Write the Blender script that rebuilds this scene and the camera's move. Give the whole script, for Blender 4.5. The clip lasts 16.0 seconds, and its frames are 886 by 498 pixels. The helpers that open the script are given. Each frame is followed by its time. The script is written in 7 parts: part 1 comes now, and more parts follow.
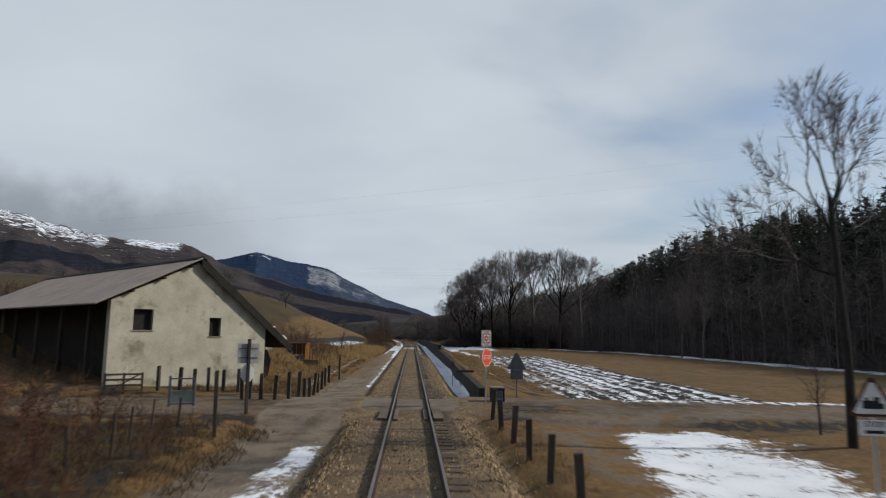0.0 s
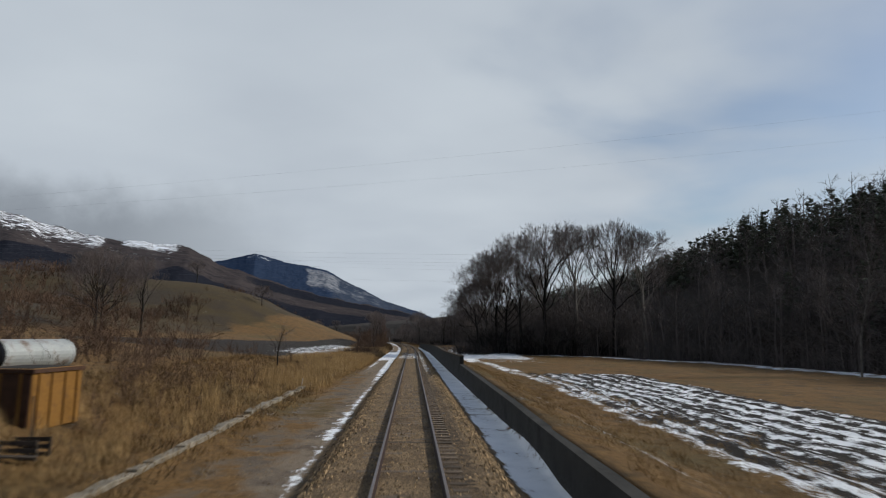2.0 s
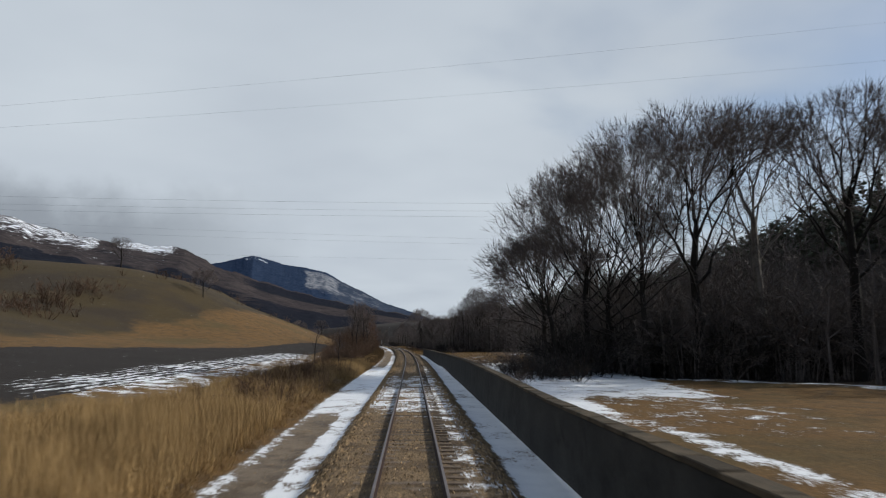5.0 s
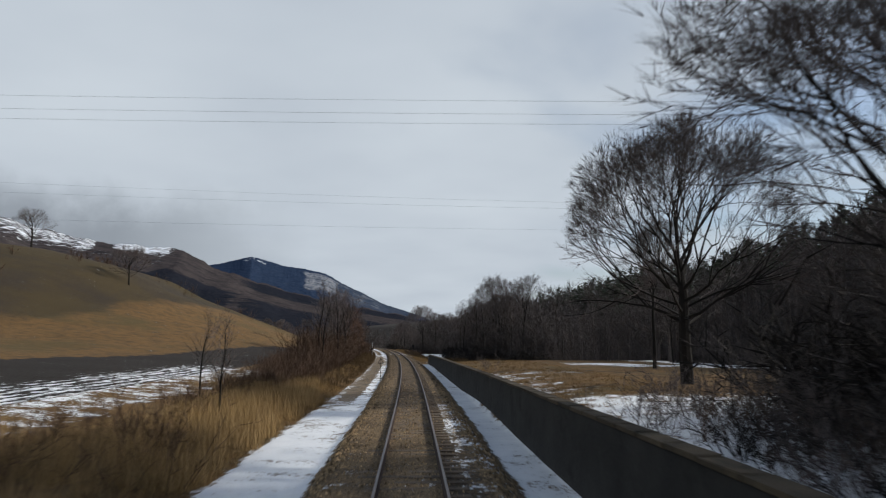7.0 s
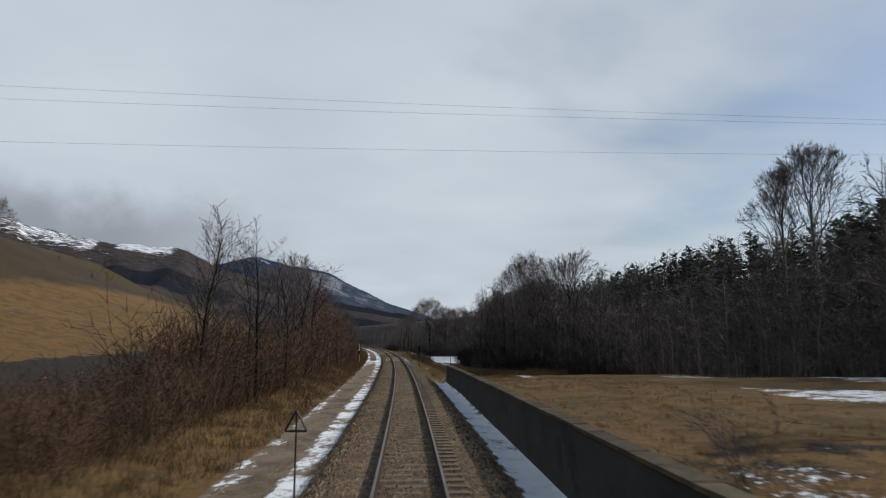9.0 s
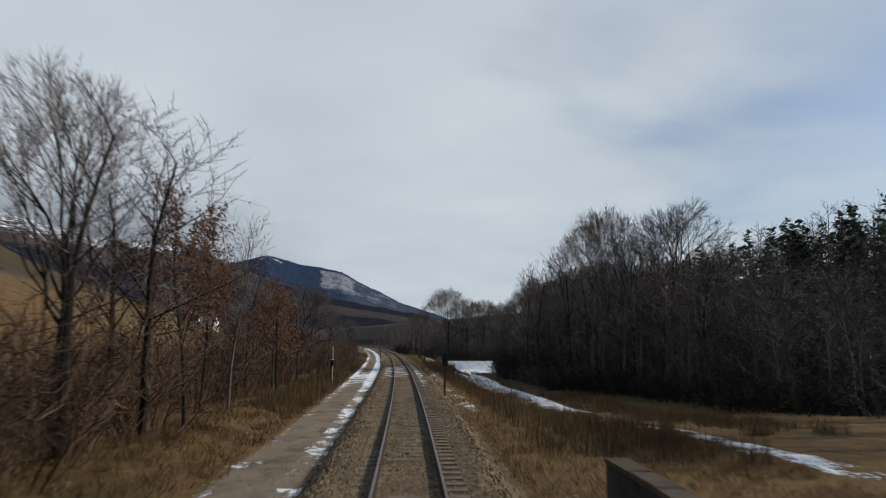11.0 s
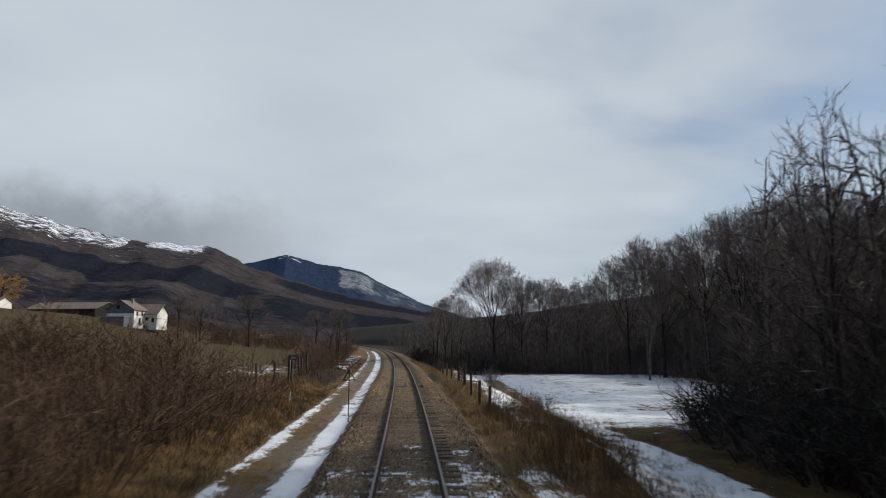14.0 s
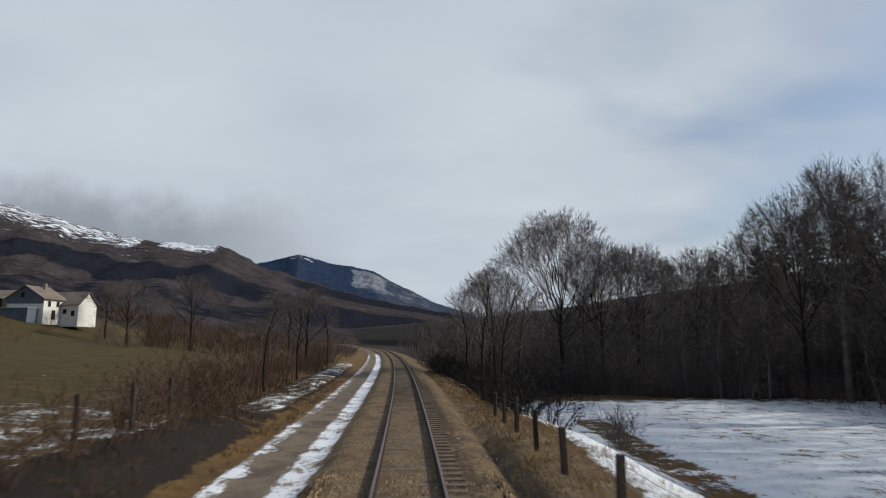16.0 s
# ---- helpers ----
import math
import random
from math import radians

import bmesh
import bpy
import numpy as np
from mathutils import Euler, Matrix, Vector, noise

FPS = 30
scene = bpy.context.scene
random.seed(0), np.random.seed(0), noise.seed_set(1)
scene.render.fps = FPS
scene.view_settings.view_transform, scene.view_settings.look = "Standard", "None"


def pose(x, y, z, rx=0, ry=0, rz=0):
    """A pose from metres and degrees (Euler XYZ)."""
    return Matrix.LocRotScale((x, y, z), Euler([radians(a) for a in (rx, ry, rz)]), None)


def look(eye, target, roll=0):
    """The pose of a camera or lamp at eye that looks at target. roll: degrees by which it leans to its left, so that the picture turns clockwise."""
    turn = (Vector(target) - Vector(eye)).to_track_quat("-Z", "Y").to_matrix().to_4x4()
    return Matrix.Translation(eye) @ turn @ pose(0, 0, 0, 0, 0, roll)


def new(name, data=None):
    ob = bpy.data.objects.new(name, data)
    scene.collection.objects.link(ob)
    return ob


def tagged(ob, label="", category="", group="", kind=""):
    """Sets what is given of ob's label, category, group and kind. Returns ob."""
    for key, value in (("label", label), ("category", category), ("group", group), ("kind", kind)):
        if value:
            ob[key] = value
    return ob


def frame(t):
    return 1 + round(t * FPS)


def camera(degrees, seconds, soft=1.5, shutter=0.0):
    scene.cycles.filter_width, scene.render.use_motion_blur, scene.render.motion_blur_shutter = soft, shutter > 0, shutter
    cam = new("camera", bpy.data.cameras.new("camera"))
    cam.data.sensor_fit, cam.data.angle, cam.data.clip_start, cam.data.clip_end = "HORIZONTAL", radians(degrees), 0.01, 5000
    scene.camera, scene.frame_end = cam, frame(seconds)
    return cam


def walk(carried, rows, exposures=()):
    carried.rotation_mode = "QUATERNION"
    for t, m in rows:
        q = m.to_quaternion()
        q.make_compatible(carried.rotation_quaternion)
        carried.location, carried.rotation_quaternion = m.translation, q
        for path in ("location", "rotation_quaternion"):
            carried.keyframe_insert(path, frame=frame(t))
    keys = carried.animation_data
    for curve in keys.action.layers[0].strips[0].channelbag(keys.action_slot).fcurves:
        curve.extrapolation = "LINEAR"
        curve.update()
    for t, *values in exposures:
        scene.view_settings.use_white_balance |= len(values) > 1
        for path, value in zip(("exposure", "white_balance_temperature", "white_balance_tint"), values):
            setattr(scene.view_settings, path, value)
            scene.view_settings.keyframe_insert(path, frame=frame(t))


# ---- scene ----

# ================= camera: a train cab running along a single track =================
EYE = 3.21                 # above the sleepers
SPEED = 21.5               # metres a second
CURVE_FROM, RADIUS = 178.0, 2100.0


def centre(s):
    """Place and heading (radians, to the left) of the track's centre line at s metres."""
    if s <= CURVE_FROM:
        return 0.0, s, 0.0
    a = (s - CURVE_FROM) / RADIUS
    if a > 0.35:
        b, k = 0.35, (a - 0.35) * RADIUS
        return -RADIUS * (1 - math.cos(b)) - k * math.sin(b), CURVE_FROM + RADIUS * math.sin(b) + k * math.cos(b), b
    return -RADIUS * (1 - math.cos(a)), CURVE_FROM + RADIUS * math.sin(a), a


def spot(s, x, z=0.0):
    """World place of a point s metres along the track, x to its right and z above the sleepers."""
    cx, cy, a = centre(s)
    return Vector((cx + x * math.cos(a), cy + x * math.sin(a), z))


def turn_at(s):
    return math.degrees(centre(s)[2])


cam = camera(70.0, 16.0, soft=1.1, shutter=0.25)
# seconds, yaw to the right of the track, pitch, lean
AIM = [
    (0.0, 2.71, 7.68, 0.6), (1.5, 2.71, 7.85, 0.6), (3.0, 2.71, 7.93, 0.6), (5.5, 2.71, 8.13, 0.3), (7.0, 2.71, 8.22, 0.2),
    (8.0, 2.71, 8.33, 0.1), (9.0, 2.71, 8.18, 0.0), (11.5, 2.71, 8.18, 0.3), (13.0, 2.71, 8.18, 0.3), (14.5, 2.71, 8.18, 0.2),
    (16.0, 2.71, 8.18, 0.2),
]
ROWS = []
for n in range(33):
    t = n * 0.5
    yaw, pitch, lean = (float(np.interp(t, [r[0] for r in AIM], [r[k] for r in AIM])) for k in (1, 2, 3))
    p = spot(SPEED * t, 0.0, EYE)
    ROWS.append((t, pose(p.x, p.y, p.z, 90 + pitch, 0, turn_at(SPEED * t) - yaw) @ pose(0, 0, 0, 0, 0, lean)))
walk(cam, ROWS, exposures=[(0.0, -0.02, 6260, 8), (0.5, -0.08, 6260, 8), (1.0, -0.13, 6260, 8), (3.2, -0.13, 6260, 8), (5.3, -0.02, 6260, 8), (16.0, -0.02, 6260, 8)])

# ================= world and sun =================
SUN_FROM = Vector((1.0, 0.14, 0.62)).normalized()
world = bpy.data.worlds.new("world")
scene.world = world
world.use_nodes = True


def links_of(tree):
    def node(kind, **values):
        n = tree.nodes.new(kind)
        for key, value in values.items():
            if key in n.inputs:
                n.inputs[key].default_value = value
        return n
    return node, tree.links.new


def build_sky():
    nt = world.node_tree
    nt.nodes.clear()
    node, link = links_of(nt)
    out = node("ShaderNodeOutputWorld")
    bg = node("ShaderNodeBackground", Strength=0.10)
    sky = node("ShaderNodeTexSky")
    sky.sky_type, sky.sun_disc = "NISHITA", False
    sky.sun_elevation = math.asin(SUN_FROM.z)
    sky.sun_rotation = math.atan2(SUN_FROM.x, SUN_FROM.y)
    sky.dust_density = 1.5
    co = node("ShaderNodeTexCoord")
    sep = node("ShaderNodeSeparateXYZ")
    link(co.outputs["Generated"], sep.inputs[0])
    # clouds lie on a high flat layer: the direction is divided by its height
    up = node("ShaderNodeMath"); up.operation = "ADD"; up.inputs[1].default_value = 0.16
    link(sep.outputs["Z"], up.inputs[0])
    mx = node("ShaderNodeMath"); mx.operation = "MAXIMUM"; mx.inputs[1].default_value = 0.05
    link(up.outputs[0], mx.inputs[0])
    dv = node("ShaderNodeVectorMath"); dv.operation = "DIVIDE"
    link(co.outputs["Generated"], dv.inputs[0]); link(mx.outputs[0], dv.inputs[1])
    mp = node("ShaderNodeMapping")
    mp.inputs["Scale"].default_value = (1.0, 1.15, 0.0)
    mp.inputs["Rotation"].default_value = (0, 0, 0.5)
    link(dv.outputs[0], mp.inputs[0])
    n1 = node("ShaderNodeTexNoise", Scale=1.0, Detail=5.0, Roughness=0.45, Distortion=0.2)
    link(mp.outputs[0], n1.inputs["Vector"])
    # more blue towards the right of the valley, closed cloud to the left
    az = node("ShaderNodeMath"); az.operation = "MULTIPLY_ADD"; az.inputs[1].default_value = -0.62; az.inputs[2].default_value = 0.22
    link(sep.outputs["X"], az.inputs[0])
    cov = node("ShaderNodeMath"); cov.operation = "ADD"
    link(n1.outputs["Fac"], cov.inputs[0]); link(az.outputs[0], cov.inputs[1])
    # the cloud lies over the mountains ahead; overhead and behind the sky has cleared
    zen = node("ShaderNodeMapRange", **{"From Min": 0.50, "From Max": 0.72, "To Min": 0.0, "To Max": -0.42})
    link(sep.outputs["Z"], zen.inputs["Value"])
    back = node("ShaderNodeMapRange", **{"From Min": 0.45, "From Max": -0.1, "To Min": 0.0, "To Max": -0.36})
    link(sep.outputs["Y"], back.inputs["Value"])
    c2 = node("ShaderNodeMath"); c2.operation = "ADD"
    link(cov.outputs[0], c2.inputs[0]); link(zen.outputs[0], c2.inputs[1])
    c3 = node("ShaderNodeMath"); c3.operation = "ADD"
    link(c2.outputs[0], c3.inputs[0]); link(back.outputs[0], c3.inputs[1])
    ramp = node("ShaderNodeMapRange", **{"From Min": 0.26, "From Max": 0.62})
    ramp.interpolation_type = "SMOOTHSTEP"
    link(c3.outputs[0], ramp.inputs["Value"])
    # cloud brightness, with darker bellies
    n2 = node("ShaderNodeTexNoise", Scale=1.3, Detail=4.0, Roughness=0.42)
    link(mp.outputs[0], n2.inputs["Vector"])
    cr = node("ShaderNodeValToRGB")
    cr.color_ramp.elements[0].position, cr.color_ramp.elements[0].color = 0.30, (5.1, 5.5, 6.05, 1)
    cr.color_ramp.elements[1].position, cr.color_ramp.elements[1].color = 0.70, (6.1, 6.5, 6.95, 1)
    link(n2.outputs["Fac"], cr.inputs[0])
    # grey cloud bank hanging on the mountains to the left
    bank_x = node("ShaderNodeMapRange", **{"From Min": -0.16, "From Max": -0.42, "To Min": 0.0, "To Max": 1.0})
    link(sep.outputs["X"], bank_x.inputs["Value"])
    bn = node("ShaderNodeTexNoise", Scale=7.0, Detail=8.0, Roughness=0.6)
    link(co.outputs["Generated"], bn.inputs["Vector"])
    bz = node("ShaderNodeMath"); bz.operation = "MULTIPLY_ADD"; bz.inputs[1].default_value = 0.16
    link(bn.outputs["Fac"], bz.inputs[0]); link(sep.outputs["Z"], bz.inputs[2])
    bank_z = node("ShaderNodeMapRange", **{"From Min": 0.31, "From Max": 0.22, "To Min": 0.0, "To Max": 1.0})
    bank_z.interpolation_type = "SMOOTHSTEP"
    link(bz.outputs[0], bank_z.inputs["Value"])
    bank = node("ShaderNodeMath"); bank.operation = "MULTIPLY"
    link(bank_x.outputs[0], bank.inputs[0]); link(bank_z.outputs[0], bank.inputs[1])
    grey = node("ShaderNodeMix"); grey.data_type = "RGBA"
    grey.inputs["B"].default_value = (3.0, 3.25, 3.6, 1)
    link(bank.outputs[0], grey.inputs["Factor"]); link(cr.outputs[0], grey.inputs["A"])
    mix = node("ShaderNodeMix"); mix.data_type = "RGBA"
    link(ramp.outputs[0], mix.inputs["Factor"]); link(sky.outputs[0], mix.inputs["A"]); link(grey.outputs["Result"], mix.inputs["B"])
    link(mix.outputs["Result"], bg.inputs["Color"]); link(bg.outputs[0], out.inputs[0])


build_sky()
sun = new("sun", bpy.data.lights.new("sun", "SUN"))
sun.data.energy, sun.data.angle, sun.data.color = 3.4, radians(1.0), (1.0, 0.93, 0.83)
sun.matrix_world = look(SUN_FROM * 100, (0, 0, 0))

# ================= materials =================
def rgb(*c):
    return (*c, 1.0)


def surface(name, dark, light, scale=3.0, fine=40.0, rough=0.9, bump=0.3, metal=0.0, spots=None, spot_scale=1.0, per_object=0.0, bump_scale=None, stretch=(1, 1, 1)):
    """A weathered surface: two colours mixed by noise at two scales, optional blotches, relief."""
    m = bpy.data.materials.new(name)
    m.use_nodes = True
    nt = m.node_tree
    node, link = links_of(nt)
    bsdf = nt.nodes["Principled BSDF"]
    bsdf.inputs["Roughness"].default_value, bsdf.inputs["Metallic"].default_value = rough, metal
    bsdf.inputs["Specular IOR Level"].default_value = 0.25
    geo = node("ShaderNodeNewGeometry")
    mp = node("ShaderNodeMapping")
    mp.inputs["Scale"].default_value = stretch
    link(geo.outputs["Position"], mp.inputs[0])
    big = node("ShaderNodeTexNoise", Scale=scale, Detail=5.0, Roughness=0.6)
    small = node("ShaderNodeTexNoise", Scale=fine, Detail=4.0, Roughness=0.7)
    link(mp.outputs[0], big.inputs["Vector"]); link(mp.outputs[0], small.inputs["Vector"])
    f = node("ShaderNodeMath"); f.operation = "MULTIPLY_ADD"; f.inputs[1].default_value = 0.55
    link(small.outputs["Fac"], f.inputs[0])
    h = node("ShaderNodeMath"); h.operation = "MULTIPLY"; h.inputs[1].default_value = 0.75
    link(big.outputs["Fac"], h.inputs[0]); link(h.outputs[0], f.inputs[2])
    ramp = node("ShaderNodeMapRange", **{"From Min": 0.42, "From Max": 0.88})
    link(f.outputs[0], ramp.inputs["Value"])
    mix = node("ShaderNodeMix"); mix.data_type = "RGBA"
    mix.inputs["A"].default_value, mix.inputs["B"].default_value = rgb(*dark), rgb(*light)
    link(ramp.outputs[0], mix.inputs["Factor"])
    col = mix.outputs["Result"]
    if spots:
        sp = node("ShaderNodeTexNoise", Scale=spot_scale, Detail=8.0, Roughness=0.65)
        link(geo.outputs["Position"], sp.inputs["Vector"])
        sr = node("ShaderNodeMapRange", **{"From Min": 0.54, "From Max": 0.66})
        link(sp.outputs["Fac"], sr.inputs["Value"])
        m2 = node("ShaderNodeMix"); m2.data_type = "RGBA"
        m2.inputs["B"].default_value = rgb(*spots)
        link(sr.outputs[0], m2.inputs["Factor"]); link(col, m2.inputs["A"])
        col = m2.outputs["Result"]
    if per_object:
        info = node("ShaderNodeObjectInfo")
        v = node("ShaderNodeMapRange", **{"To Min": 1 - per_object, "To Max": 1 + per_object})
        link(info.outputs["Random"], v.inputs["Value"])
        hs = node("ShaderNodeHueSaturation")
        link(v.outputs[0], hs.inputs["Value"]); link(col, hs.inputs["Color"])
        col = hs.outputs[0]
    link(col, bsdf.inputs["Base Color"])
    if bump:
        b = node("ShaderNodeBump", Strength=bump, Distance=0.03)
        link((small if bump_scale is None else big).outputs["Fac"], b.inputs["Height"])
        link(b.outputs[0], bsdf.inputs["Normal"])
    return m


def island_tint(m, amount):
    """Vary a joined mass piece by piece."""
    nt = m.node_tree
    node, link = links_of(nt)
    bsdf = nt.nodes["Principled BSDF"]
    src = bsdf.inputs["Base Color"].links[0].from_socket
    geo = node("ShaderNodeNewGeometry")
    v = node("ShaderNodeMapRange", **{"To Min": 1 - amount, "To Max": 1 + amount})
    link(geo.outputs["Random Per Island"], v.inputs["Value"])
    hs = node("ShaderNodeHueSaturation")
    link(v.outputs[0], hs.inputs["Value"]); link(src, hs.inputs["Color"]); link(hs.outputs[0], bsdf.inputs["Base Color"])
    return m


def ground_material():
    """Winter meadow with gravel, ploughed soil, ballast and snow laid by four layers of the sheet."""
    m = bpy.data.materials.new("winter_ground")
    m.use_nodes = True
    nt = m.node_tree
    node, link = links_of(nt)
    bsdf = nt.nodes["Principled BSDF"]
    bsdf.inputs["Specular IOR Level"].default_value = 0.2
    geo = node("ShaderNodeNewGeometry")
    pos = geo.outputs["Position"]

    def noise_tex(scale, detail=6.0, rough=0.6, vec=pos):
        n = node("ShaderNodeTexNoise", Scale=scale, Detail=detail, Roughness=rough)
        link(vec, n.inputs["Vector"])
        return n.outputs["Fac"]

    def two(a, b, fac, lo=0.35, hi=0.65):
        r = node("ShaderNodeMapRange", **{"From Min": lo, "From Max": hi})
        link(fac, r.inputs["Value"])
        x = node("ShaderNodeMix"); x.data_type = "RGBA"
        for key, c in (("A", a), ("B", b)):
            if isinstance(c, tuple):
                x.inputs[key].default_value = rgb(*c)
            else:
                link(c, x.inputs[key])
        link(r.outputs[0], x.inputs["Factor"])
        return x.outputs["Result"]

    def layer(name, ragged, lo=0.47, hi=0.55, amount=1.5):
        """A layer's weight with a ragged edge."""
        at = node("ShaderNodeAttribute"); at.attribute_name = name
        s = node("ShaderNodeMath"); s.operation = "SUBTRACT"; s.inputs[1].default_value = 0.5
        link(ragged, s.inputs[0])
        a = node("ShaderNodeMath"); a.operation = "MULTIPLY_ADD"; a.inputs[1].default_value = amount
        link(s.outputs[0], a.inputs[0]); link(at.outputs["Fac"], a.inputs[2])
        r = node("ShaderNodeMapRange", **{"From Min": lo, "From Max": hi})
        link(a.outputs[0], r.inputs["Value"])
        return r.outputs[0]

    def over(base, top, fac):
        x = node("ShaderNodeMix"); x.data_type = "RGBA"
        link(base, x.inputs["A"]); link(top, x.inputs["B"]); link(fac, x.inputs["Factor"])
        return x.outputs["Result"]

    coarse, mid, fine, tiny = noise_tex(0.09), noise_tex(0.8), noise_tex(6.0, 8.0, 0.7), noise_tex(28.0, 4.0, 0.7)
    grass = two((0.075, 0.043, 0.016), (0.215, 0.124, 0.044), fine, 0.3, 0.7)
    grass = two(grass, two((0.034, 0.024, 0.013), (0.080, 0.052, 0.026), fine, 0.3, 0.7), mid, 0.46, 0.74)
    grass = two(grass, two((0.055, 0.042, 0.016), (0.115, 0.085, 0.034), fine), coarse, 0.5, 0.7)
    gravel = two((0.095, 0.074, 0.054), (0.290, 0.230, 0.168), tiny, 0.3, 0.7)
    gravel = two(gravel, two((0.050, 0.040, 0.031), (0.140, 0.110, 0.080), tiny), mid, 0.44, 0.66)
    gravel = two(gravel, two((0.040, 0.030, 0.019), (0.140, 0.098, 0.055), fine), noise_tex(0.35, 5.0, 0.65), 0.54, 0.70)
    soil = two((0.014, 0.012, 0.010), (0.036, 0.029, 0.024), fine, 0.3, 0.7)
    lumps = noise_tex(11.0, 5.0, 0.75)
    stones = two((0.030, 0.021, 0.013), (0.340, 0.235, 0.128), lumps, 0.38, 0.62)
    stones = two(stones, two((0.028, 0.020, 0.013), (0.150, 0.104, 0.060), tiny), mid, 0.42, 0.66)
    # leaf litter, near-black with the woods' shade put into it
    litter_shade = two((0.010, 0.008, 0.006), (0.030, 0.021, 0.014), fine, 0.3, 0.7)
    snow = two(two((0.48, 0.46, 0.43), (0.72, 0.75, 0.79), fine, 0.34, 0.46), (0.86, 0.88, 0.90), mid, 0.30, 0.62)
    green = two((0.030, 0.023, 0.006), (0.078, 0.056, 0.016), fine, 0.3, 0.7)
    rough_pasture = two(two((0.030, 0.023, 0.012), (0.082, 0.058, 0.024), fine, 0.3, 0.7), two((0.026, 0.020, 0.014), (0.056, 0.042, 0.026), fine), noise_tex(0.05, 6.0, 0.65), 0.46, 0.60)
    col = over(grass, rough_pasture, layer("upland", coarse, 0.3, 0.7))
    col = over(col, green, layer("green", mid, 0.3, 0.8))
    col = over(col, litter_shade, layer("litter_shade", mid, 0.4, 0.6))
    col = over(col, soil, layer("soil", mid, 0.44, 0.56))
    col = over(col, gravel, layer("gravel", mid, 0.40, 0.62))
    col = over(col, stones, layer("ballast", fine, 0.40, 0.60))
    col = over(col, two((0.014, 0.011, 0.009), (0.110, 0.078, 0.048), lumps, 0.38, 0.66), layer("stain", fine, 0.38, 0.62))
    ragged = node("ShaderNodeMath"); ragged.operation = "MULTIPLY_ADD"; ragged.inputs[1].default_value = 0.5
    half = node("ShaderNodeMath"); half.operation = "MULTIPLY"; half.inputs[1].default_value = 0.5
    link(mid, half.inputs[0]); link(fine, ragged.inputs[0]); link(half.outputs[0], ragged.inputs[2])
    along = node("ShaderNodeMapping"); along.inputs["Scale"].default_value = (1.0, 0.26, 1.0)
    link(pos, along.inputs["Vector"])
    streak = noise_tex(3.8, 6.0, 0.72, along.outputs["Vector"])
    tilled = node("ShaderNodeAttribute"); tilled.attribute_name = "soil"
    pick = node("ShaderNodeMix"); pick.data_type = "FLOAT"
    link(tilled.outputs["Fac"], pick.inputs["Factor"])
    half = node("ShaderNodeMix"); half.data_type = "FLOAT"; half.inputs["Factor"].default_value = 0.5
    link(ragged.outputs[0], half.inputs["A"]); link(streak, half.inputs["B"])
    axes = node("ShaderNodeSeparateXYZ")
    link(pos, axes.inputs[0])
    lean = node("ShaderNodeMath"); lean.operation = "MULTIPLY_ADD"; lean.inputs[1].default_value = -0.03
    link(axes.outputs["Y"], lean.inputs[0]); link(axes.outputs["X"], lean.inputs[2])
    bend = node("ShaderNodeMath"); bend.operation = "MULTIPLY_ADD"; bend.inputs[1].default_value = 1.1
    link(mid, bend.inputs[0]); link(lean.outputs[0], bend.inputs[2])
    turns = node("ShaderNodeMath"); turns.operation = "MULTIPLY"; turns.inputs[1].default_value = 8.2
    link(bend.outputs[0], turns.inputs[0])
    rows = node("ShaderNodeMath"); rows.operation = "SINE"
    link(turns.outputs[0], rows.inputs[0])
    ridged = node("ShaderNodeMath"); ridged.operation = "MULTIPLY_ADD"; ridged.inputs[1].default_value = 0.052
    link(rows.outputs[0], ridged.inputs[0]); link(half.outputs[0], ridged.inputs[2])
    link(ragged.outputs[0], pick.inputs["A"]); link(ridged.outputs[0], pick.inputs["B"])
    ragged = pick
    white = layer("snow", ragged.outputs[0], 0.44, 0.60, 3.3)
    col = over(col, snow, white)
    link(col, bsdf.inputs["Base Color"])
    rg = node("ShaderNodeMapRange", **{"To Min": 0.95, "To Max": 0.6})
    link(white, rg.inputs["Value"]); link(rg.outputs[0], bsdf.inputs["Roughness"])
    hsum = node("ShaderNodeMath"); hsum.operation = "MULTIPLY_ADD"; hsum.inputs[1].default_value = 0.5
    link(tiny, hsum.inputs[0]); link(fine, hsum.inputs[2])
    b = node("ShaderNodeBump", Strength=0.7, Distance=0.08)
    link(hsum.outputs[0], b.inputs["Height"]); link(b.outputs[0], bsdf.inputs["Normal"])
    return m


M_GROUND = ground_material()
M_STEEL = surface("worn_rail_steel", (0.085, 0.070, 0.068), (0.17, 0.145, 0.142), 2.0, 60.0, 0.5, 0.05, 0.35)
M_RUST = surface("rusty_rail_side", (0.020, 0.013, 0.011), (0.055, 0.032, 0.024), 4.0, 50.0, 0.85, 0.2)
M_SLEEPER = surface("weathered_sleeper_wood", (0.050, 0.038, 0.028), (0.165, 0.125, 0.088), 5.0, 45.0, 0.9, 0.4, per_object=0.4)
M_STONE = island_tint(surface("ballast_stone", (0.060, 0.042, 0.025), (0.460, 0.320, 0.175), 1.0, 20.0, 0.95, 0.2), 0.7)
M_OLDSTONE = island_tint(surface("weathered_ballast_stone", (0.040, 0.030, 0.021), (0.290, 0.215, 0.135), 1.0, 20.0, 0.95, 0.2), 0.7)
M_PLASTER = surface("old_lime_plaster", (0.27, 0.25, 0.19), (0.46, 0.43, 0.345), 0.9, 14.0, 0.95, 0.45, spots=(0.18, 0.165, 0.112), spot_scale=0.7)
M_SHEET = surface("faded_fibre_cement_sheet", (0.20, 0.17, 0.15), (0.31, 0.27, 0.235), 0.6, 9.0, 0.8, 0.15)
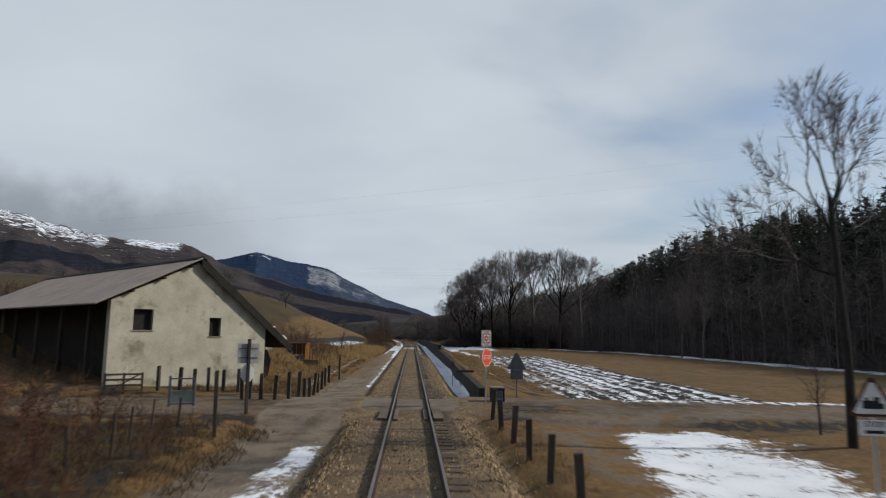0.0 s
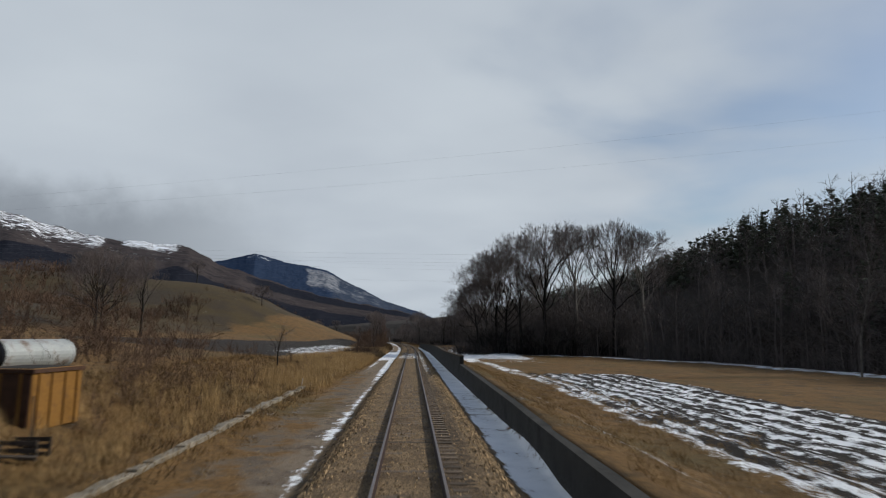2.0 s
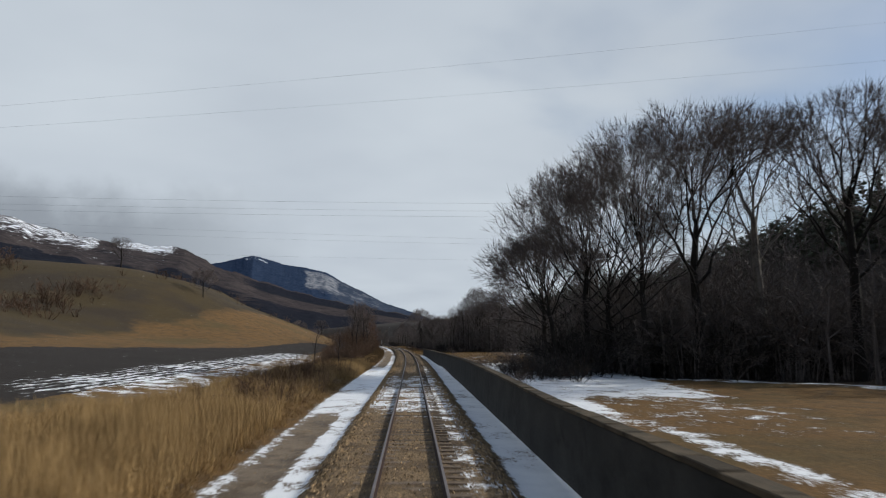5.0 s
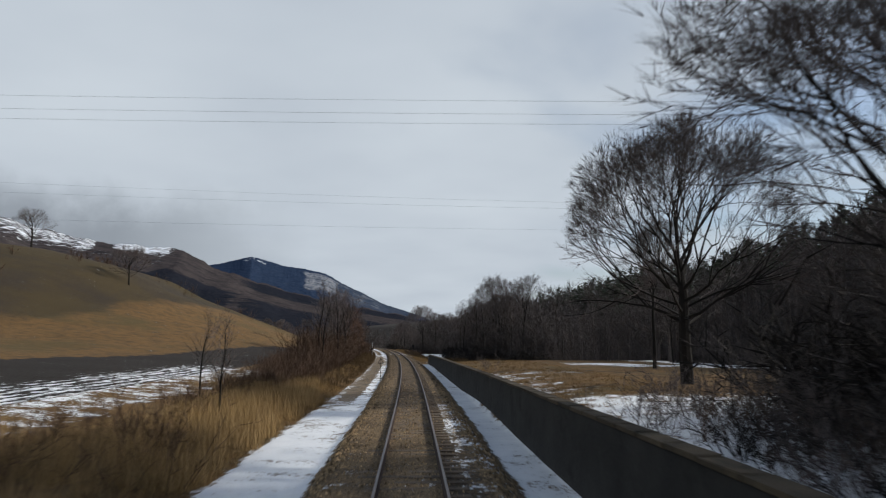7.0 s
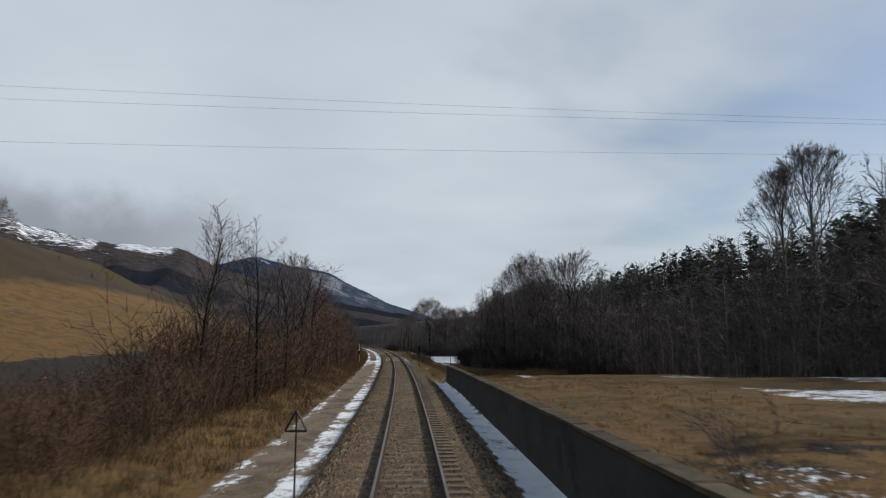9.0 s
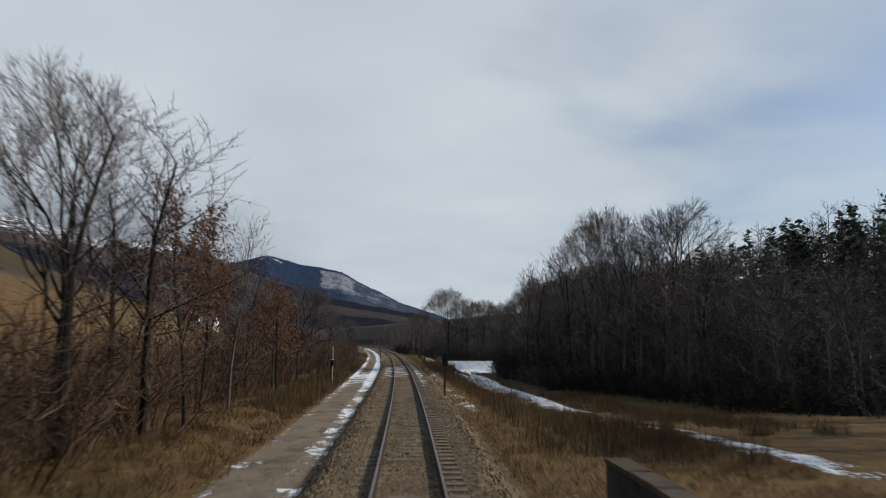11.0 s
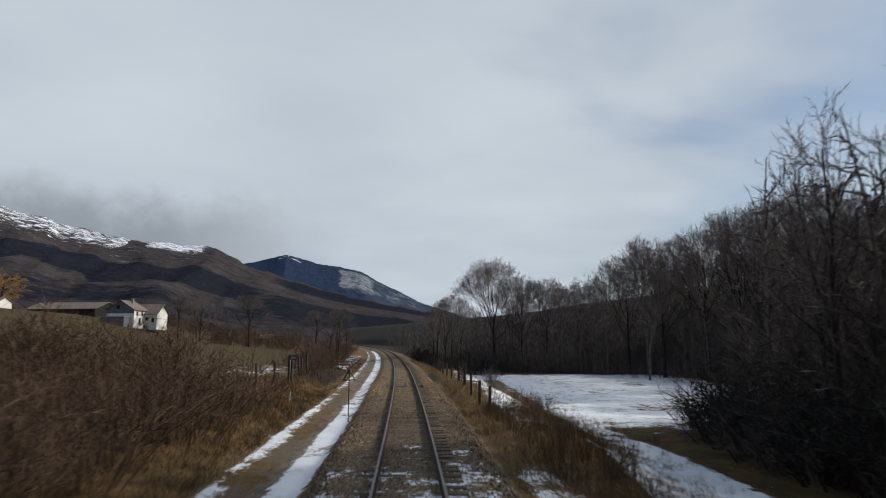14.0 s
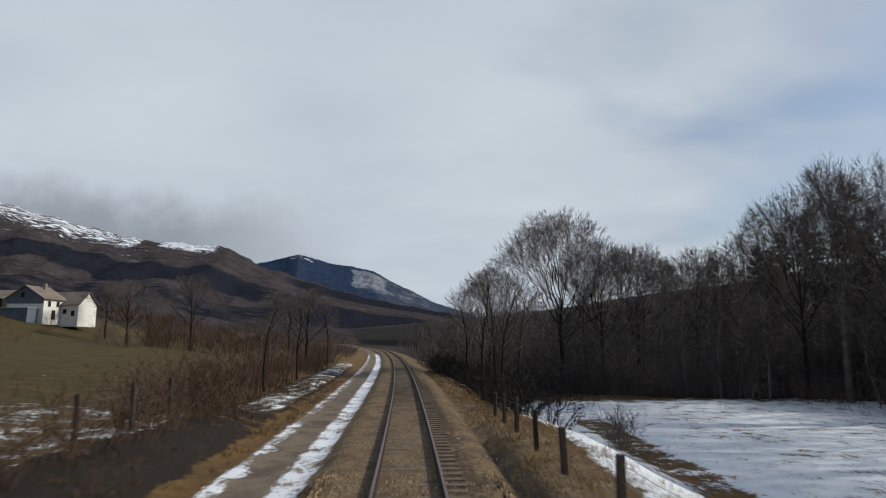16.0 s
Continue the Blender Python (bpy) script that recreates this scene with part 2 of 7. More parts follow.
M_DARKWOOD = surface("dark_weathered_timber", (0.022, 0.018, 0.015), (0.075, 0.060, 0.047), 3.0, 30.0, 0.9, 0.4, per_object=0.25, stretch=(1, 1, 0.25))
# concrete with the shade of the wall's track side put into its near-black
M_WALL = surface("shade_dark_concrete", (0.014, 0.014, 0.013), (0.042, 0.040, 0.036), 0.7, 12.0, 0.95, 0.5, spots=(0.014, 0.014, 0.012), spot_scale=0.9)
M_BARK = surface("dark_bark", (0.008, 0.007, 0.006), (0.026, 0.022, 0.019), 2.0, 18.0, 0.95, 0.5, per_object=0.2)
M_PALEBARK = surface("pale_birch_bark", (0.04, 0.035, 0.030), (0.19, 0.17, 0.148), 1.5, 9.0, 0.9, 0.4, per_object=0.15)
M_TWIG = surface("bare_twigs", (0.065, 0.053, 0.049), (0.190, 0.155, 0.142), 0.8, 6.0, 0.95, 0.0, per_object=0.2)
M_BRUSH = island_tint(surface("bare_brushwood", (0.042, 0.028, 0.019), (0.140, 0.086, 0.056), 0.5, 5.0, 0.95, 0.0), 0.35)
M_RUDDY = island_tint(surface("ruddy_dead_brambles", (0.042, 0.021, 0.013), (0.140, 0.066, 0.038), 0.5, 5.0, 0.95, 0.0), 0.4)
M_WOODS = island_tint(surface("bare_forest_trees", (0.050, 0.043, 0.040), (0.138, 0.116, 0.106), 0.3, 4.0, 0.95, 0.0), 0.35)
M_NEEDLE = island_tint(surface("pine_needles", (0.036, 0.043, 0.032), (0.092, 0.102, 0.070), 0.6, 8.0, 0.9, 0.0), 0.3)
M_DRYGRASS = island_tint(surface("dry_winter_grass", (0.115, 0.073, 0.031), (0.330, 0.212, 0.090), 0.35, 5.0, 0.9, 0.0), 0.35)
M_REED = island_tint(surface("golden_dry_reeds", (0.19, 0.125, 0.055), (0.50, 0.34, 0.155), 0.35, 5.0, 0.9, 0.0), 0.35)
M_DULLGRASS = island_tint(surface("dull_trampled_grass", (0.045, 0.030, 0.014), (0.140, 0.088, 0.038), 0.35, 5.0, 0.9, 0.0), 0.4)
M_RUSTLEAF = island_tint(surface("withered_oak_leaves", (0.050, 0.023, 0.012), (0.140, 0.064, 0.030), 0.8, 9.0, 0.9, 0.0), 0.4)

# ================= mesh helpers =================
def smooth(a, b, v):
    k = np.clip((v - a) / (b - a), 0, 1)
    return k * k * (3 - 2 * k)


def window(a, b, c, d, v):
    """0 before a, 1 from b to c, 0 after d."""
    return smooth(a, b, v) * (1 - smooth(c, d, v))


def mesh_of(name, verts, faces, material, flat=True):
    """A mesh from arrays; faces is an (n, 3) or (n, 4) array or a list of such arrays."""
    me = bpy.data.meshes.new(name)
    faces = faces if isinstance(faces, list) else [faces]
    faces = [np.asarray(f, dtype=np.int32) for f in faces if len(f)]
    verts = np.asarray(verts, dtype=np.float32)
    me.vertices.add(len(verts))
    me.vertices.foreach_set("co", verts.ravel())
    loops = np.concatenate([f.ravel() for f in faces])
    sizes = np.concatenate([np.full(len(f), f.shape[1], dtype=np.int32) for f in faces])
    me.loops.add(len(loops))
    me.loops.foreach_set("vertex_index", loops)
    me.polygons.add(len(sizes))
    me.polygons.foreach_set("loop_start", np.concatenate([[0], np.cumsum(sizes)[:-1]]).astype(np.int32))
    me.polygons.foreach_set("use_smooth", np.full(len(sizes), not flat))
    me.update(calc_edges=True)
    me.materials.append(material)
    return me


def part(name, bm, material, parent, label=""):
    """Link a bmesh, or a ready mesh, as one mesh object under a thing or a part."""
    if isinstance(bm, bpy.types.Mesh):
        me = bm
    else:
        me = bpy.data.meshes.new(name)
        bm.to_mesh(me)
        bm.free()
        me.materials.append(material)
    ob = new(name, me)
    ob.parent = parent
    if label:
        ob["label"] = label
    return ob


def thing(name, m, label, category, group="", kind=""):
    ob = new(name)
    ob.matrix_world = m
    return tagged(ob, label, category, group, kind)


def box(x0, x1, y0, y1, z0, z1, bevel=0.0, bm=None):
    bm = bm or bmesh.new()
    made = bmesh.ops.create_cube(bm, size=1.0, matrix=Matrix.LocRotScale(((x0 + x1) / 2, (y0 + y1) / 2, (z0 + z1) / 2), None, (x1 - x0, y1 - y0, z1 - z0)))
    if bevel:
        edges = list({e for v in made["verts"] for e in v.link_edges})
        bmesh.ops.bevel(bm, geom=edges, offset=bevel, segments=1, affect="EDGES")
    return bm


def rod(p, q, r0, r1, sides=8, bm=None):
    """A tapered round bar from p to q."""
    bm = bm or bmesh.new()
    p, q = Vector(p), Vector(q)
    m = Matrix.Translation((p + q) / 2) @ (q - p).to_track_quat("Z", "Y").to_matrix().to_4x4()
    bmesh.ops.create_cone(bm, cap_ends=True, segments=sides, radius1=r0, radius2=r1, depth=(q - p).length, matrix=m)
    return bm


def prism(outline, y0, y1, bm=None):
    """A closed outline in x, z drawn out from y0 to y1."""
    bm = bm or bmesh.new()
    a = [bm.verts.new((x, y0, z)) for x, z in outline]
    b = [bm.verts.new((x, y1, z)) for x, z in outline]
    n = len(a)
    bm.faces.new(a)
    bm.faces.new(b[::-1])
    for i in range(n):
        bm.faces.new((a[i], b[i], b[(i + 1) % n], a[(i + 1) % n]))
    bmesh.ops.recalc_face_normals(bm, faces=bm.faces[:])
    return bm


def sweep(profile, s_values, shift=lambda s: (0.0, 0.0)):
    """Draw a closed (x, z) profile along the track's line."""
    verts, n = [], len(profile)
    for s in s_values:
        dx, dz = shift(s)
        verts += [spot(s, x + dx, z + dz) for x, z in profile]
    k = len(s_values)
    i, j = np.meshgrid(np.arange(k - 1), np.arange(n), indexing="ij")
    a, b = i * n + j, i * n + (j + 1) % n
    quads = np.stack([a, b, b + n, a + n], -1).reshape(-1, 4)
    return np.array(verts), [quads, np.array([list(range(n))[::-1], [(k - 1) * n + q for q in range(n)]])]


# ================= ground =================
WAVES = {}


def bumps(x, y, scale, seed=0.0):
    """Cheap smooth noise from summed waves, for whole arrays."""
    if seed not in WAVES:
        r = np.random.RandomState(int(seed * 7 + 11))
        WAVES[seed] = [(r.uniform(0, 6.28), r.uniform(0.6, 2.2), r.uniform(0, 6.28)) for _ in range(7)]
    total = 0
    for a, f, ph in WAVES[seed]:
        total = total + np.sin((x * math.cos(a) + y * math.sin(a)) * (f * scale) + ph)
    return total / 7.0


WALL_FROM, WALL_TO = 33.5, 249.0


def wall_top(s):
    return float(np.interp(s, [34, 43, 65, 97.24, 97.25, 127, 141, 160, 202, 249], [0.45, 0.5, 0.56, 0.90, 1.52, 1.32, 1.45, 1.47, 1.2, 0.95]))


def wall_x(s):
    """Offset of the wall's track-side face."""
    return np.interp(s, [33, 47, 69, 165, 209, 249], [3.5, 3.6, 4.0, 4.1, 3.75, 3.6])


def ploughed(s, x):
    """The strip of ploughed land beyond the crossing."""
    y = x - 0.03 * (s - 49)
    return window(33.5, 36, 105, 109, s) * window(9.2, 9.9, 19.5, 21, y)


def height(s, x):
    """Ground height for arrays of s and x."""
    s, x = np.asarray(s, float), np.asarray(x, float)
    side = np.where(x < 0, 1, 0)
    ax = np.abs(x)
    farm = window(340, 344, 351, 356, s)
    z = -0.006 + 0.016 * bumps(s, x, 2.6, 4) - 0.5 * smooth(1.75, 2.75, ax) * (1 - 0.7 * farm)
    z = z + 0.11 * window(1.8, 2.15, 2.45, 2.75, ax) * (1 - farm) - 0.03 * window(0.85, 1.0, 1.6, 1.9, x)
    crossing = window(24.5, 26.5, 32.5, 34.5, s)
    # left: service path, verge, rising meadow
    left = -0.40 + 0.33 * smooth(5.2, 7.5, ax)
    left = left + 1.45 * smooth(7.2, 12.5, ax) * window(46, 54, 92, 118, s) + 0.085 * np.maximum(0, ax - 11) + 0.15 * np.maximum(0, ax - 50)
    spur = np.minimum(0.30 * np.maximum(0, ax - 15), 13) * window(215, 290, 322, 368, s)
    left = np.where(left > 9, 9 + 0.25 * (left - 9), left) + spur + 0.40 * smooth(5.5, 7.5, ax) * window(334, 342, 366, 376, s)
    # right: ditch or field behind the wall, then low meadow further on, then the wooded hill
    low = smooth(255, 290, s)
    shelf = window(316, 328, 372, 386, s)
    field = (-0.1 - 0.25 * smooth(4, 8, ax) + 0.5 * window(145, 170, 236, 252, s) + 0.38 * window(172, 186, 236, 252, s) * smooth(5, 12, ax)) * (1 - low) + low * (-0.45 - 1.75 * smooth(3.2 + 2.0 * shelf, 9.5 + 1.5 * shelf, ax) + 0.1 * shelf + 0.5 * window(337, 344, 364, 376, s) * (1 - smooth(4.5, 9, ax)))
    field = field + (np.interp(s, [34, 65, 97, 120, 135], [0.45, 0.56, 0.86, 0.8, 0.4]) + 0.12) * window(34, 38, 130, 160, s) * (1 - smooth(wall_x(s) + 0.5, 8.8, ax))
    ditch = window(33, 37, 247, 252, s) * (1 - smooth(wall_x(s) + 0.1, wall_x(s) + 0.3, ax))
    field = field * (1 - ditch) - 0.55 * ditch
    base = 50 - 5 * smooth(120, 160, s) + 4 * bumps(s, s * 0, 0.02, 3)
    steep = 1 - smooth(190, 250, s)
    rise = (0.47 + 0.07 * steep) * np.maximum(0, ax - base) * smooth(0, 12, ax - base)
    knee = 21 + 6 * steep
    rise = np.where(rise > knee, knee + 0.20 * (rise - knee), rise)
    rise = np.minimum(rise, 60)
    right = field + rise
    outer = np.where(side == 1, left, right)
    far = smooth(2.4, 3.1, ax)
    z = z * (1 - far) + outer * far
    rough = 0.05 * bumps(s, x, 1.7, 1) + 0.10 * bumps(s, x, 0.45, 2)
    z = z + rough * smooth(5.0, 8.0, ax) + 0.012 * bumps(s, x, 5.0, 5)
    # the road over the crossing
    road = 0.10 - 0.012 * np.maximum(0, ax - 3)
    road = np.maximum(road, -0.25)
    ck = crossing * (1 - smooth(30, 45, ax)) * np.where(ax < 2.2, 0.0, 1.0)
    z = z * (1 - ck) + road * ck
    # furrows of the ploughed field
    furrow = ploughed(s, x)
    z = z + furrow * (0.09 * np.sin((x - s * 0.03) * 2 * math.pi / 1.7))
    return z


def forest_edge(s):
    """Offset of the foot of the woods along the right side."""
    return np.interp(s, [-40, 110, 140, 156, 161, 167, 175, 180, 195, 225, 238, 254, 265, 290, 300, 307, 330, 340, 346, 352, 398, 410, 700], [52, 50, 48, 36, 23, 15, 16, 34, 44, 36, 34, 30, 30, 29, 26, 22, 19.5, 21, 36, 40, 40, 15, 14])


def ground_at(s, x):
    return float(height(s, x))


def layers(s, x):
    """Weights of snow, gravel, soil, ballast, shade-dark litter and green for arrays of s and x."""
    ax = np.abs(x)
    ballast = 1 - smooth(2.5, 2.9, ax)
    path = window(-6.2, -5.4, -2.7, -2.4, x) * (1 - smooth(95, 125, s)) + window(-5.2, -4.8, -2.6, -2.3, x) * smooth(95, 125, s)
    crossing = window(24.5, 26, 32.5, 34, s) * (1 - smooth(35, 60, ax))
    yard = window(2, 8, 24, 27, s) * window(3.5, 5, 9, 13, x)
    worn = 1 - 0.42 * window(46, 58, 100, 114, s) * smooth(3.0, 4.2, ax)
    bank = 0.9 * window(2.4, 2.8, 4.0, 5.0, x) * smooth(346, 354, s)
    ballast = np.maximum(ballast, bank)
    worn = worn * (1 - 0.42 * window(285, 310, 346, 358, s) * window(-5.2, -4.6, -3.8, -3.4, x))
    gravel = np.clip(0.85 * path * worn + crossing * (0.52 + 0.25 * bumps(s, x, 0.5, 19)) + 0.5 * yard, 0, 1)
    # snow on the path: two wheel strips, closed up along some stretches
    strip_a = window(-3.55, -3.2, -2.6, -2.3, x)
    strip_b = window(-5.2, -4.9, -4.6, -4.3, x)
    full = window(-5.3, -4.9, -2.5, -2.2, x)
    thin = window(-3.3, -3.0, -2.75, -2.5, x)
    snow = 0.60 * thin * (1 - smooth(85, 118, s)) * (1 - window(18, 22, 40, 45, s)) + smooth(85, 118, s) * ((0.72 + 0.12 * window(288, 305, 342, 354, s)) * strip_a + (0.55 + 0.17 * window(288, 305, 342, 354, s)) * strip_b * smooth(100, 125, s))
    snow = np.maximum(snow, 0.85 * full * window(134, 144, 182, 196, s))
    snow = np.maximum(snow, 0.50 * full * window(285, 292, 305, 318, s))
    snow = snow * (1 - 0.15 * window(190, 205, 276, 288, s) - 0.25 * window(235, 250, 276, 288, s)) * (1 - 0.25 * window(330, 345, 350, 362, s))
    snow = np.maximum(snow, 0.74 * window(-3.9, -3.4, -2.9, -2.6, x + 0.07 * (20 - s)) * window(4, 8, 20, 23, s))
    # the shaded foot of the wall
    snow = np.maximum(snow, 0.95 * smooth(2.5, 2.8, x) * (1 - smooth(wall_x(s) + 0.1, wall_x(s) + 0.2, x)) * window(34, 42, 246, 252, s))
    # thin snow between the rails
    snow = np.maximum(snow, np.maximum(0.54 * window(130, 139, 158, 172, s), 0.47 * window(288, 295, 314, 326, s)) * window(-2.2, -1.9, 2.3, 2.6, x))
    snow = np.maximum(snow, 0.45 * window(0.9, 1.1, 2.3, 2.6, x) * np.maximum(window(90, 110, 180, 192, s), window(276, 288, 314, 328, s)))
    # right fields
    snow = np.maximum(snow, (0.80 + 0.22 * bumps(s, x, 0.9, 15)) * window(4.6, 6.0, 8.6, 12.5, x - 0.20 * (s - 13)) * window(6, 10, 22.5, 25.5, s))
    snow = np.maximum(snow, 0.55 * window(9, 11, 30, 40, x) * window(30.5, 32, 33, 35, s))
    plough = ploughed(s, x)
    furrow = 0.5 + 0.5 * np.sin((x - s * 0.03) * 2 * math.pi / 1.7 + 2.2 + 0.8 * bumps(s, x, 0.5, 12))
    snow = np.maximum(snow, plough * (0.46 + 0.06 * furrow + 0.14 * bumps(s, x, 0.3, 13)))
    snow = np.maximum(snow, (0.56 + 0.2 * bumps(s, x, 0.3, 24)) * window(36, 40, 112, 118, s) * window(8.7, 9.1, 9.6, 10.1, x - 0.03 * (s - 49)))
    snow = np.maximum(snow, 0.66 * window(50, 60, 252, 262, s) * window(-5.5, -4, -0.5, 1.0, x - forest_edge(s)))
    snow = np.maximum(snow, (0.44 + 0.2 * bumps(s, x, 0.4, 25)) * window(6.2, 6.4, 6.7, 7.0, x) * window(42, 50, 78, 95, s))
    snow = np.maximum(snow, 0.60 * window(9.4, 10.0, 10.8, 11.6, x) * window(100, 106, 150, 175, s))
    snow = np.maximum(snow, 0.80 * window(128, 140, 181, 186, s) * window(7.0, 8.5, 18, 22, x))
    snow = np.maximum(snow, 0.42 * window(180, 188, 200, 210, s) * window(5, 6, 9, 12, x))
    snow = np.maximum(snow, 0.74 * window(0, 2.2, 9, 11, (s - 218.5) + 0.62 * (x - 20.3)) * window(17.5, 20, 40, 44, x) * window(200, 206, 234, 238, s))
    snow = np.maximum(snow, (0.40 + 0.2 * bumps(s, x, 0.7, 27)) * window(4.2, 4.6, 5.6, 6.4, x) * window(196, 200, 216, 224, s))
    snow = np.maximum(snow, (0.36 + 0.2 * bumps(s, x, 0.6, 28)) * window(201, 203, 207.5, 210, s) * window(6, 7, 14, 18, x))
    snow = snow * (1 - 0.62 * window(131, 136, 145, 149, s) * window(9.5, 11, 20, 24, x))
    # low meadow
    snow = np.maximum(snow, 0.66 * window(11.2, 11.7, 12.7, 13.4, x + 1.5 * np.sin(s * 0.05)) * window(250, 256, 298, 304, s))
    snow = np.maximum(snow, 0.66 * window(2.7, 3.1, 4.3, 4.9, x) * window(294, 302, 316, 323, s))
    snow = np.maximum(snow, (0.52 + 0.2 * bumps(s, x, 0.5, 29)) * window(2.75, 3.0, 3.5, 3.9, x) * window(264, 268, 298, 304, s))
    trail = np.interp(s, [284, 300, 312, 325, 345], [11.6, 10.9, 10.1, 10.6, 10.0])
    snow = np.maximum(snow, 0.82 * window(-3.6, -2.6, 1.8, 2.6, x - trail) * window(280, 286, 346, 352, s))
    snow = np.maximum(snow, 0.80 * window(335, 345, 398, 406, s) * window(6.5, 8.5, 40, 46, x))
    snow = np.maximum(snow, 0.76 * window(4.5, 5.2, 8.4, 9.2, x) * window(325, 331, 347, 352, s))
    snow = np.where(window(330, 334, 348, 352, s) * window(8.3, 8.9, 9.9, 10.6, x - 0.02 * (s - 340)) > 0.5, snow * 0.45, snow)
    snow = np.maximum(snow, 0.78 * window(3.9, 4.4, 8, 9, x - 0.07 * np.maximum(0, s - 352)) * window(347, 352, 380, 388, s))
    snow = np.where(window(346, 350, 385, 392, s) * window(8.6, 9.2, 10.6, 11.4, x - 0.07 * np.maximum(0, s - 352)) > 0.5, snow * 0.45, snow)
    # left fields
    lines = 0.5 + 0.5 * np.sin((x + 0.10 * s) * 2 * math.pi / 1.5 + 1.2 * bumps(s, x, 0.35, 16))
    snow = np.maximum(snow, (0.42 + 0.12 * lines + 0.12 * bumps(s, x, 1.1, 23)) * window(-23, -20, -13.5, -12, x) * window(135, 145, 210, 222, s))
    snow = np.maximum(snow, 0.34 * window(-17, -14, -9, -8, x) * window(345, 355, 372, 385, s))
    snow = np.maximum(snow, 0.45 * window(370, 378, 432, 446, s) * window(-8.8, -8.0, -6.4, -5.9, x))
    snow = np.maximum(snow, 0.70 * window(401, 405, 412, 417, s) * window(4.4, 5.0, 6.2, 7.0, x))
    snow = snow * (1 - smooth(495, 520, s) * smooth(-9, -7, x) * (1 - smooth(0, 2, x)))
    edge = -45 + 0.18 * (s - 130)
    soil = smooth(edge - 1.5, edge + 1.5, x) * (1 - smooth(-17.5, -16.5, x)) * window(118, 132, 262, 276, s)
    soil = np.maximum(soil, plough * 0.9)
    soil = np.maximum(soil, 0.5 * window(35, 37, 50, 56, s) * window(4.5, 6, 10, 13, x))
    soil = np.maximum(soil, 0.70 * window(2, 6, 23, 25, s) * window(-24, -20, -7.5, -5.5, x))
    soil = np.maximum(soil, 0.38 * window(352, 358, 392, 400, s) * window(-8.0, -7.4, -6.3, -5.7, x))
    soil = np.maximum(soil, 0.40 * window(292, 300, 332, 342, s) * window(-20, -17, -8, -6.5, x))
    soil = np.maximum(soil, 0.58 * window(23, 25, 33, 36, s) * smooth(2.6, 4, ax) * (1 - smooth(20, 30, ax)))
    soil = np.maximum(soil, 0.55 * window(34, 36, 41, 45, s) * window(-18, -16, -6, -5, x))
    # the near-black layer also carries the shade along woods and thickets
    litter_shade = smooth(-1.5, 2.0, x - forest_edge(s))
    litter_shade = np.maximum(litter_shade, smooth(-6, -3, x - forest_edge(s)) * window(308, 313, 336, 342, s))
    litter_shade = np.maximum(litter_shade, 0.5 * smooth(-7, -3, x - forest_edge(s)) * window(276, 284, 306, 314, s))
    litter_shade = np.maximum(litter_shade, 0.9 * smooth(470, 530, s) * smooth(6, 9, ax))
    litter_shade = np.maximum(litter_shade, 0.50 * window(200, 203, 209, 213, s) * window(5.2, 6, 16, 22, x))
    litter_shade = np.maximum(litter_shade, 0.85 * smooth(8.5, 10.5, x) * window(158, 162, 172, 176, s))
    litter_shade = np.maximum(litter_shade, (0.62 + 0.3 * window(350, 354, 364, 370, s)) * window(340, 350, 420, 440, s) * window(-9.5, -8.5, -6.1, -5.5, x))
    # the last term's dark olive carries the wood's shade over the right meadow
    green = 0.8 * smooth(290, 330, s) * smooth(9, 14, -x) + 0.25 * window(170, 200, 255, 262, s) * smooth(5, 9, x) + 0.7 * window(276, 286, 338, 344, s) * smooth(10.5, 12.5, x)
    stain = (0.50 + 0.30 * bumps(s, x, 0.25, 17)) * window(0.86, 0.98, 1.55, 1.85, x) + (0.36 + 0.12 * smooth(130, 170, s)) * window(-1.05, -0.9, 0.9, 1.0, x) * (0.8 + bumps(s, x * 0.3, 0.08, 18))
    # dull rough pasture above the lower fields
    upland = smooth(-7, 7, -x - np.interp(s, [60, 150, 240, 280, 330, 420], [52, 54, 50, 42, 36, 70]) + 5 * bumps(s, x, 0.05, 22))
    stain = np.maximum(stain, (0.44 + 0.16 * bumps(s, x, 0.6, 26)) * window(185, 215, 332, 348, s) * window(-2.6, -2.3, 2.2, 2.5, x))
    strip = (np.abs(x) < 6) & (x < 0)
    snow = np.where(strip, snow * (0.95 + 0.30 * bumps(s, x * 1.5, 0.42, 9)), snow * (0.93 + 0.30 * bumps(s, x, 0.5, 10)))
    return {"snow": snow, "gravel": gravel, "soil": soil, "ballast": ballast, "litter_shade": litter_shade, "green": green, "stain": stain, "upland": upland}


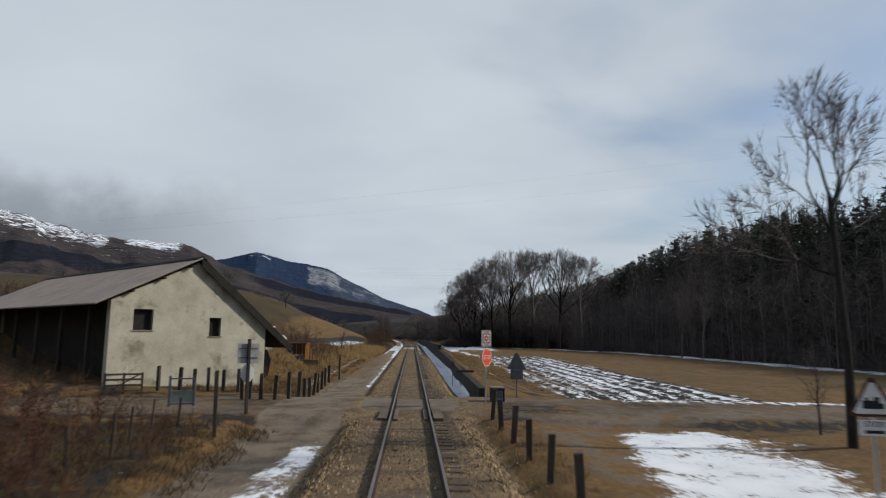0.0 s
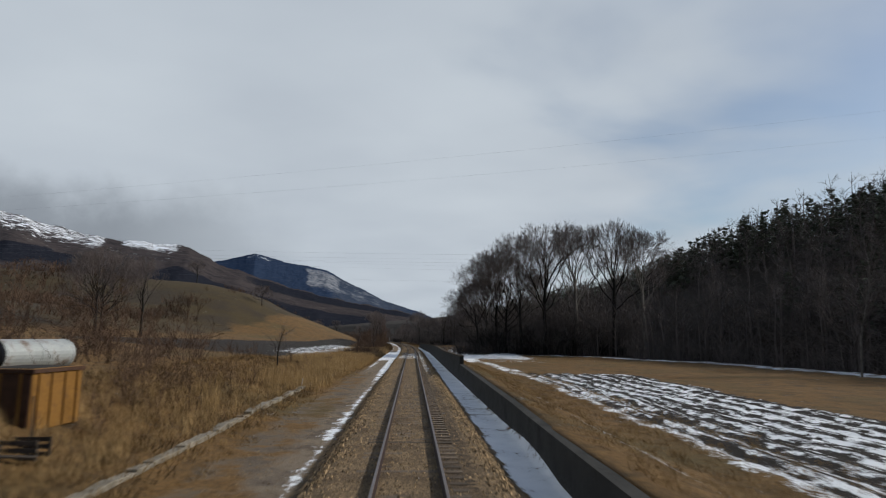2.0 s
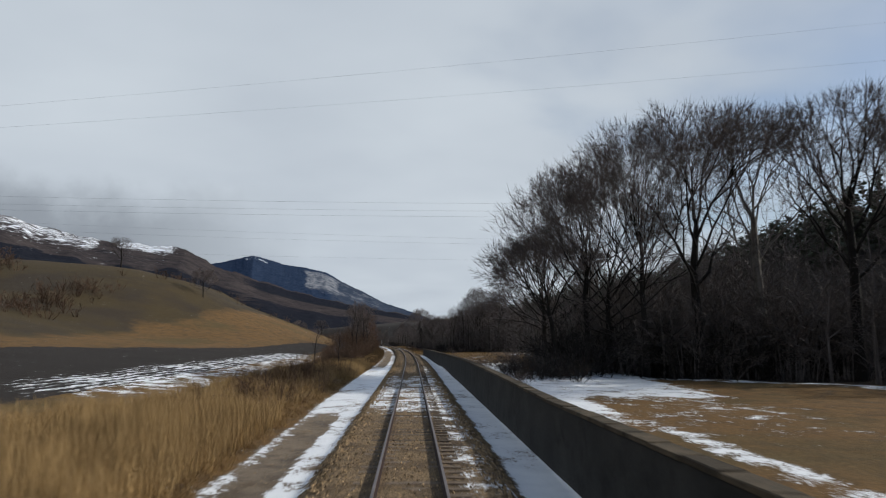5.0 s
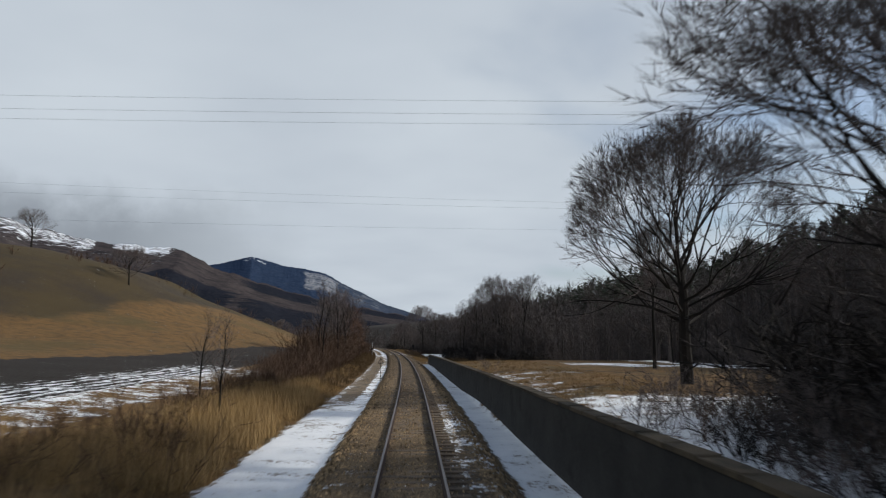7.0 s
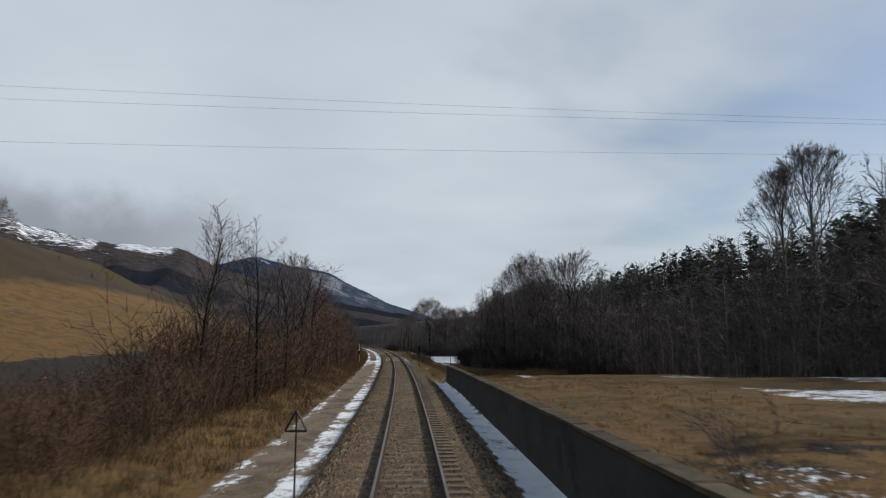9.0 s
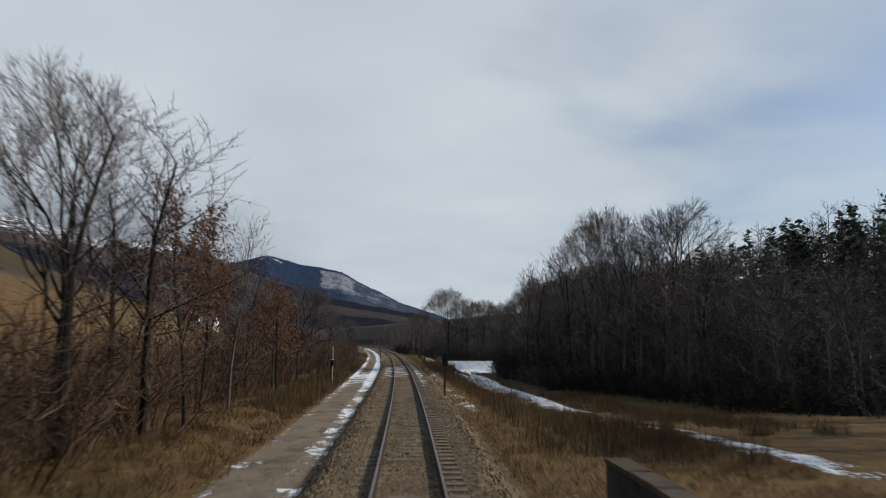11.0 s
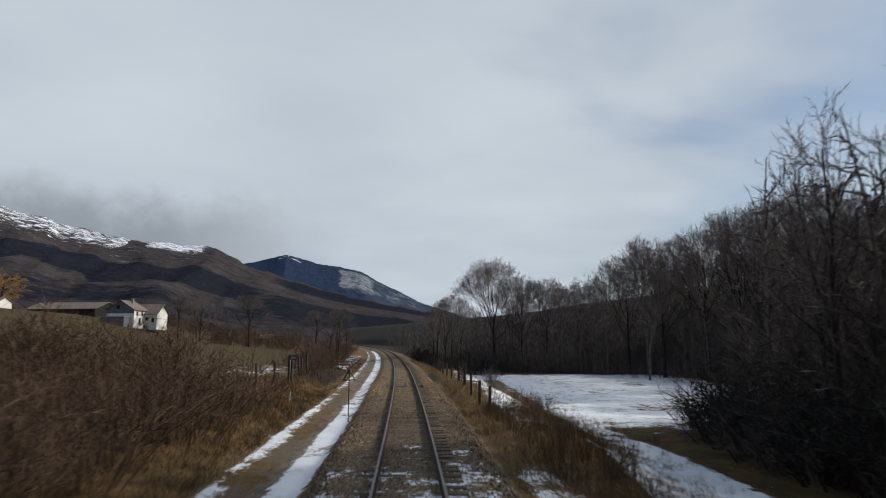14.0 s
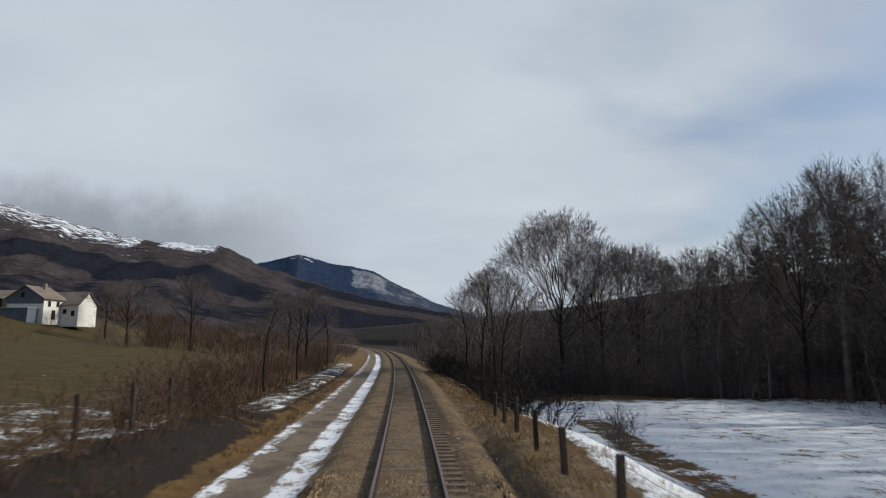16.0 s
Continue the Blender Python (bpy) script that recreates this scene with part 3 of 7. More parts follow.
def build_ground():
    s = np.concatenate([np.arange(-60, -10, 2.5), np.arange(-10, 440, 0.9), np.arange(440, 700, 5), np.arange(700, 1500, 25)])
    near = np.concatenate([np.arange(0, 6.4, 0.32), np.arange(6.4, 24, 0.42), np.arange(24, 60, 1.6), np.arange(60, 160, 6), np.arange(160, 420, 20), np.arange(420, 1001, 60)])
    x = np.concatenate([-near[:0:-1], near])
    S, X = np.meshgrid(s, x, indexing="ij")
    Z = height(S, X)
    L = layers(S, X)
    Z = Z + 0.05 * smooth(0.45, 0.7, L["snow"]) * np.where(np.abs(X) < 2.0, 0.3, 1.0)
    cl = np.array([centre(v) for v in s])
    P = np.stack([cl[:, 0:1] + X * np.cos(cl[:, 2:3]), cl[:, 1:2] + X * np.sin(cl[:, 2:3]), Z], -1).reshape(-1, 3)
    n = len(x)
    i, j = np.meshgrid(np.arange(len(s) - 1), np.arange(n - 1), indexing="ij")
    a = i * n + j
    quads = np.stack([a, a + 1, a + n + 1, a + n], -1).reshape(-1, 4)
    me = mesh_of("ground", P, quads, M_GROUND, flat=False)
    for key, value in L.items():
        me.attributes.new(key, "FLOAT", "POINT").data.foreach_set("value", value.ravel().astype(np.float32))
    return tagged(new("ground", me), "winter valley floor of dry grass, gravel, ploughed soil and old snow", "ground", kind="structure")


build_ground()

# ================= distant mountains =================
def mountain_material(name, scrub, wood, rock, snow_from=0.98, snow_to=1.04):
    """Scrub with woods, bare rock and snow laid by layers of the mesh, each broken up by noise."""
    m = bpy.data.materials.new(name)
    m.use_nodes = True
    nt = m.node_tree
    node, link = links_of(nt)
    bsdf = nt.nodes["Principled BSDF"]
    bsdf.inputs["Roughness"].default_value = 1.0
    bsdf.inputs["Specular IOR Level"].default_value = 0.0
    geo = node("ShaderNodeNewGeometry")

    def noise_tex(scale, detail, rough, stretch=(1, 1, 1)):
        mp = node("ShaderNodeMapping")
        mp.inputs["Scale"].default_value = stretch
        link(geo.outputs["Position"], mp.inputs[0])
        n = node("ShaderNodeTexNoise", Scale=scale, Detail=detail, Roughness=rough)
        link(mp.outputs[0], n.inputs["Vector"])
        return n.outputs["Fac"]

    def blend(a, b, fac, lo, hi):
        r = node("ShaderNodeMapRange", **{"From Min": lo, "From Max": hi})
        link(fac, r.inputs["Value"])
        x = node("ShaderNodeMix"); x.data_type = "RGBA"
        for key, c in (("A", a), ("B", b)):
            if isinstance(c, tuple):
                x.inputs[key].default_value = rgb(*c)
            else:
                link(c, x.inputs[key])
        link(r.outputs[0], x.inputs["Factor"])
        return x.outputs["Result"]

    def laid(name, noise, amount):
        at = node("ShaderNodeAttribute"); at.attribute_name = name
        s = node("ShaderNodeMath"); s.operation = "MULTIPLY_ADD"; s.inputs[1].default_value = amount
        link(noise, s.inputs[0]); link(at.outputs["Fac"], s.inputs[2])
        return s.outputs[0]

    broad, patchy, fine = noise_tex(0.004, 6.0, 0.6), noise_tex(0.013, 8.0, 0.66), noise_tex(0.06, 6.0, 0.75)
    col = blend(blend(scrub[0], scrub[1], patchy, 0.36, 0.64), scrub[2], fine, 0.52, 0.70)
    trees = blend(wood[0], wood[1], fine, 0.38, 0.66)
    col = blend(col, trees, laid("wood", patchy, 1.6), 1.22, 1.38)
    streak = noise_tex(0.03, 6.0, 0.65, (1, 1, 0.16))
    cliff = blend(rock[0], rock[1], streak, 0.40, 0.60)
    col = blend(col, cliff, laid("rock", patchy, 1.0), 0.90, 1.12)
    col = blend(col, (0.78, 0.82, 0.88), laid("snow", noise_tex(0.022, 8.0, 0.75), 1.0), snow_from, snow_to)
    link(col, bsdf.inputs["Base Color"])
    b = node("ShaderNodeBump", Strength=1.0, Distance=14.0)
    link(patchy, b.inputs["Height"]); link(b.outputs[0], bsdf.inputs["Normal"])
    return m


def ridge(name, label, crest, away, depth, material, cover, jagged=5.0, seed=1):
    """A mountain side: crest rows are (bearing in degrees to the right, height); it falls towards the valley over depth metres.
    cover gives the layers of wood, rock and snow from the bearing and the way up (0 to 1)."""
    rs = np.random.RandomState(seed)
    nb, nd = 420, 84
    bear = np.linspace(crest[0][0], crest[-1][0], nb)
    top = np.interp(bear, [c[0] for c in crest], [c[1] for c in crest])
    jag = sum(rs.uniform(0.5, 1) * np.sin(bear * f + rs.uniform(0, 6)) / k for k, f in ((1, 2.3), (2, 5.1), (3.5, 11.0), (6, 23.0), (8, 41.0)))
    v = np.linspace(0, 1, nd)
    B, V = np.meshgrid(np.radians(bear), v, indexing="ij")
    T = top[:, None] + jagged * jag[:, None] * V ** 7
    D = away - depth * (1 - V)
    X, Y = D * np.sin(B), D * np.cos(B)
    wave = bumps(X, Y, 0.006, seed) * 0.6 + bumps(X, Y, 0.018, seed + 1) * 0.3
    # gullies and spurs running downhill
    deg = np.degrees(B)
    spurs = sum(np.abs(np.sin(deg * f + ph + w * V)) / k for k, f, ph, w in ((1.0, 0.35, 0.3, 2.8), (2.0, 0.8, 1.1, -2.4), (5.0, 1.9, 2.0, 3.2)))
    Z = -12 + (T + 12) * (V ** 1.15) + T * (0.075 * wave - 0.020 * spurs + 0.02) * np.sin(np.pi * np.clip(V, 0, 1)) ** 0.8
    P = np.stack([X, Y, Z], -1).reshape(-1, 3)
    i, j = np.meshgrid(np.arange(nb - 1), np.arange(nd - 1), indexing="ij")
    a = i * nd + j
    me = mesh_of(name, P, np.stack([a, a + nd, a + nd + 1, a + 1], -1).reshape(-1, 4), material, flat=False)
    for key, value in cover(deg, V).items():
        me.attributes.new(key, "FLOAT", "POINT").data.foreach_set("value", np.broadcast_to(value, Z.shape).ravel().astype(np.float32))
    return tagged(new(name, me), label, "mountain", kind="structure")


def near_cover(b, v):
    # a belt of fir woods across the slope, rock and snow under the crest, one clean snow meadow
    belt = 0.42 + 0.03 * np.sin(b * 0.6) + 0.012 * np.sin(b * 2.1)
    wood = window(-60, -45, -17, -12, b) * window(-0.15, -0.09, 0.06, 0.12, v - belt)
    wood = np.maximum(wood, 0.80 * window(-17, -12, 3, 5, b) * (window(0.55, 0.70, 0.90, 1.0, v) + 0.9 * window(0.10, 0.2, 0.36, 0.46, v)))
    wood = np.maximum(wood, 0.55 * window(0.10, 0.16, 0.20, 0.26, v))
    rocky = 0.50 * smooth(0.42, 0.82, v) * (1 - smooth(-25.6, -24.6, b))
    meadow = 0.54 * smooth(0.66, 0.90, v) * window(-25.2, -23.8, -20.6, -18.0, b)
    flecks = 0.36 * window(0.45, 0.55, 0.74, 0.82, v) * (1 - smooth(-19, -16, b))
    rock = 0.45 * smooth(0.60, 0.85, v) * (1 - smooth(-25.6, -24.6, b))
    return {"wood": wood, "rock": rock, "snow": np.maximum(np.maximum(rocky, meadow), flecks)}


def far_cover(b, v):
    cliff = 0.66 * window(-10.0, -9.0, -6.8, -5.8, b) * window(0.62, 0.74, 0.95, 0.99, v)
    cliff = np.maximum(cliff, 0.42 * window(-7.6, -6.4, -3.6, -1.0, b) * window(0.62, 0.76, 0.95, 0.99, v))
    wood = 0.75 * (1 - 0.7 * window(-8, -6, -2, 2, b)) * smooth(0.1, 0.3, v)
    snow = 0.44 * window(-15.2, -14.4, -12.6, -11.6, b) * smooth(0.84, 0.97, v) + 0.34 * window(-17, -16, -14, -13, b) * window(0.66, 0.72, 0.78, 0.84, v)
    return {"wood": wood, "rock": cliff, "snow": snow}


# blue distance haze is put into both mountains' colours, stronger on the far one
M_NEARMT = mountain_material("wooded_mountain_side", ((0.027, 0.025, 0.029), (0.062, 0.053, 0.053), (0.098, 0.087, 0.083)), ((0.012, 0.014, 0.021), (0.025, 0.027, 0.035)), ((0.060, 0.060, 0.066), (0.115, 0.112, 0.115)))
M_FARMT = mountain_material("haze_blue_far_mountain", ((0.030, 0.044, 0.072), (0.052, 0.064, 0.092), (0.070, 0.080, 0.104)), ((0.017, 0.031, 0.066), (0.038, 0.054, 0.090)), ((0.085, 0.10, 0.13), (0.225, 0.235, 0.26)))
ridge("mountain_near", "long wooded mountain side with patchy snow along its crest", [(-75, 950), (-55, 880), (-38, 770), (-33.0, 695), (-29.4, 630), (-25.4, 572), (-23, 566), (-19.2, 556), (-16.9, 455), (-13.6, 380), (-10.2, 306), (-6.6, 244), (-3.1, 196), (-1, 168), (1.5, 120), (5, 60)], 4350, 3600, M_NEARMT, near_cover, 6.5, seed=3)
ridge("mountain_far", "forested mountain with distance haze in its blue colour and a pale rock cliff", [(-24, 365), (-20, 465), (-15.5, 545), (-13.8, 590), (-12.9, 568), (-11.6, 540), (-10.6, 522), (-8.6, 500), (-7.6, 480), (-6.8, 440), (-4.1, 330), (-2.1, 250), (0.2, 196), (2, 132), (6, 100)], 4800, 1400, M_FARMT, far_cover, 4.0, seed=5)

# ================= track =================
S_LINE = list(np.arange(-12, 440, 4.0)) + list(np.arange(440, 720, 10.0))


def build_track():
    track = thing("railway_track", Matrix.Identity(4), "single railway track with worn steel rails on timber sleepers", "railway track", kind="structure")
    foot = [(-0.065, 0.0), (0.065, 0.0), (0.065, 0.012), (0.012, 0.032), (0.012, 0.122), (0.034, 0.136), (0.034, 0.150), (-0.034, 0.150), (-0.034, 0.136), (-0.012, 0.122), (-0.012, 0.032), (-0.065, 0.012)]
    head = [(-0.034, 0.1502), (0.034, 0.1502), (0.032, 0.166), (0.026, 0.171), (-0.026, 0.171), (-0.032, 0.166)]
    for side in (-0.752, 0.752):
        v, f = sweep([(x + side, z) for x, z in foot], S_LINE)
        rail = part("rail", mesh_of("rail", v, f, M_RUST), None, track, "rusty steel rail with a shiny running surface")
        v, f = sweep([(x + side, z) for x, z in head], S_LINE)
        part("rail_head", mesh_of("rail_head", v, f, M_STEEL), None, rail, "polished steel running surface")
    return track


TRACK = build_track()

# ================= boundary wall right of the line =================
def build_wall():
    s = np.sort(np.concatenate([np.arange(WALL_FROM, WALL_TO + 0.1, 1.0), [97.24, 97.25]]))
    wall = thing("boundary_wall", Matrix.Identity(4), "long low concrete wall beside the railway, near-black to carry its shade", "wall", kind="structure")
    verts, n = [], 4
    for k in s:
        t = wall_top(k)
        w = float(wall_x(k))
        verts += [spot(k, w, -0.8), spot(k, w + 0.45, -0.8), spot(k, w + 0.38, t), spot(k, w + 0.05, t)]
    k = len(s)
    i, j = np.meshgrid(np.arange(k - 1), np.arange(n), indexing="ij")
    a, b = i * n + j, i * n + (j + 1) % n
    quads = [np.stack([a, b, b + n, a + n], -1).reshape(-1, 4), np.array([[3, 2, 1, 0], [(k - 1) * n + q for q in range(n)]])]
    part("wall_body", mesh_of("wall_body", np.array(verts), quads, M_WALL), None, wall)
    return wall


WALL = build_wall()

# ================= trees =================
class Branches:
    """Collects tapered tubes as arrays: thick wood and fine twigs apart."""

    def __init__(self, seed):
        self.r = random.Random(seed)
        self.reach = 99.0
        self.sets = {"wood": ([], []), "twig": ([], [])}

    def tube(self, pts, radii, sides, kind):
        verts, faces = self.sets[kind]
        base, k = len(verts), len(pts)
        for i, (p, rad) in enumerate(zip(pts, radii)):
            d = (pts[min(i + 1, k - 1)] - pts[max(i - 1, 0)]).normalized()
            u = d.orthogonal().normalized()
            w = d.cross(u)
            for q in range(sides):
                a = 2 * math.pi * q / sides
                verts.append(p + rad * (math.cos(a) * u + math.sin(a) * w))
        for i in range(k - 1):
            for q in range(sides):
                a, b = base + i * sides + q, base + i * sides + (q + 1) % sides
                faces.append((a, b, b + sides))
                faces.append((a, b + sides, a + sides))

    def sliver(self, p, d, length, width):
        """A twig: a thin spike."""
        verts, faces = self.sets["twig"]
        u = d.cross(Vector((self.r.gauss(0, 1), self.r.gauss(0, 1), self.r.gauss(0, 1)))).normalized()
        b = len(verts)
        verts += [p + u * width, p - u * width, p + d * length]
        faces += [(b, b + 1, b + 2)]

    def spike(self, p, d, length, width, kind="twig"):
        """A branch: a thin three-sided spike."""
        verts, faces = self.sets[kind]
        u = d.orthogonal().normalized()
        w = d.cross(u)
        b = len(verts)
        verts += [p + u * width, p - u * width * 0.5 + w * width * 0.87, p - u * width * 0.5 - w * width * 0.87, p + d * length]
        faces += [(b, b + 1, b + 3), (b + 1, b + 2, b + 3), (b + 2, b, b + 3)]

    def bent(self, d, angle):
        """A direction at about this angle from d."""
        u = d.cross(Vector((self.r.gauss(0, 1), self.r.gauss(0, 1), self.r.gauss(0, 1)))).normalized()
        return (d * math.cos(angle) + u * math.sin(angle)).normalized()

    def fork(self, p, d, length, rad, depth, lift, angle, twigs):
        """A limb that forks again and again into a dome of fine twigs."""
        r = self.r
        mid = p + d * length * 0.5 + Vector((r.gauss(0, 1), r.gauss(0, 1), r.gauss(0, 1))) * length * 0.05
        d2 = (d + Vector((r.gauss(0, 0.1), r.gauss(0, 0.1), lift))).normalized()
        q = mid + d2 * length * 0.5
        thick = rad > 0.035
        self.tube([p, mid, q], [rad, rad * 0.86, rad * 0.74], 6 if rad > 0.15 else 4 if thick else 3, "wood" if thick else "twig")
        if depth <= 2:
            for _ in range(twigs):
                k = r.random()
                b = p.lerp(mid, k * 2) if k < 0.5 else mid.lerp(q, k * 2 - 1)
                self.sliver(b, self.bent(d2, math.radians(r.uniform(25, 65))), length * r.uniform(0.5, 1.1), 0.014)
        if depth == 0 or math.hypot(q.x, q.y) > self.reach:
            for _ in range(4 if depth == 0 else 6):
                self.sliver(q, self.bent(d2, math.radians(r.uniform(5, 35))), min(length, 0.9) * r.uniform(0.7, 1.2), 0.012)
            return
        n = 3 if r.random() < 0.45 else 2
        for k in range(n):
            a = math.radians(angle * (0.45 if k == 0 else 1.0) * r.uniform(0.7, 1.3))
            self.fork(q, self.bent(d2, a), length * r.uniform(0.74, 0.88), rad * (0.70 if k == 0 else 0.56), depth - 1, lift, angle, twigs)

    def limb(self, p, d, length, rad, level, spec):
        r = self.r
        segs = spec["segs"][level]
        pts, dirs = [p], [d]
        for i in range(segs):
            wob = Vector((r.gauss(0, 1), r.gauss(0, 1), r.gauss(0, 1))) * spec["wobble"][level]
            d = (d + wob + Vector((0, 0, spec["lift"][level]))).normalized()
            p = p + d * (length / segs)
            pts.append(p); dirs.append(d)
        tip = spec["taper"]
        radii = [max(0.006, rad * (1 - (1 - tip) * i / segs)) for i in range(segs + 1)]
        self.tube(pts, radii, spec["sides"][level], "wood" if level < spec["wood"] else "twig")
        count = spec["count"][level]
        for c in range(count):
            k = spec["from"][level] + (1 - spec["from"][level]) * (c + r.random()) / count
            f = k * segs
            i = min(int(f), segs - 1)
            q = pts[i].lerp(pts[i + 1], f - i)
            dd = dirs[i + 1]
            az = 2.4 * c + r.uniform(-0.6, 0.6)
            u = dd.orthogonal().normalized()
            out = (u * math.cos(az) + dd.cross(u) * math.sin(az))
            sp = math.radians(r.gauss(spec["spread"][level], 9))
            nd = (dd * math.cos(sp) + out * math.sin(sp)).normalized()
            shape = 1 - spec["shape"] * abs(k - 0.45) if level == 0 else 1 - 0.45 * k
            ln = length * spec["ratio"][level] * shape * r.uniform(0.75, 1.2)
            if level + 1 == len(spec["segs"]):
                self.sliver(q, nd, ln, spec["twig"])
            else:
                self.limb(q, nd, ln, max(0.008, radii[i] * spec["thin"][level]), level + 1, spec)
        if level + 1 == len(spec["segs"]):
            self.sliver(pts[-1], dirs[-1], length * 0.5, spec["twig"])

    def meshes(self, name, bark, twigs):
        made = []
        for kind, material in (("wood", bark), ("twig", twigs)):
            verts, faces = self.sets[kind]
            made.append(mesh_of(name + "_" + kind, np.array(verts), np.array(faces), material) if verts else None)
        return made


BROAD = dict(segs=[6, 5, 4, 3], sides=[7, 5, 3, 3], wobble=[0.06, 0.13, 0.16, 0.2], lift=[0.05, 0.06, 0.05, 0.03], taper=0.22, wood=2,
             count=[13, 9, 8, 6], spread=[48, 42, 40, 38], ratio=[0.62, 0.52, 0.5, 0.45], shape=0.7, thin=[0.50, 0.5, 0.5], twig=0.011)
BROAD["from"] = [0.24, 0.22, 0.15, 0.1]
SLIM = dict(BROAD, segs=[7, 4, 3], sides=[6, 4, 3], wobble=[0.05, 0.12, 0.18], lift=[0.08, 0.1, 0.04], count=[20, 8, 6], spread=[32, 34, 36], ratio=[0.30, 0.45, 0.5], shape=0.5, thin=[0.4, 0.5])
SLIM["from"] = [0.35, 0.2, 0.1]


def tree_meshes(name, spec, tall, rad, seed, bark, twigs):
    b = Branches(seed)
    b.limb(Vector((0, 0, -0.15)), Vector((b.r.uniform(-0.04, 0.04), b.r.uniform(-0.04, 0.04), 1)).normalized(), tall * 0.86, rad, 0, spec)
    return b.meshes(name, bark, twigs)


def dome_meshes(name, tall, rad, seed, bark, twigs, clear=0.24, limbs=7, wide=52, lift=0.05, depth=6, reach=0.36, stout=1.0, fine=0):
    """A full-grown tree: a bare stem, limbs fanning out and a rounded crown."""
    b = Branches(seed)
    b.reach = tall * reach
    r = b.r
    top = Vector((r.gauss(0, 0.2), r.gauss(0, 0.2), tall * (clear + 0.24)))
    foot = Vector((0, 0, -0.2))
    stem = [foot, foot.lerp(top, 0.02), foot.lerp(top, 0.35), foot.lerp(top, 0.7) + Vector((r.gauss(0, 0.15), r.gauss(0, 0.15), 0)), top]
    b.tube(stem, [rad * 1.5, rad * 1.1, rad * 0.92, rad * 0.72, rad * 0.5], 8, "wood")
    step = tall * (0.76 - clear) / 4.1
    for k in range(limbs):
        f = (k + 0.5) / limbs
        z = clear / (clear + 0.24) + (1 - clear / (clear + 0.24)) * f
        p = foot.lerp(top, z)
        tilt = math.radians(wide * (1.15 - 0.75 * f) * r.uniform(0.85, 1.15))
        az = 2.4 * k + r.uniform(-0.5, 0.5)
        d = Vector((math.sin(tilt) * math.cos(az), math.sin(tilt) * math.sin(az), math.cos(tilt)))
        b.fork(p, d, step * (1.15 - 0.25 * f), rad * stout * r.uniform(0.36, 0.48), depth - 1, lift, 27, fine or (5 if wide > 50 else 2))
    for k in range(2):
        b.fork(top, b.bent(Vector((0, 0, 1)), 0.2 + 0.15 * k), step * 0.9, rad * stout * 0.42, depth - 1, lift, 27, 2)
    return b.meshes(name, bark, twigs)


def bush_mesh(name, seed, stems, tall, spread, material, side=5, fine=3, lean=0.6, thick=1.0):
    """Many thin stems from one root, each with side twigs."""
    b = Branches(seed)
    r = b.r
    for _ in range(stems):
        a, k = r.uniform(0, 6.28), r.random()
        p = Vector((math.cos(a), math.sin(a), 0)) * spread * 0.3 * k
        d = Vector((math.cos(a) * lean * k, math.sin(a) * lean * k, 1)).normalized()
        h = tall * r.uniform(0.5, 1.0)
        knee = p + d * h * 0.5
        d2 = b.bent(d, math.radians(r.uniform(8, 26)))
        b.spike(p, d, h * 0.56, 0.012 * thick * tall ** 0.5)
        b.spike(knee, d2, h * 0.5, 0.008 * thick * tall ** 0.5)
        for i in range(side):
            k = r.uniform(0.2, 0.95)
            q = p + d * h * k if k < 0.5 else knee + d2 * h * (k - 0.5)
            e = b.bent(d if k < 0.5 else d2, math.radians(r.uniform(20, 60)))
            ln = h * r.uniform(0.22, 0.45)
            b.spike(q, e, ln, 0.007 * thick * tall ** 0.5)
            for _ in range(fine):
                b.sliver(q + e * ln * r.uniform(0.15, 0.9), b.bent(e, math.radians(r.uniform(20, 50))), ln * r.uniform(0.35, 0.7), 0.006 * thick * tall ** 0.5)
    verts, faces = b.sets["twig"]
    return mesh_of(name, np.array(verts), np.array(faces), material)


def arrays_of(me):
    v = np.empty(len(me.vertices) * 3, dtype=np.float32)
    me.vertices.foreach_get("co", v)
    f = np.empty(len(me.loops), dtype=np.int32)
    me.loops.foreach_get("vertex_index", f)
    return v.reshape(-1, 3), f.reshape(-1, 3)


def scatter(name, sources, places, material, label, category, flat=True):
    """Many alike pieces joined into one mass. places: (s, x, lift over the ground, size, turn, tilt)."""
    V, F, base = [], [], 0
    src = [arrays_of(m) if isinstance(m, bpy.types.Mesh) else m for m in sources]
    P = np.array(places)
    Z = height(P[:, 0], P[:, 1]) + P[:, 2]
    for n, (s, x, _, size, turn, tilt) in enumerate(places):
        v, f = src[n % len(src)]
        c, d, ct, st = math.cos(turn), math.sin(turn), math.cos(tilt), math.sin(tilt)
        m = np.array(((c, -d * ct, d * st), (d, c * ct, -c * st), (0, st, ct)), dtype=np.float32) * size
        V.append(v @ m.T + np.array(spot(s, x, Z[n]), dtype=np.float32))
        F.append(f + base)
        base += len(v)
    me = mesh_of(name, np.concatenate(V), np.concatenate(F), material, flat)
    return tagged(new(name, me), label, category, kind="stuff")


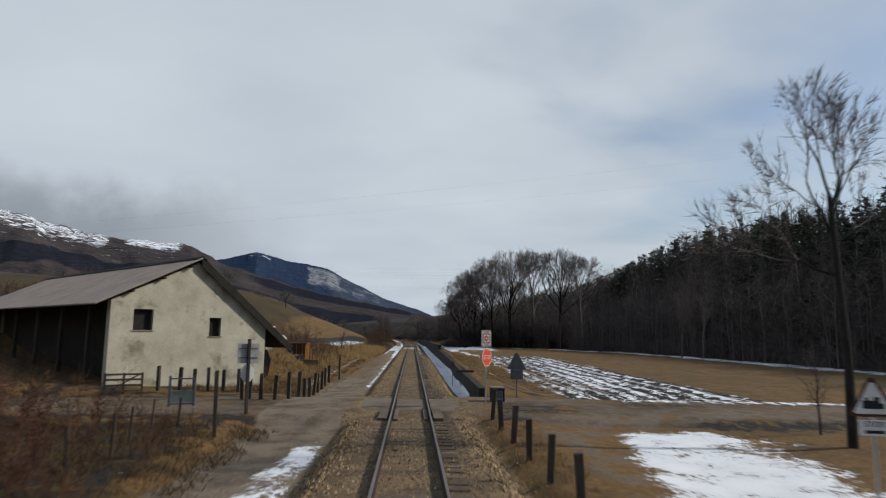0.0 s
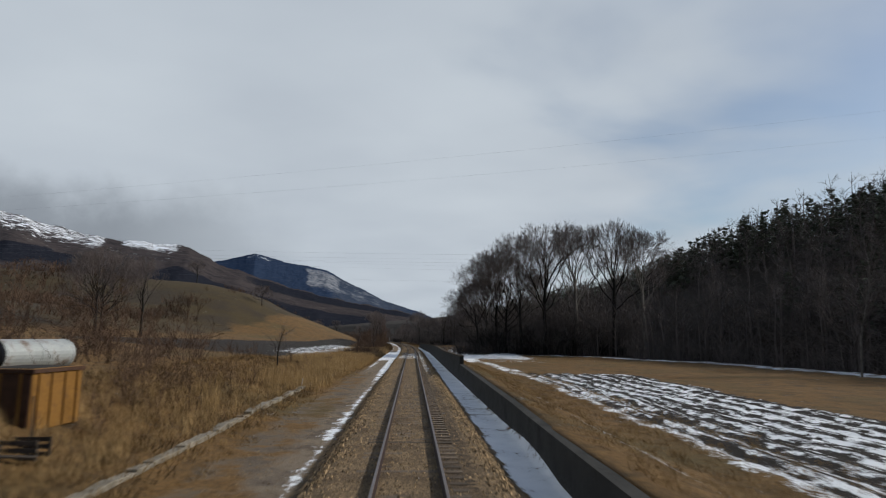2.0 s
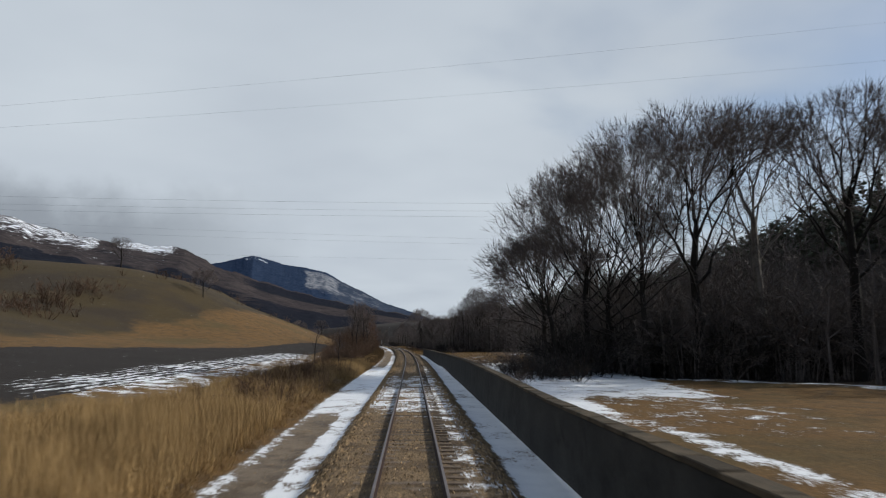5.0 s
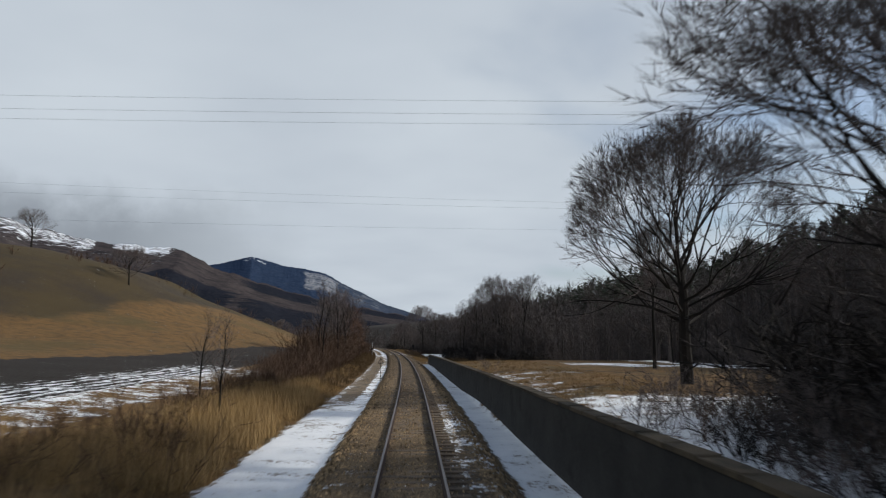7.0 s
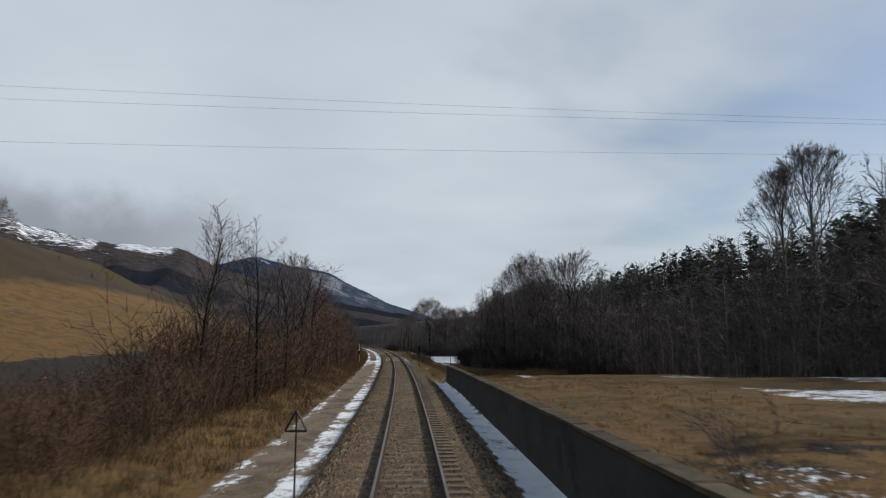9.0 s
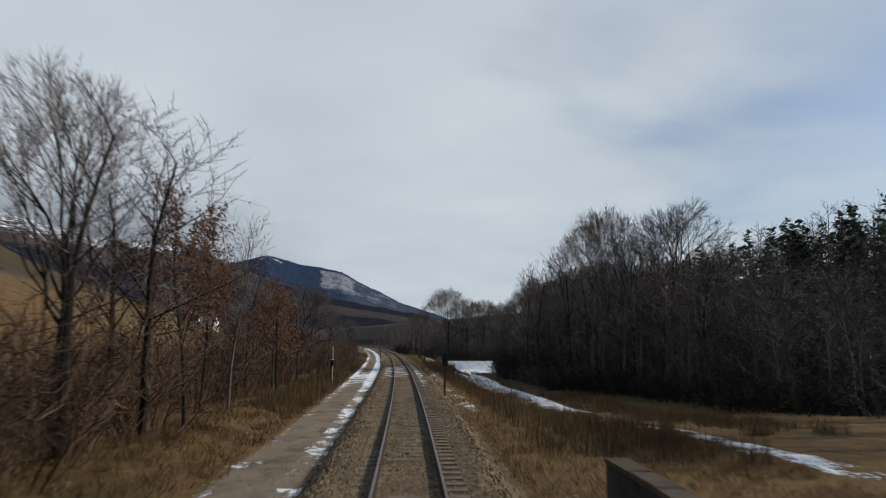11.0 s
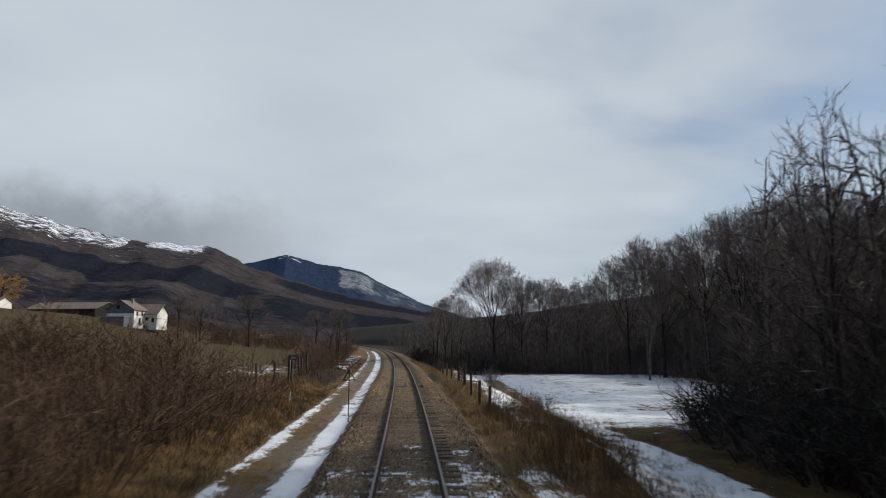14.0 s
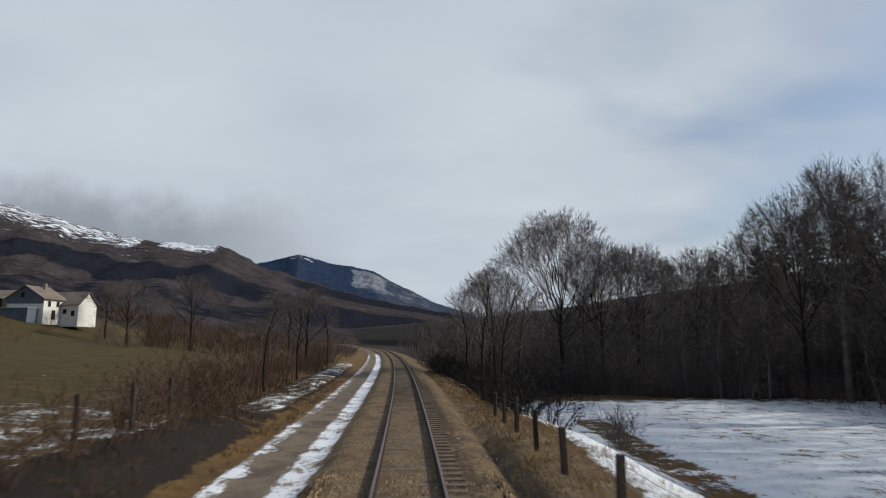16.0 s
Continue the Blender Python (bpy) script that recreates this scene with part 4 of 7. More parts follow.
BIG = {}
for key, spec, tall, rad, seed, bark in (("slim_a", SLIM, 12, 0.12, 15, M_PALEBARK), ("slim_b", SLIM, 12, 0.12, 16, M_BARK), ("slim_c", SLIM, 12, 0.12, 17, M_BARK)):
    BIG[key] = (tree_meshes(key, spec, tall, rad, seed, bark, M_TWIG), tall)
for key, seed, clear, limbs, wide, lift, bark in (("broad_a", 11, 0.17, 14, 66, 0.03, M_BARK), ("broad_b", 12, 0.18, 14, 60, 0.04, M_BARK), ("tall_a", 13, 0.26, 8, 40, 0.08, M_BARK), ("tall_b", 14, 0.30, 8, 44, 0.07, M_BARK), ("tall_c", 18, 0.30, 7, 36, 0.08, M_PALEBARK)):
    BIG[key] = (dome_meshes(key, 20, 0.33, seed, bark, M_TWIG, clear, limbs, wide, lift, reach=0.37 if wide > 50 else 0.31, stout=0.72), 20)
BIG["fan"] = (dome_meshes("fan", 20, 0.22, 23, M_PALEBARK, M_TWIG, 0.45, 8, 30, 0.10), 20)
BIG["round"] = (dome_meshes("round", 20, 0.26, 31, M_BARK, M_TWIG, 0.22, 15, 54, 0.085, 6, 0.34, 0.62, 3), 20)
BIG["thin"] = (dome_meshes("thin", 12, 0.16, 19, M_BARK, M_TWIG, 0.50, 6, 42, 0.06, 5), 12)


def bare_tree(kind, s, x, tall, turn, label, group="", sink=0.1, wide=1.0):
    (wood, twigs), own = BIG[kind]
    k = tall / own
    m = Matrix.Translation(spot(s, x, ground_at(s, x) - sink)) @ Matrix.Rotation(turn, 4, "Z") @ Matrix.Diagonal((k * wide, k * wide, k, 1))
    t = thing("bare_tree", m, label, "tree", group)
    part("trunk", wood, None, t)
    part("crown", twigs, None, t, "crown of fine bare twigs")
    return t


# the row of tall trees in front of the wooded hill
for kind, s, x, tall, turn, wide in (
    ("round", 167.2, 16.6, 22.0, 0.4, 1.1), ("broad_a", 166.0, 18.2, 20.5, 2.4, 0.9), ("round", 163.0, 20.6, 25.0, 1.4, 0.9), ("tall_a", 162.5, 25.0, 27.0, 4.0, 1.05),
    ("tall_c", 163, 31.5, 27, 1.0, 1.1), ("tall_b", 159.5, 37.5, 27, 0.2, 1.1), ("tall_c", 156, 42, 25, 0.9, 1.1)):
    bare_tree(kind, s, x, tall, turn, "tall bare deciduous tree at the edge of the wood", "trees at the edge of the wood", wide=wide)
bare_tree("slim_a", 165.0, 13.9, 9.5, 0.5, "slender pale-barked tree at the edge of the thicket", "pale trees at the thicket", wide=0.8)
bare_tree("slim_a", 165.4, 18.9, 11, 1.9, "slender pale-barked tree at the edge of the thicket", "pale trees at the thicket", wide=0.8)


def build_leaning_tree():
    b = Branches(205)
    b.reach = 7.0
    foot, fork = Vector((0, 0, -0.2)), Vector((-0.7, 0.2, 6.2))
    b.tube([foot, Vector((0, 0, 0.1)), Vector((-0.15, 0.05, 2.6)), Vector((-0.4, 0.1, 4.6)), fork], [0.34, 0.26, 0.22, 0.19, 0.15], 8, "wood")
    for k, (dx, dy, dz) in enumerate(((-0.85, 0.1, 1), (-0.5, -0.3, 1.1), (-0.15, 0.35, 1), (0.35, -0.15, 1), (-0.8, 0.5, 0.85), (-0.6, -0.3, 0.9))):
        b.fork(fork - Vector((-0.12, 0.02, 0.5)) * 0.6 * k, Vector((dx, dy, dz)).normalized(), 2.0, 0.095, 5, 0.05, 26, 4)
    wood, twigs = b.meshes("leaning_tree", M_BARK, M_TWIG)
    t = thing("bare_tree", Matrix.Translation(spot(163.6, 12.8, ground_at(163.6, 12.8) - 0.1)), "bare tree leaning out of the thicket over the snow", "tree", "trees at the edge of the wood")
    part("trunk", wood, None, t)
    part("crown", twigs, None, t, "crown of fine bare twigs")


build_leaning_tree()
BIG["meadow"] = (dome_meshes("meadow", 20, 0.46, 11, M_BARK, M_TWIG, 0.20, 20, 66, 0.04, 7, 0.38, 0.60, 2), 20)
bare_tree("meadow", 190.3, 17.4, 18.2, 0.6, "spreading bare tree with a rounded crown in the meadow", wide=0.93)
bare_tree("thin", 212.5, 24.2, 10.5, 0.6, "dark bare tree standing in the meadow", wide=1.3)
for kind, s, x, tall, turn in (("round", 409, 9.6, 14, 0.3), ("round", 413, 17.6, 21.5, 1.2), ("round", 417, 23.5, 18.5, 2.2), ("round", 420, 29, 18.5, 3.3), ("round", 412, 32.5, 17.0, 4.4), ("slim_b", 396, 9.5, 10, 1.0), ("slim_c", 399, 7.4, 9.5, 2.0)):
    bare_tree(kind, s, x, tall, turn, "bare tree beyond the snow-covered meadow", "trees beyond the snow meadow")
bare_tree("slim_a", 385.5, 33.9, 19, 0.4, "slender pale-barked birch at the edge of the snow", wide=0.9)

# woods on the right-hand hill
def build_woods():
    r = random.Random(21)
    def wood_tree(seed):
        b = Branches(seed)
        q = b.r
        b.tube([Vector((0, 0, -0.3)), Vector((0.1, 0, 4)), Vector((q.gauss(0, 0.2), q.gauss(0, 0.2), 8)), Vector((q.gauss(0, 0.3), q.gauss(0, 0.3), 11.5))], [0.14, 0.11, 0.06, 0.015], 4, "twig")
        for k in range(14):
            f = k / 14
            p = Vector((0, 0, 1.6 + 8.8 * f))
            d = b.bent(Vector((0, 0, 1)), math.radians(q.uniform(34, 72)))
            ln = (1.15 - 0.7 * f) * q.uniform(2.6, 4.2)
            b.spike(p, d, ln, 0.05)
            for _ in range(6):
                e = b.bent(d, math.radians(q.uniform(18, 42)))
                o = p + d * ln * q.uniform(0.25, 0.95)
                l2 = ln * q.uniform(0.3, 0.5)
                b.sliver(o, e, l2, 0.030)
                for _ in range(2):
                    b.sliver(o + e * l2 * q.uniform(0.2, 0.9), b.bent(e, math.radians(q.uniform(18, 45))), l2 * q.uniform(0.5, 0.9), 0.026)
        v, f = b.sets["twig"]
        return np.array(v, dtype=np.float32), np.array(f, dtype=np.int32)
    src = [wood_tree(31 + k) for k in range(7)]
    places = []
    for s0, s1, n in ((20, 140, 320), (140, 190, 175), (190, 280, 230), (236, 263, 90), (280, 345, 290), (345, 410, 200), (410, 640, 240), (405, 520, 260)):
        for _ in range(n):
            s = r.uniform(s0, s1)
            e = float(forest_edge(s))
            x = e + (118 - e) * r.random() ** 1.7
            lofty = 1.25 if (298 < s < 346 and x < 40) or (180 < s < 236 and x < 62) else 0.85 if (158 < s < 192 and x < 46) or (346 < s < 402 and x < 52) else 1.0
            places.append((s, x, -0.2, lofty * r.uniform(8.5, 14.5) / 12.0, r.uniform(0, 6.28), r.gauss(0, 0.03)))
    scatter("hillside_woods", src, places, M_WOODS, "dense dark leafless woods covering the hillside", "woods")
    # undergrowth that closes the foot of the wood
    under = []
    for k in range(4):
        m = bush_mesh("thicket", 50 + k, 9, 3.4, 3.4, M_WOODS, 5, 2, 1.25, 1.15)
        under.append(arrays_of(m))
    places = []
    for s0, s1, n in ((30, 140, 240), (140, 190, 170), (190, 280, 150), (280, 345, 240), (345, 410, 130), (410, 560, 220), (404, 436, 300)):
        for _ in range(n):
            s = r.uniform(s0, s1)
            x = float(forest_edge(s)) + 22 * r.random() ** 1.8 - 1.0
            places.append((s, x, -0.1, r.uniform(0.7, 1.7), r.uniform(0, 6.28), 0.0))
    for s0, s1, x0, x1, n in ((325, 337, 15.0, 20, 65), (306, 328, 15.5, 22, 90), (161, 176, 10.5, 16, 50)):
        places += [(r.uniform(s0, s1), r.uniform(x0, x1), -0.1, r.uniform(0.45, 1.1), r.uniform(0, 6.28), 0.0) for _ in range(n)]
    # tall close-set thickets
    high = []
    for s0, s1, n in ((286, 346, 130), (160, 177, 90), (346, 406, 130)):
        for _ in range(n):
            s = r.uniform(s0, s1)
            high.append((s, float(forest_edge(s)) + 2.0 + 20 * r.random() ** 1.2, -0.1, r.uniform(1.9, 3.6 if s > 280 else 3.0), r.uniform(0, 6.28), 0.0))
    upright = [arrays_of(bush_mesh("thicket", 60 + k, 9, 3.4, 2.6, M_WOODS, 8, 3, 0.34)) for k in range(3)]
    scatter("thicket_stems", upright, high, M_WOODS, "close-set bare saplings filling the edge of the wood", "thicket")
    scatter("woodland_undergrowth", under, places, M_WOODS, "dark tangled undergrowth at the foot of the wood", "undergrowth")
    # pines along the crest and in patches
    def pine(seed):
        q = random.Random(seed)
        verts, faces = [], []
        broad = q.uniform(2.0, 2.9)
        for i in range(30):
            k = (i + q.random()) / 30
            z = 2.0 + 9.6 * k
            span = broad * (1 - k) ** 0.62 + 0.15
            a = q.uniform(0, 6.28)
            for f in (0.35, 0.7, 1.0):
                c = Vector((span * f * math.cos(a), span * f * math.sin(a), z + 0.35 * f))
                size = q.uniform(0.34, 0.62) * (1.15 - 0.4 * k)
                base = len(verts)
                for _ in range(5):
                    verts.append(c + Vector((q.gauss(0, 1), q.gauss(0, 1), q.gauss(0, 0.5))) * size)
                faces += [(base, base + 1, base + 2), (base, base + 2, base + 3), (base + 1, base + 3, base + 4), (base + 2, base + 4, base)]
        b0 = len(verts)
        for q2 in range(5):
            verts.append(Vector((0.16 * math.cos(q2 * 1.2566), 0.16 * math.sin(q2 * 1.2566), -0.3)))
        verts.append(Vector((0, 0, 10.5)))
        faces += [(b0 + q2, b0 + (q2 + 1) % 5, b0 + 5) for q2 in range(5)]
        return np.array(verts, dtype=np.float32), np.array(faces, dtype=np.int32)
    pines = [pine(70 + k) for k in range(5)]
    places = []
    for s0, s1, x0, x1, n in ((20, 200, 76, 120, 480), (200, 300, 70, 118, 300), (60, 140, 56, 80, 60), (262, 330, 48, 70, 50), (300, 480, 66, 115, 220)):
        for _ in range(n):
            s, x = r.uniform(s0, s1), r.uniform(x0, x1)
            places.append((s, x, -0.2, r.choice((0.42, 0.5, 0.58, 0.66, 0.8)) * (1.0 if s < 185 else 1.25), r.uniform(0, 6.28), 0.0))
    scatter("pine_wood", pines, places, M_NEEDLE, "dark green pines along the crest of the hill", "pine wood")


build_woods()


# more materials for the things
M_SIGNBACK = surface("grey_sign_back", (0.070, 0.074, 0.080), (0.130, 0.136, 0.145), 2.0, 20.0, 0.6, 0.05)
M_GALV = surface("galvanised_pole", (0.22, 0.22, 0.22), (0.40, 0.40, 0.40), 4.0, 40.0, 0.5, 0.05, 0.4)
M_WHITE = surface("dirty_white_paint", (0.46, 0.46, 0.44), (0.66, 0.66, 0.64), 2.0, 25.0, 0.6, 0.05)
M_RED = surface("red_sign_paint", (0.50, 0.045, 0.022), (0.66, 0.075, 0.035), 3.0, 25.0, 0.5, 0.03)
M_BLACK = surface("black_enamel", (0.008, 0.008, 0.010), (0.020, 0.020, 0.024), 3.0, 30.0, 0.45, 0.05)
M_BLUE = surface("dark_blue_enamel", (0.012, 0.018, 0.060), (0.025, 0.035, 0.11), 3.0, 30.0, 0.5, 0.03)
M_CONCRETE = surface("pale_worn_concrete", (0.13, 0.115, 0.09), (0.28, 0.245, 0.19), 2.0, 18.0, 0.95, 0.4, spots=(0.13, 0.115, 0.085), spot_scale=1.5, per_object=0.15)
M_COPING = surface("mossy_coping_stone", (0.034, 0.027, 0.018), (0.095, 0.072, 0.045), 2.0, 18.0, 0.95, 0.4, spots=(0.030, 0.027, 0.018), spot_scale=1.5, per_object=0.35)
M_TIN = surface("grey_green_sheet_metal", (0.17, 0.195, 0.185), (0.32, 0.35, 0.33), 1.0, 8.0, 0.5, 0.05, 0.3, spots=(0.12, 0.10, 0.08), spot_scale=0.8)
M_TANK = surface("pale_painted_tank", (0.26, 0.28, 0.28), (0.44, 0.46, 0.45), 1.2, 10.0, 0.5, 0.05, 0.2, spots=(0.16, 0.12, 0.09), spot_scale=1.2)
M_OCHRE = surface("faded_ochre_paint", (0.13, 0.062, 0.013), (0.27, 0.135, 0.026), 1.5, 12.0, 0.7, 0.1, spots=(0.10, 0.05, 0.02), spot_scale=1.5)
# near-black for dark boards and for shaded openings and undersides
M_BOARDSHADE = surface("dark_boards_and_shade", (0.010, 0.009, 0.008), (0.030, 0.026, 0.022), 2.0, 20.0, 0.95, 0.2)
M_HOUSE = surface("whitewashed_render", (0.55, 0.53, 0.48), (0.74, 0.72, 0.67), 0.5, 6.0, 0.95, 0.1)
M_TILE = surface("weathered_brown_tiles", (0.12, 0.095, 0.078), (0.24, 0.195, 0.16), 0.6, 6.0, 0.9, 0.3)
M_WILLOW = island_tint(surface("golden_willow_twigs", (0.24, 0.13, 0.025), (0.42, 0.25, 0.06), 0.5, 5.0, 0.9, 0.0), 0.3)
M_WIRE = surface("overhead_wire", (0.10, 0.11, 0.12), (0.16, 0.17, 0.18), 1.0, 4.0, 0.6, 0.0)
M_ROAD = surface("dusty_road_surface", (0.075, 0.058, 0.042), (0.215, 0.172, 0.128), 1.2, 34.0, 0.95, 0.5, spots=(0.10, 0.075, 0.05), spot_scale=1.1)
M_SLATE = surface("grey_blue_boards", (0.075, 0.085, 0.105), (0.135, 0.150, 0.180), 1.0, 9.0, 0.9, 0.1)
M_RUSTRED = surface("faded_red_machine_paint", (0.11, 0.030, 0.016), (0.26, 0.075, 0.036), 3.0, 30.0, 0.8, 0.15, spots=(0.07, 0.035, 0.02), spot_scale=3.0)
M_RUSTIRON = surface("rusty_iron", (0.030, 0.017, 0.011), (0.085, 0.042, 0.024), 5.0, 40.0, 0.85, 0.2)


def at(s, x, sink=0.05, turn=0.0):
    """Pose on the ground, turned with the track (degrees to the left)."""
    return Matrix.Translation(spot(s, x, ground_at(s, x) - sink)) @ Matrix.Rotation(radians(turn_at(s) + turn), 4, "Z")


# ================= barn beside the level crossing =================
def build_barn():
    right, along = spot(41.5, -9.4), Vector((-0.687, -0.726, 0))
    width, deep = 9.6, 24.0
    left = right + along * width
    ux = -along                                  # from the left corner to the right one
    uy = Vector((-ux.y, ux.x, 0))                # into the barn
    m = Matrix(((ux.x, uy.x, 0, left.x), (ux.y, uy.y, 0, left.y), (0, 0, 1, 0.0), (0, 0, 0, 1)))
    barn = thing("barn", m, "old plastered stone barn with a sheet roof and two dark windows", "barn")
    apex, el, er = (4.85, 7.25), 4.85, 3.55

    def top(x):
        return float(np.interp(x, [0, apex[0], width], [el, apex[1], er]))

    thick = 0.45
    # one skin round the openings, front and back, with reveals
    cuts = [0, 1.22, 2.30, apex[0], 5.70, 6.45, width]
    holes = {1: (3.27, 4.42), 4: (2.95, 4.05)}
    bm = bmesh.new()
    grid = {}

    def corner(x, y, z):
        key = (round(x, 3), round(y, 3), round(z, 3))
        if key not in grid:
            grid[key] = bm.verts.new((x, y, z))
        return grid[key]

    def skin(*pts):
        bm.faces.new([corner(*p) for p in pts])

    levels = [-0.3, 2.95, 3.27, 4.05, 4.42]
    for n in range(len(cuts) - 1):
        p, q = cuts[n], cuts[n + 1]
        for k in range(len(levels)):
            z0 = levels[k]
            if z0 >= min(top(p), top(q)):
                break
            last = k + 1 == len(levels) or levels[k + 1] >= min(top(p), top(q))
            zp, zq = (top(p), top(q)) if last else (levels[k + 1], levels[k + 1])
            if n in holes and holes[n][0] <= z0 < holes[n][1]:
                lo, hi = holes[n]
                if z0 == lo:
                    skin((p, 0, lo), (q, 0, lo), (q, thick, lo), (p, thick, lo))
                if zp == hi:
                    skin((p, 0, hi), (p, thick, hi), (q, thick, hi), (q, 0, hi))
                skin((p, 0, z0), (p, thick, z0), (p, thick, zp), (p, 0, zp))
                skin((q, 0, z0), (q, 0, zq), (q, thick, zq), (q, thick, z0))
                continue
            skin((p, 0, z0), (q, 0, z0), (q, 0, zq), (p, 0, zp))
            skin((p, thick, z0), (p, thick, zp), (q, thick, zq), (q, thick, z0))
            if last:
                skin((p, 0, zp), (q, 0, zq), (q, thick, zq), (p, thick, zp))
            if n == 0:
                skin((p, 0, z0), (p, 0, zp), (p, thick, zp), (p, thick, z0))
            if n == len(cuts) - 2:
                skin((q, 0, z0), (q, thick, z0), (q, thick, zq), (q, 0, zq))
    bmesh.ops.recalc_face_normals(bm, faces=bm.faces[:])
    part("gable_wall", bm, M_PLASTER, barn, "stained lime-plastered gable wall")
    for n, (x0, x1, z0, z1) in enumerate(((1.22, 2.30, 3.27, 4.42), (5.70, 6.45, 2.95, 4.05))):
        # near-black sheet in each opening stands in for the shaded room
        win = part("window", box(x0, x1, 0.30, 0.34, z0, z1), M_BOARDSHADE, barn, "unglazed window opening with a near-black sheet for the shaded inside")
        bmf = bmesh.new()
        for q in (box(x0, x0 + 0.07, 0.16, 0.24, z0, z1, 0.0, bmf), box(x1 - 0.07, x1, 0.16, 0.24, z0, z1, 0.0, bmf), box(x0 + 0.07, x1 - 0.07, 0.16, 0.24, z1 - 0.07, z1, 0.0, bmf)):
            pass
        part("frame", bmf, M_DARKWOOD, win, "dark timber window frame")
        part("sill", box(x0 - 0.06, x1 + 0.06, -0.05, 0.2, z0 - 0.07, z0 - 0.003), M_CONCRETE, win, "worn stone sill")
    part("side_wall", prism([(width - thick, -0.3), (width, -0.3), (width, er - 0.02), (width - thick, er + 0.3)], thick, deep), M_PLASTER, barn)
    # open left side: a back wall behind posts, its shade put into near-black boards
    part("inner_wall", box(1.6, 1.75, thick, deep, -0.3, 5.2), M_BOARDSHADE, barn, "boarded wall inside the open side, near-black to carry its shade")
    for y in np.arange(3.0, deep, 4.2):
        part("post", box(0.05, 0.27, y, y + 0.22, -0.3, el - 0.1, 0.02), M_DARKWOOD, barn, "dark timber post")
    part("end_wall", prism([(0, -0.3), (width, -0.3), (width, er), apex, (0, el)], deep, deep + 0.4), M_PLASTER, barn)
    # roof slopes, each a corrugated sheet with thickness
    def slope(name, x0, z0, x1, z1, y0, y1, ridges):
        n = int(ridges)
        ys = np.linspace(y0, y1, n)
        wave = 0.035 * np.cos(np.arange(n) * math.pi)
        d = Vector((x1 - x0, z1 - z0)).normalized()
        nx, nz = -d.y, d.x
        if nz < 0:
            nx, nz = -nx, -nz
        verts = []
        for y, w in zip(ys, wave):
            for (x, z), off in (((x0, z0), 0.0), ((x1, z1), 0.0), ((x1, z1), 0.07), ((x0, z0), 0.07)):
                verts.append((x + nx * (off + w), y, z + nz * (off + w)))
        i, j = np.meshgrid(np.arange(n - 1), np.arange(4), indexing="ij")
        a, b = i * 4 + j, i * 4 + (j + 1) % 4
        quads = [np.stack([a, b, b + 4, a + 4], -1).reshape(-1, 4), np.array([[3, 2, 1, 0], [(n - 1) * 4 + q for q in range(4)]])]
        return part(name, mesh_of(name, np.array(verts), quads, M_SHEET), None, barn, "faded corrugated roof sheets")
    gl, gr = (apex[1] - el) / apex[0], (apex[1] - er) / (width - apex[0])
    slope("roof", -0.9, el + 0.18 - 0.9 * gl, apex[0], apex[1] + 0.22, -0.40, deep + 0.8, 150)
    slope("roof", apex[0], apex[1] + 0.22, width + 1.9, er + 0.22 - 1.9 * gr, -0.24, deep + 0.8, 150)
    part("ridge_cap", prism([(apex[0] - 0.3, apex[1] + 0.16), (apex[0], apex[1] + 0.34), (apex[0] + 0.3, apex[1] + 0.12), (apex[0] + 0.3, apex[1] + 0.18), (apex[0], apex[1] + 0.40), (apex[0] - 0.3, apex[1] + 0.22)], -0.38, deep + 0.82), M_BOARDSHADE, barn)
    # boarded undersides, their shade put into the near-black colour
    part("soffit", prism([(apex[0], apex[1] + 0.10), (width + 1.85, er + 0.10 - 1.85 * gr), (width + 1.85, er + 0.16 - 1.85 * gr), (apex[0], apex[1] + 0.16)], -0.22, deep + 0.7), M_BOARDSHADE, barn, "boarded roof underside with its shade in the near-black colour")
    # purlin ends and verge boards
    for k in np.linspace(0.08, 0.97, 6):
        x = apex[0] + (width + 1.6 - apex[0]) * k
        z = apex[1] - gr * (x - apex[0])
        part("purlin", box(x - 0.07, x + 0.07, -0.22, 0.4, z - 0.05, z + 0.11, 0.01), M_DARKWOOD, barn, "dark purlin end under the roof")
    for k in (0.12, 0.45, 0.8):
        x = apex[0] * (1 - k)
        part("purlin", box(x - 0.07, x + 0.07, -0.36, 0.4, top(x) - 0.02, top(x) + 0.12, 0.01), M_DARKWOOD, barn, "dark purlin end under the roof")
    # verge board coloured near-black for the shadow band under the roof edge
    part("verge_board", prism([(apex[0], apex[1] - 0.22), (width + 1.85, er - 0.22 - 1.85 * gr), (width + 1.85, er + 0.30 - 1.85 * gr), (apex[0], apex[1] + 0.36)], -0.33, -0.28), M_BOARDSHADE, barn, "verge board, near-black to include the roof edge's shadow")
    return barn


build_barn()


def build_hurdle():
    m = at(33.3, -14.5, 0.05, 27)
    gate = thing("wooden_gate", m, "leaning weathered wooden field gate beside the barn", "gate")
    for x in (-0.85, 0.0, 0.85):
        part("upright", box(x - 0.05, x + 0.05, -0.03, 0.03, 0, 1.1), M_DARKWOOD, gate)
    for z in (0.2, 0.48, 0.76, 1.02):
        part("slat", box(-0.9, 0.9, -0.065, -0.032, z - 0.05, z + 0.05), M_DARKWOOD, gate)
    part("brace", prism([(-0.85, 0.1), (-0.73, 0.1), (0.85, 1.05), (0.73, 1.05)], 0.032, 0.06), M_DARKWOOD, gate)


build_hurdle()


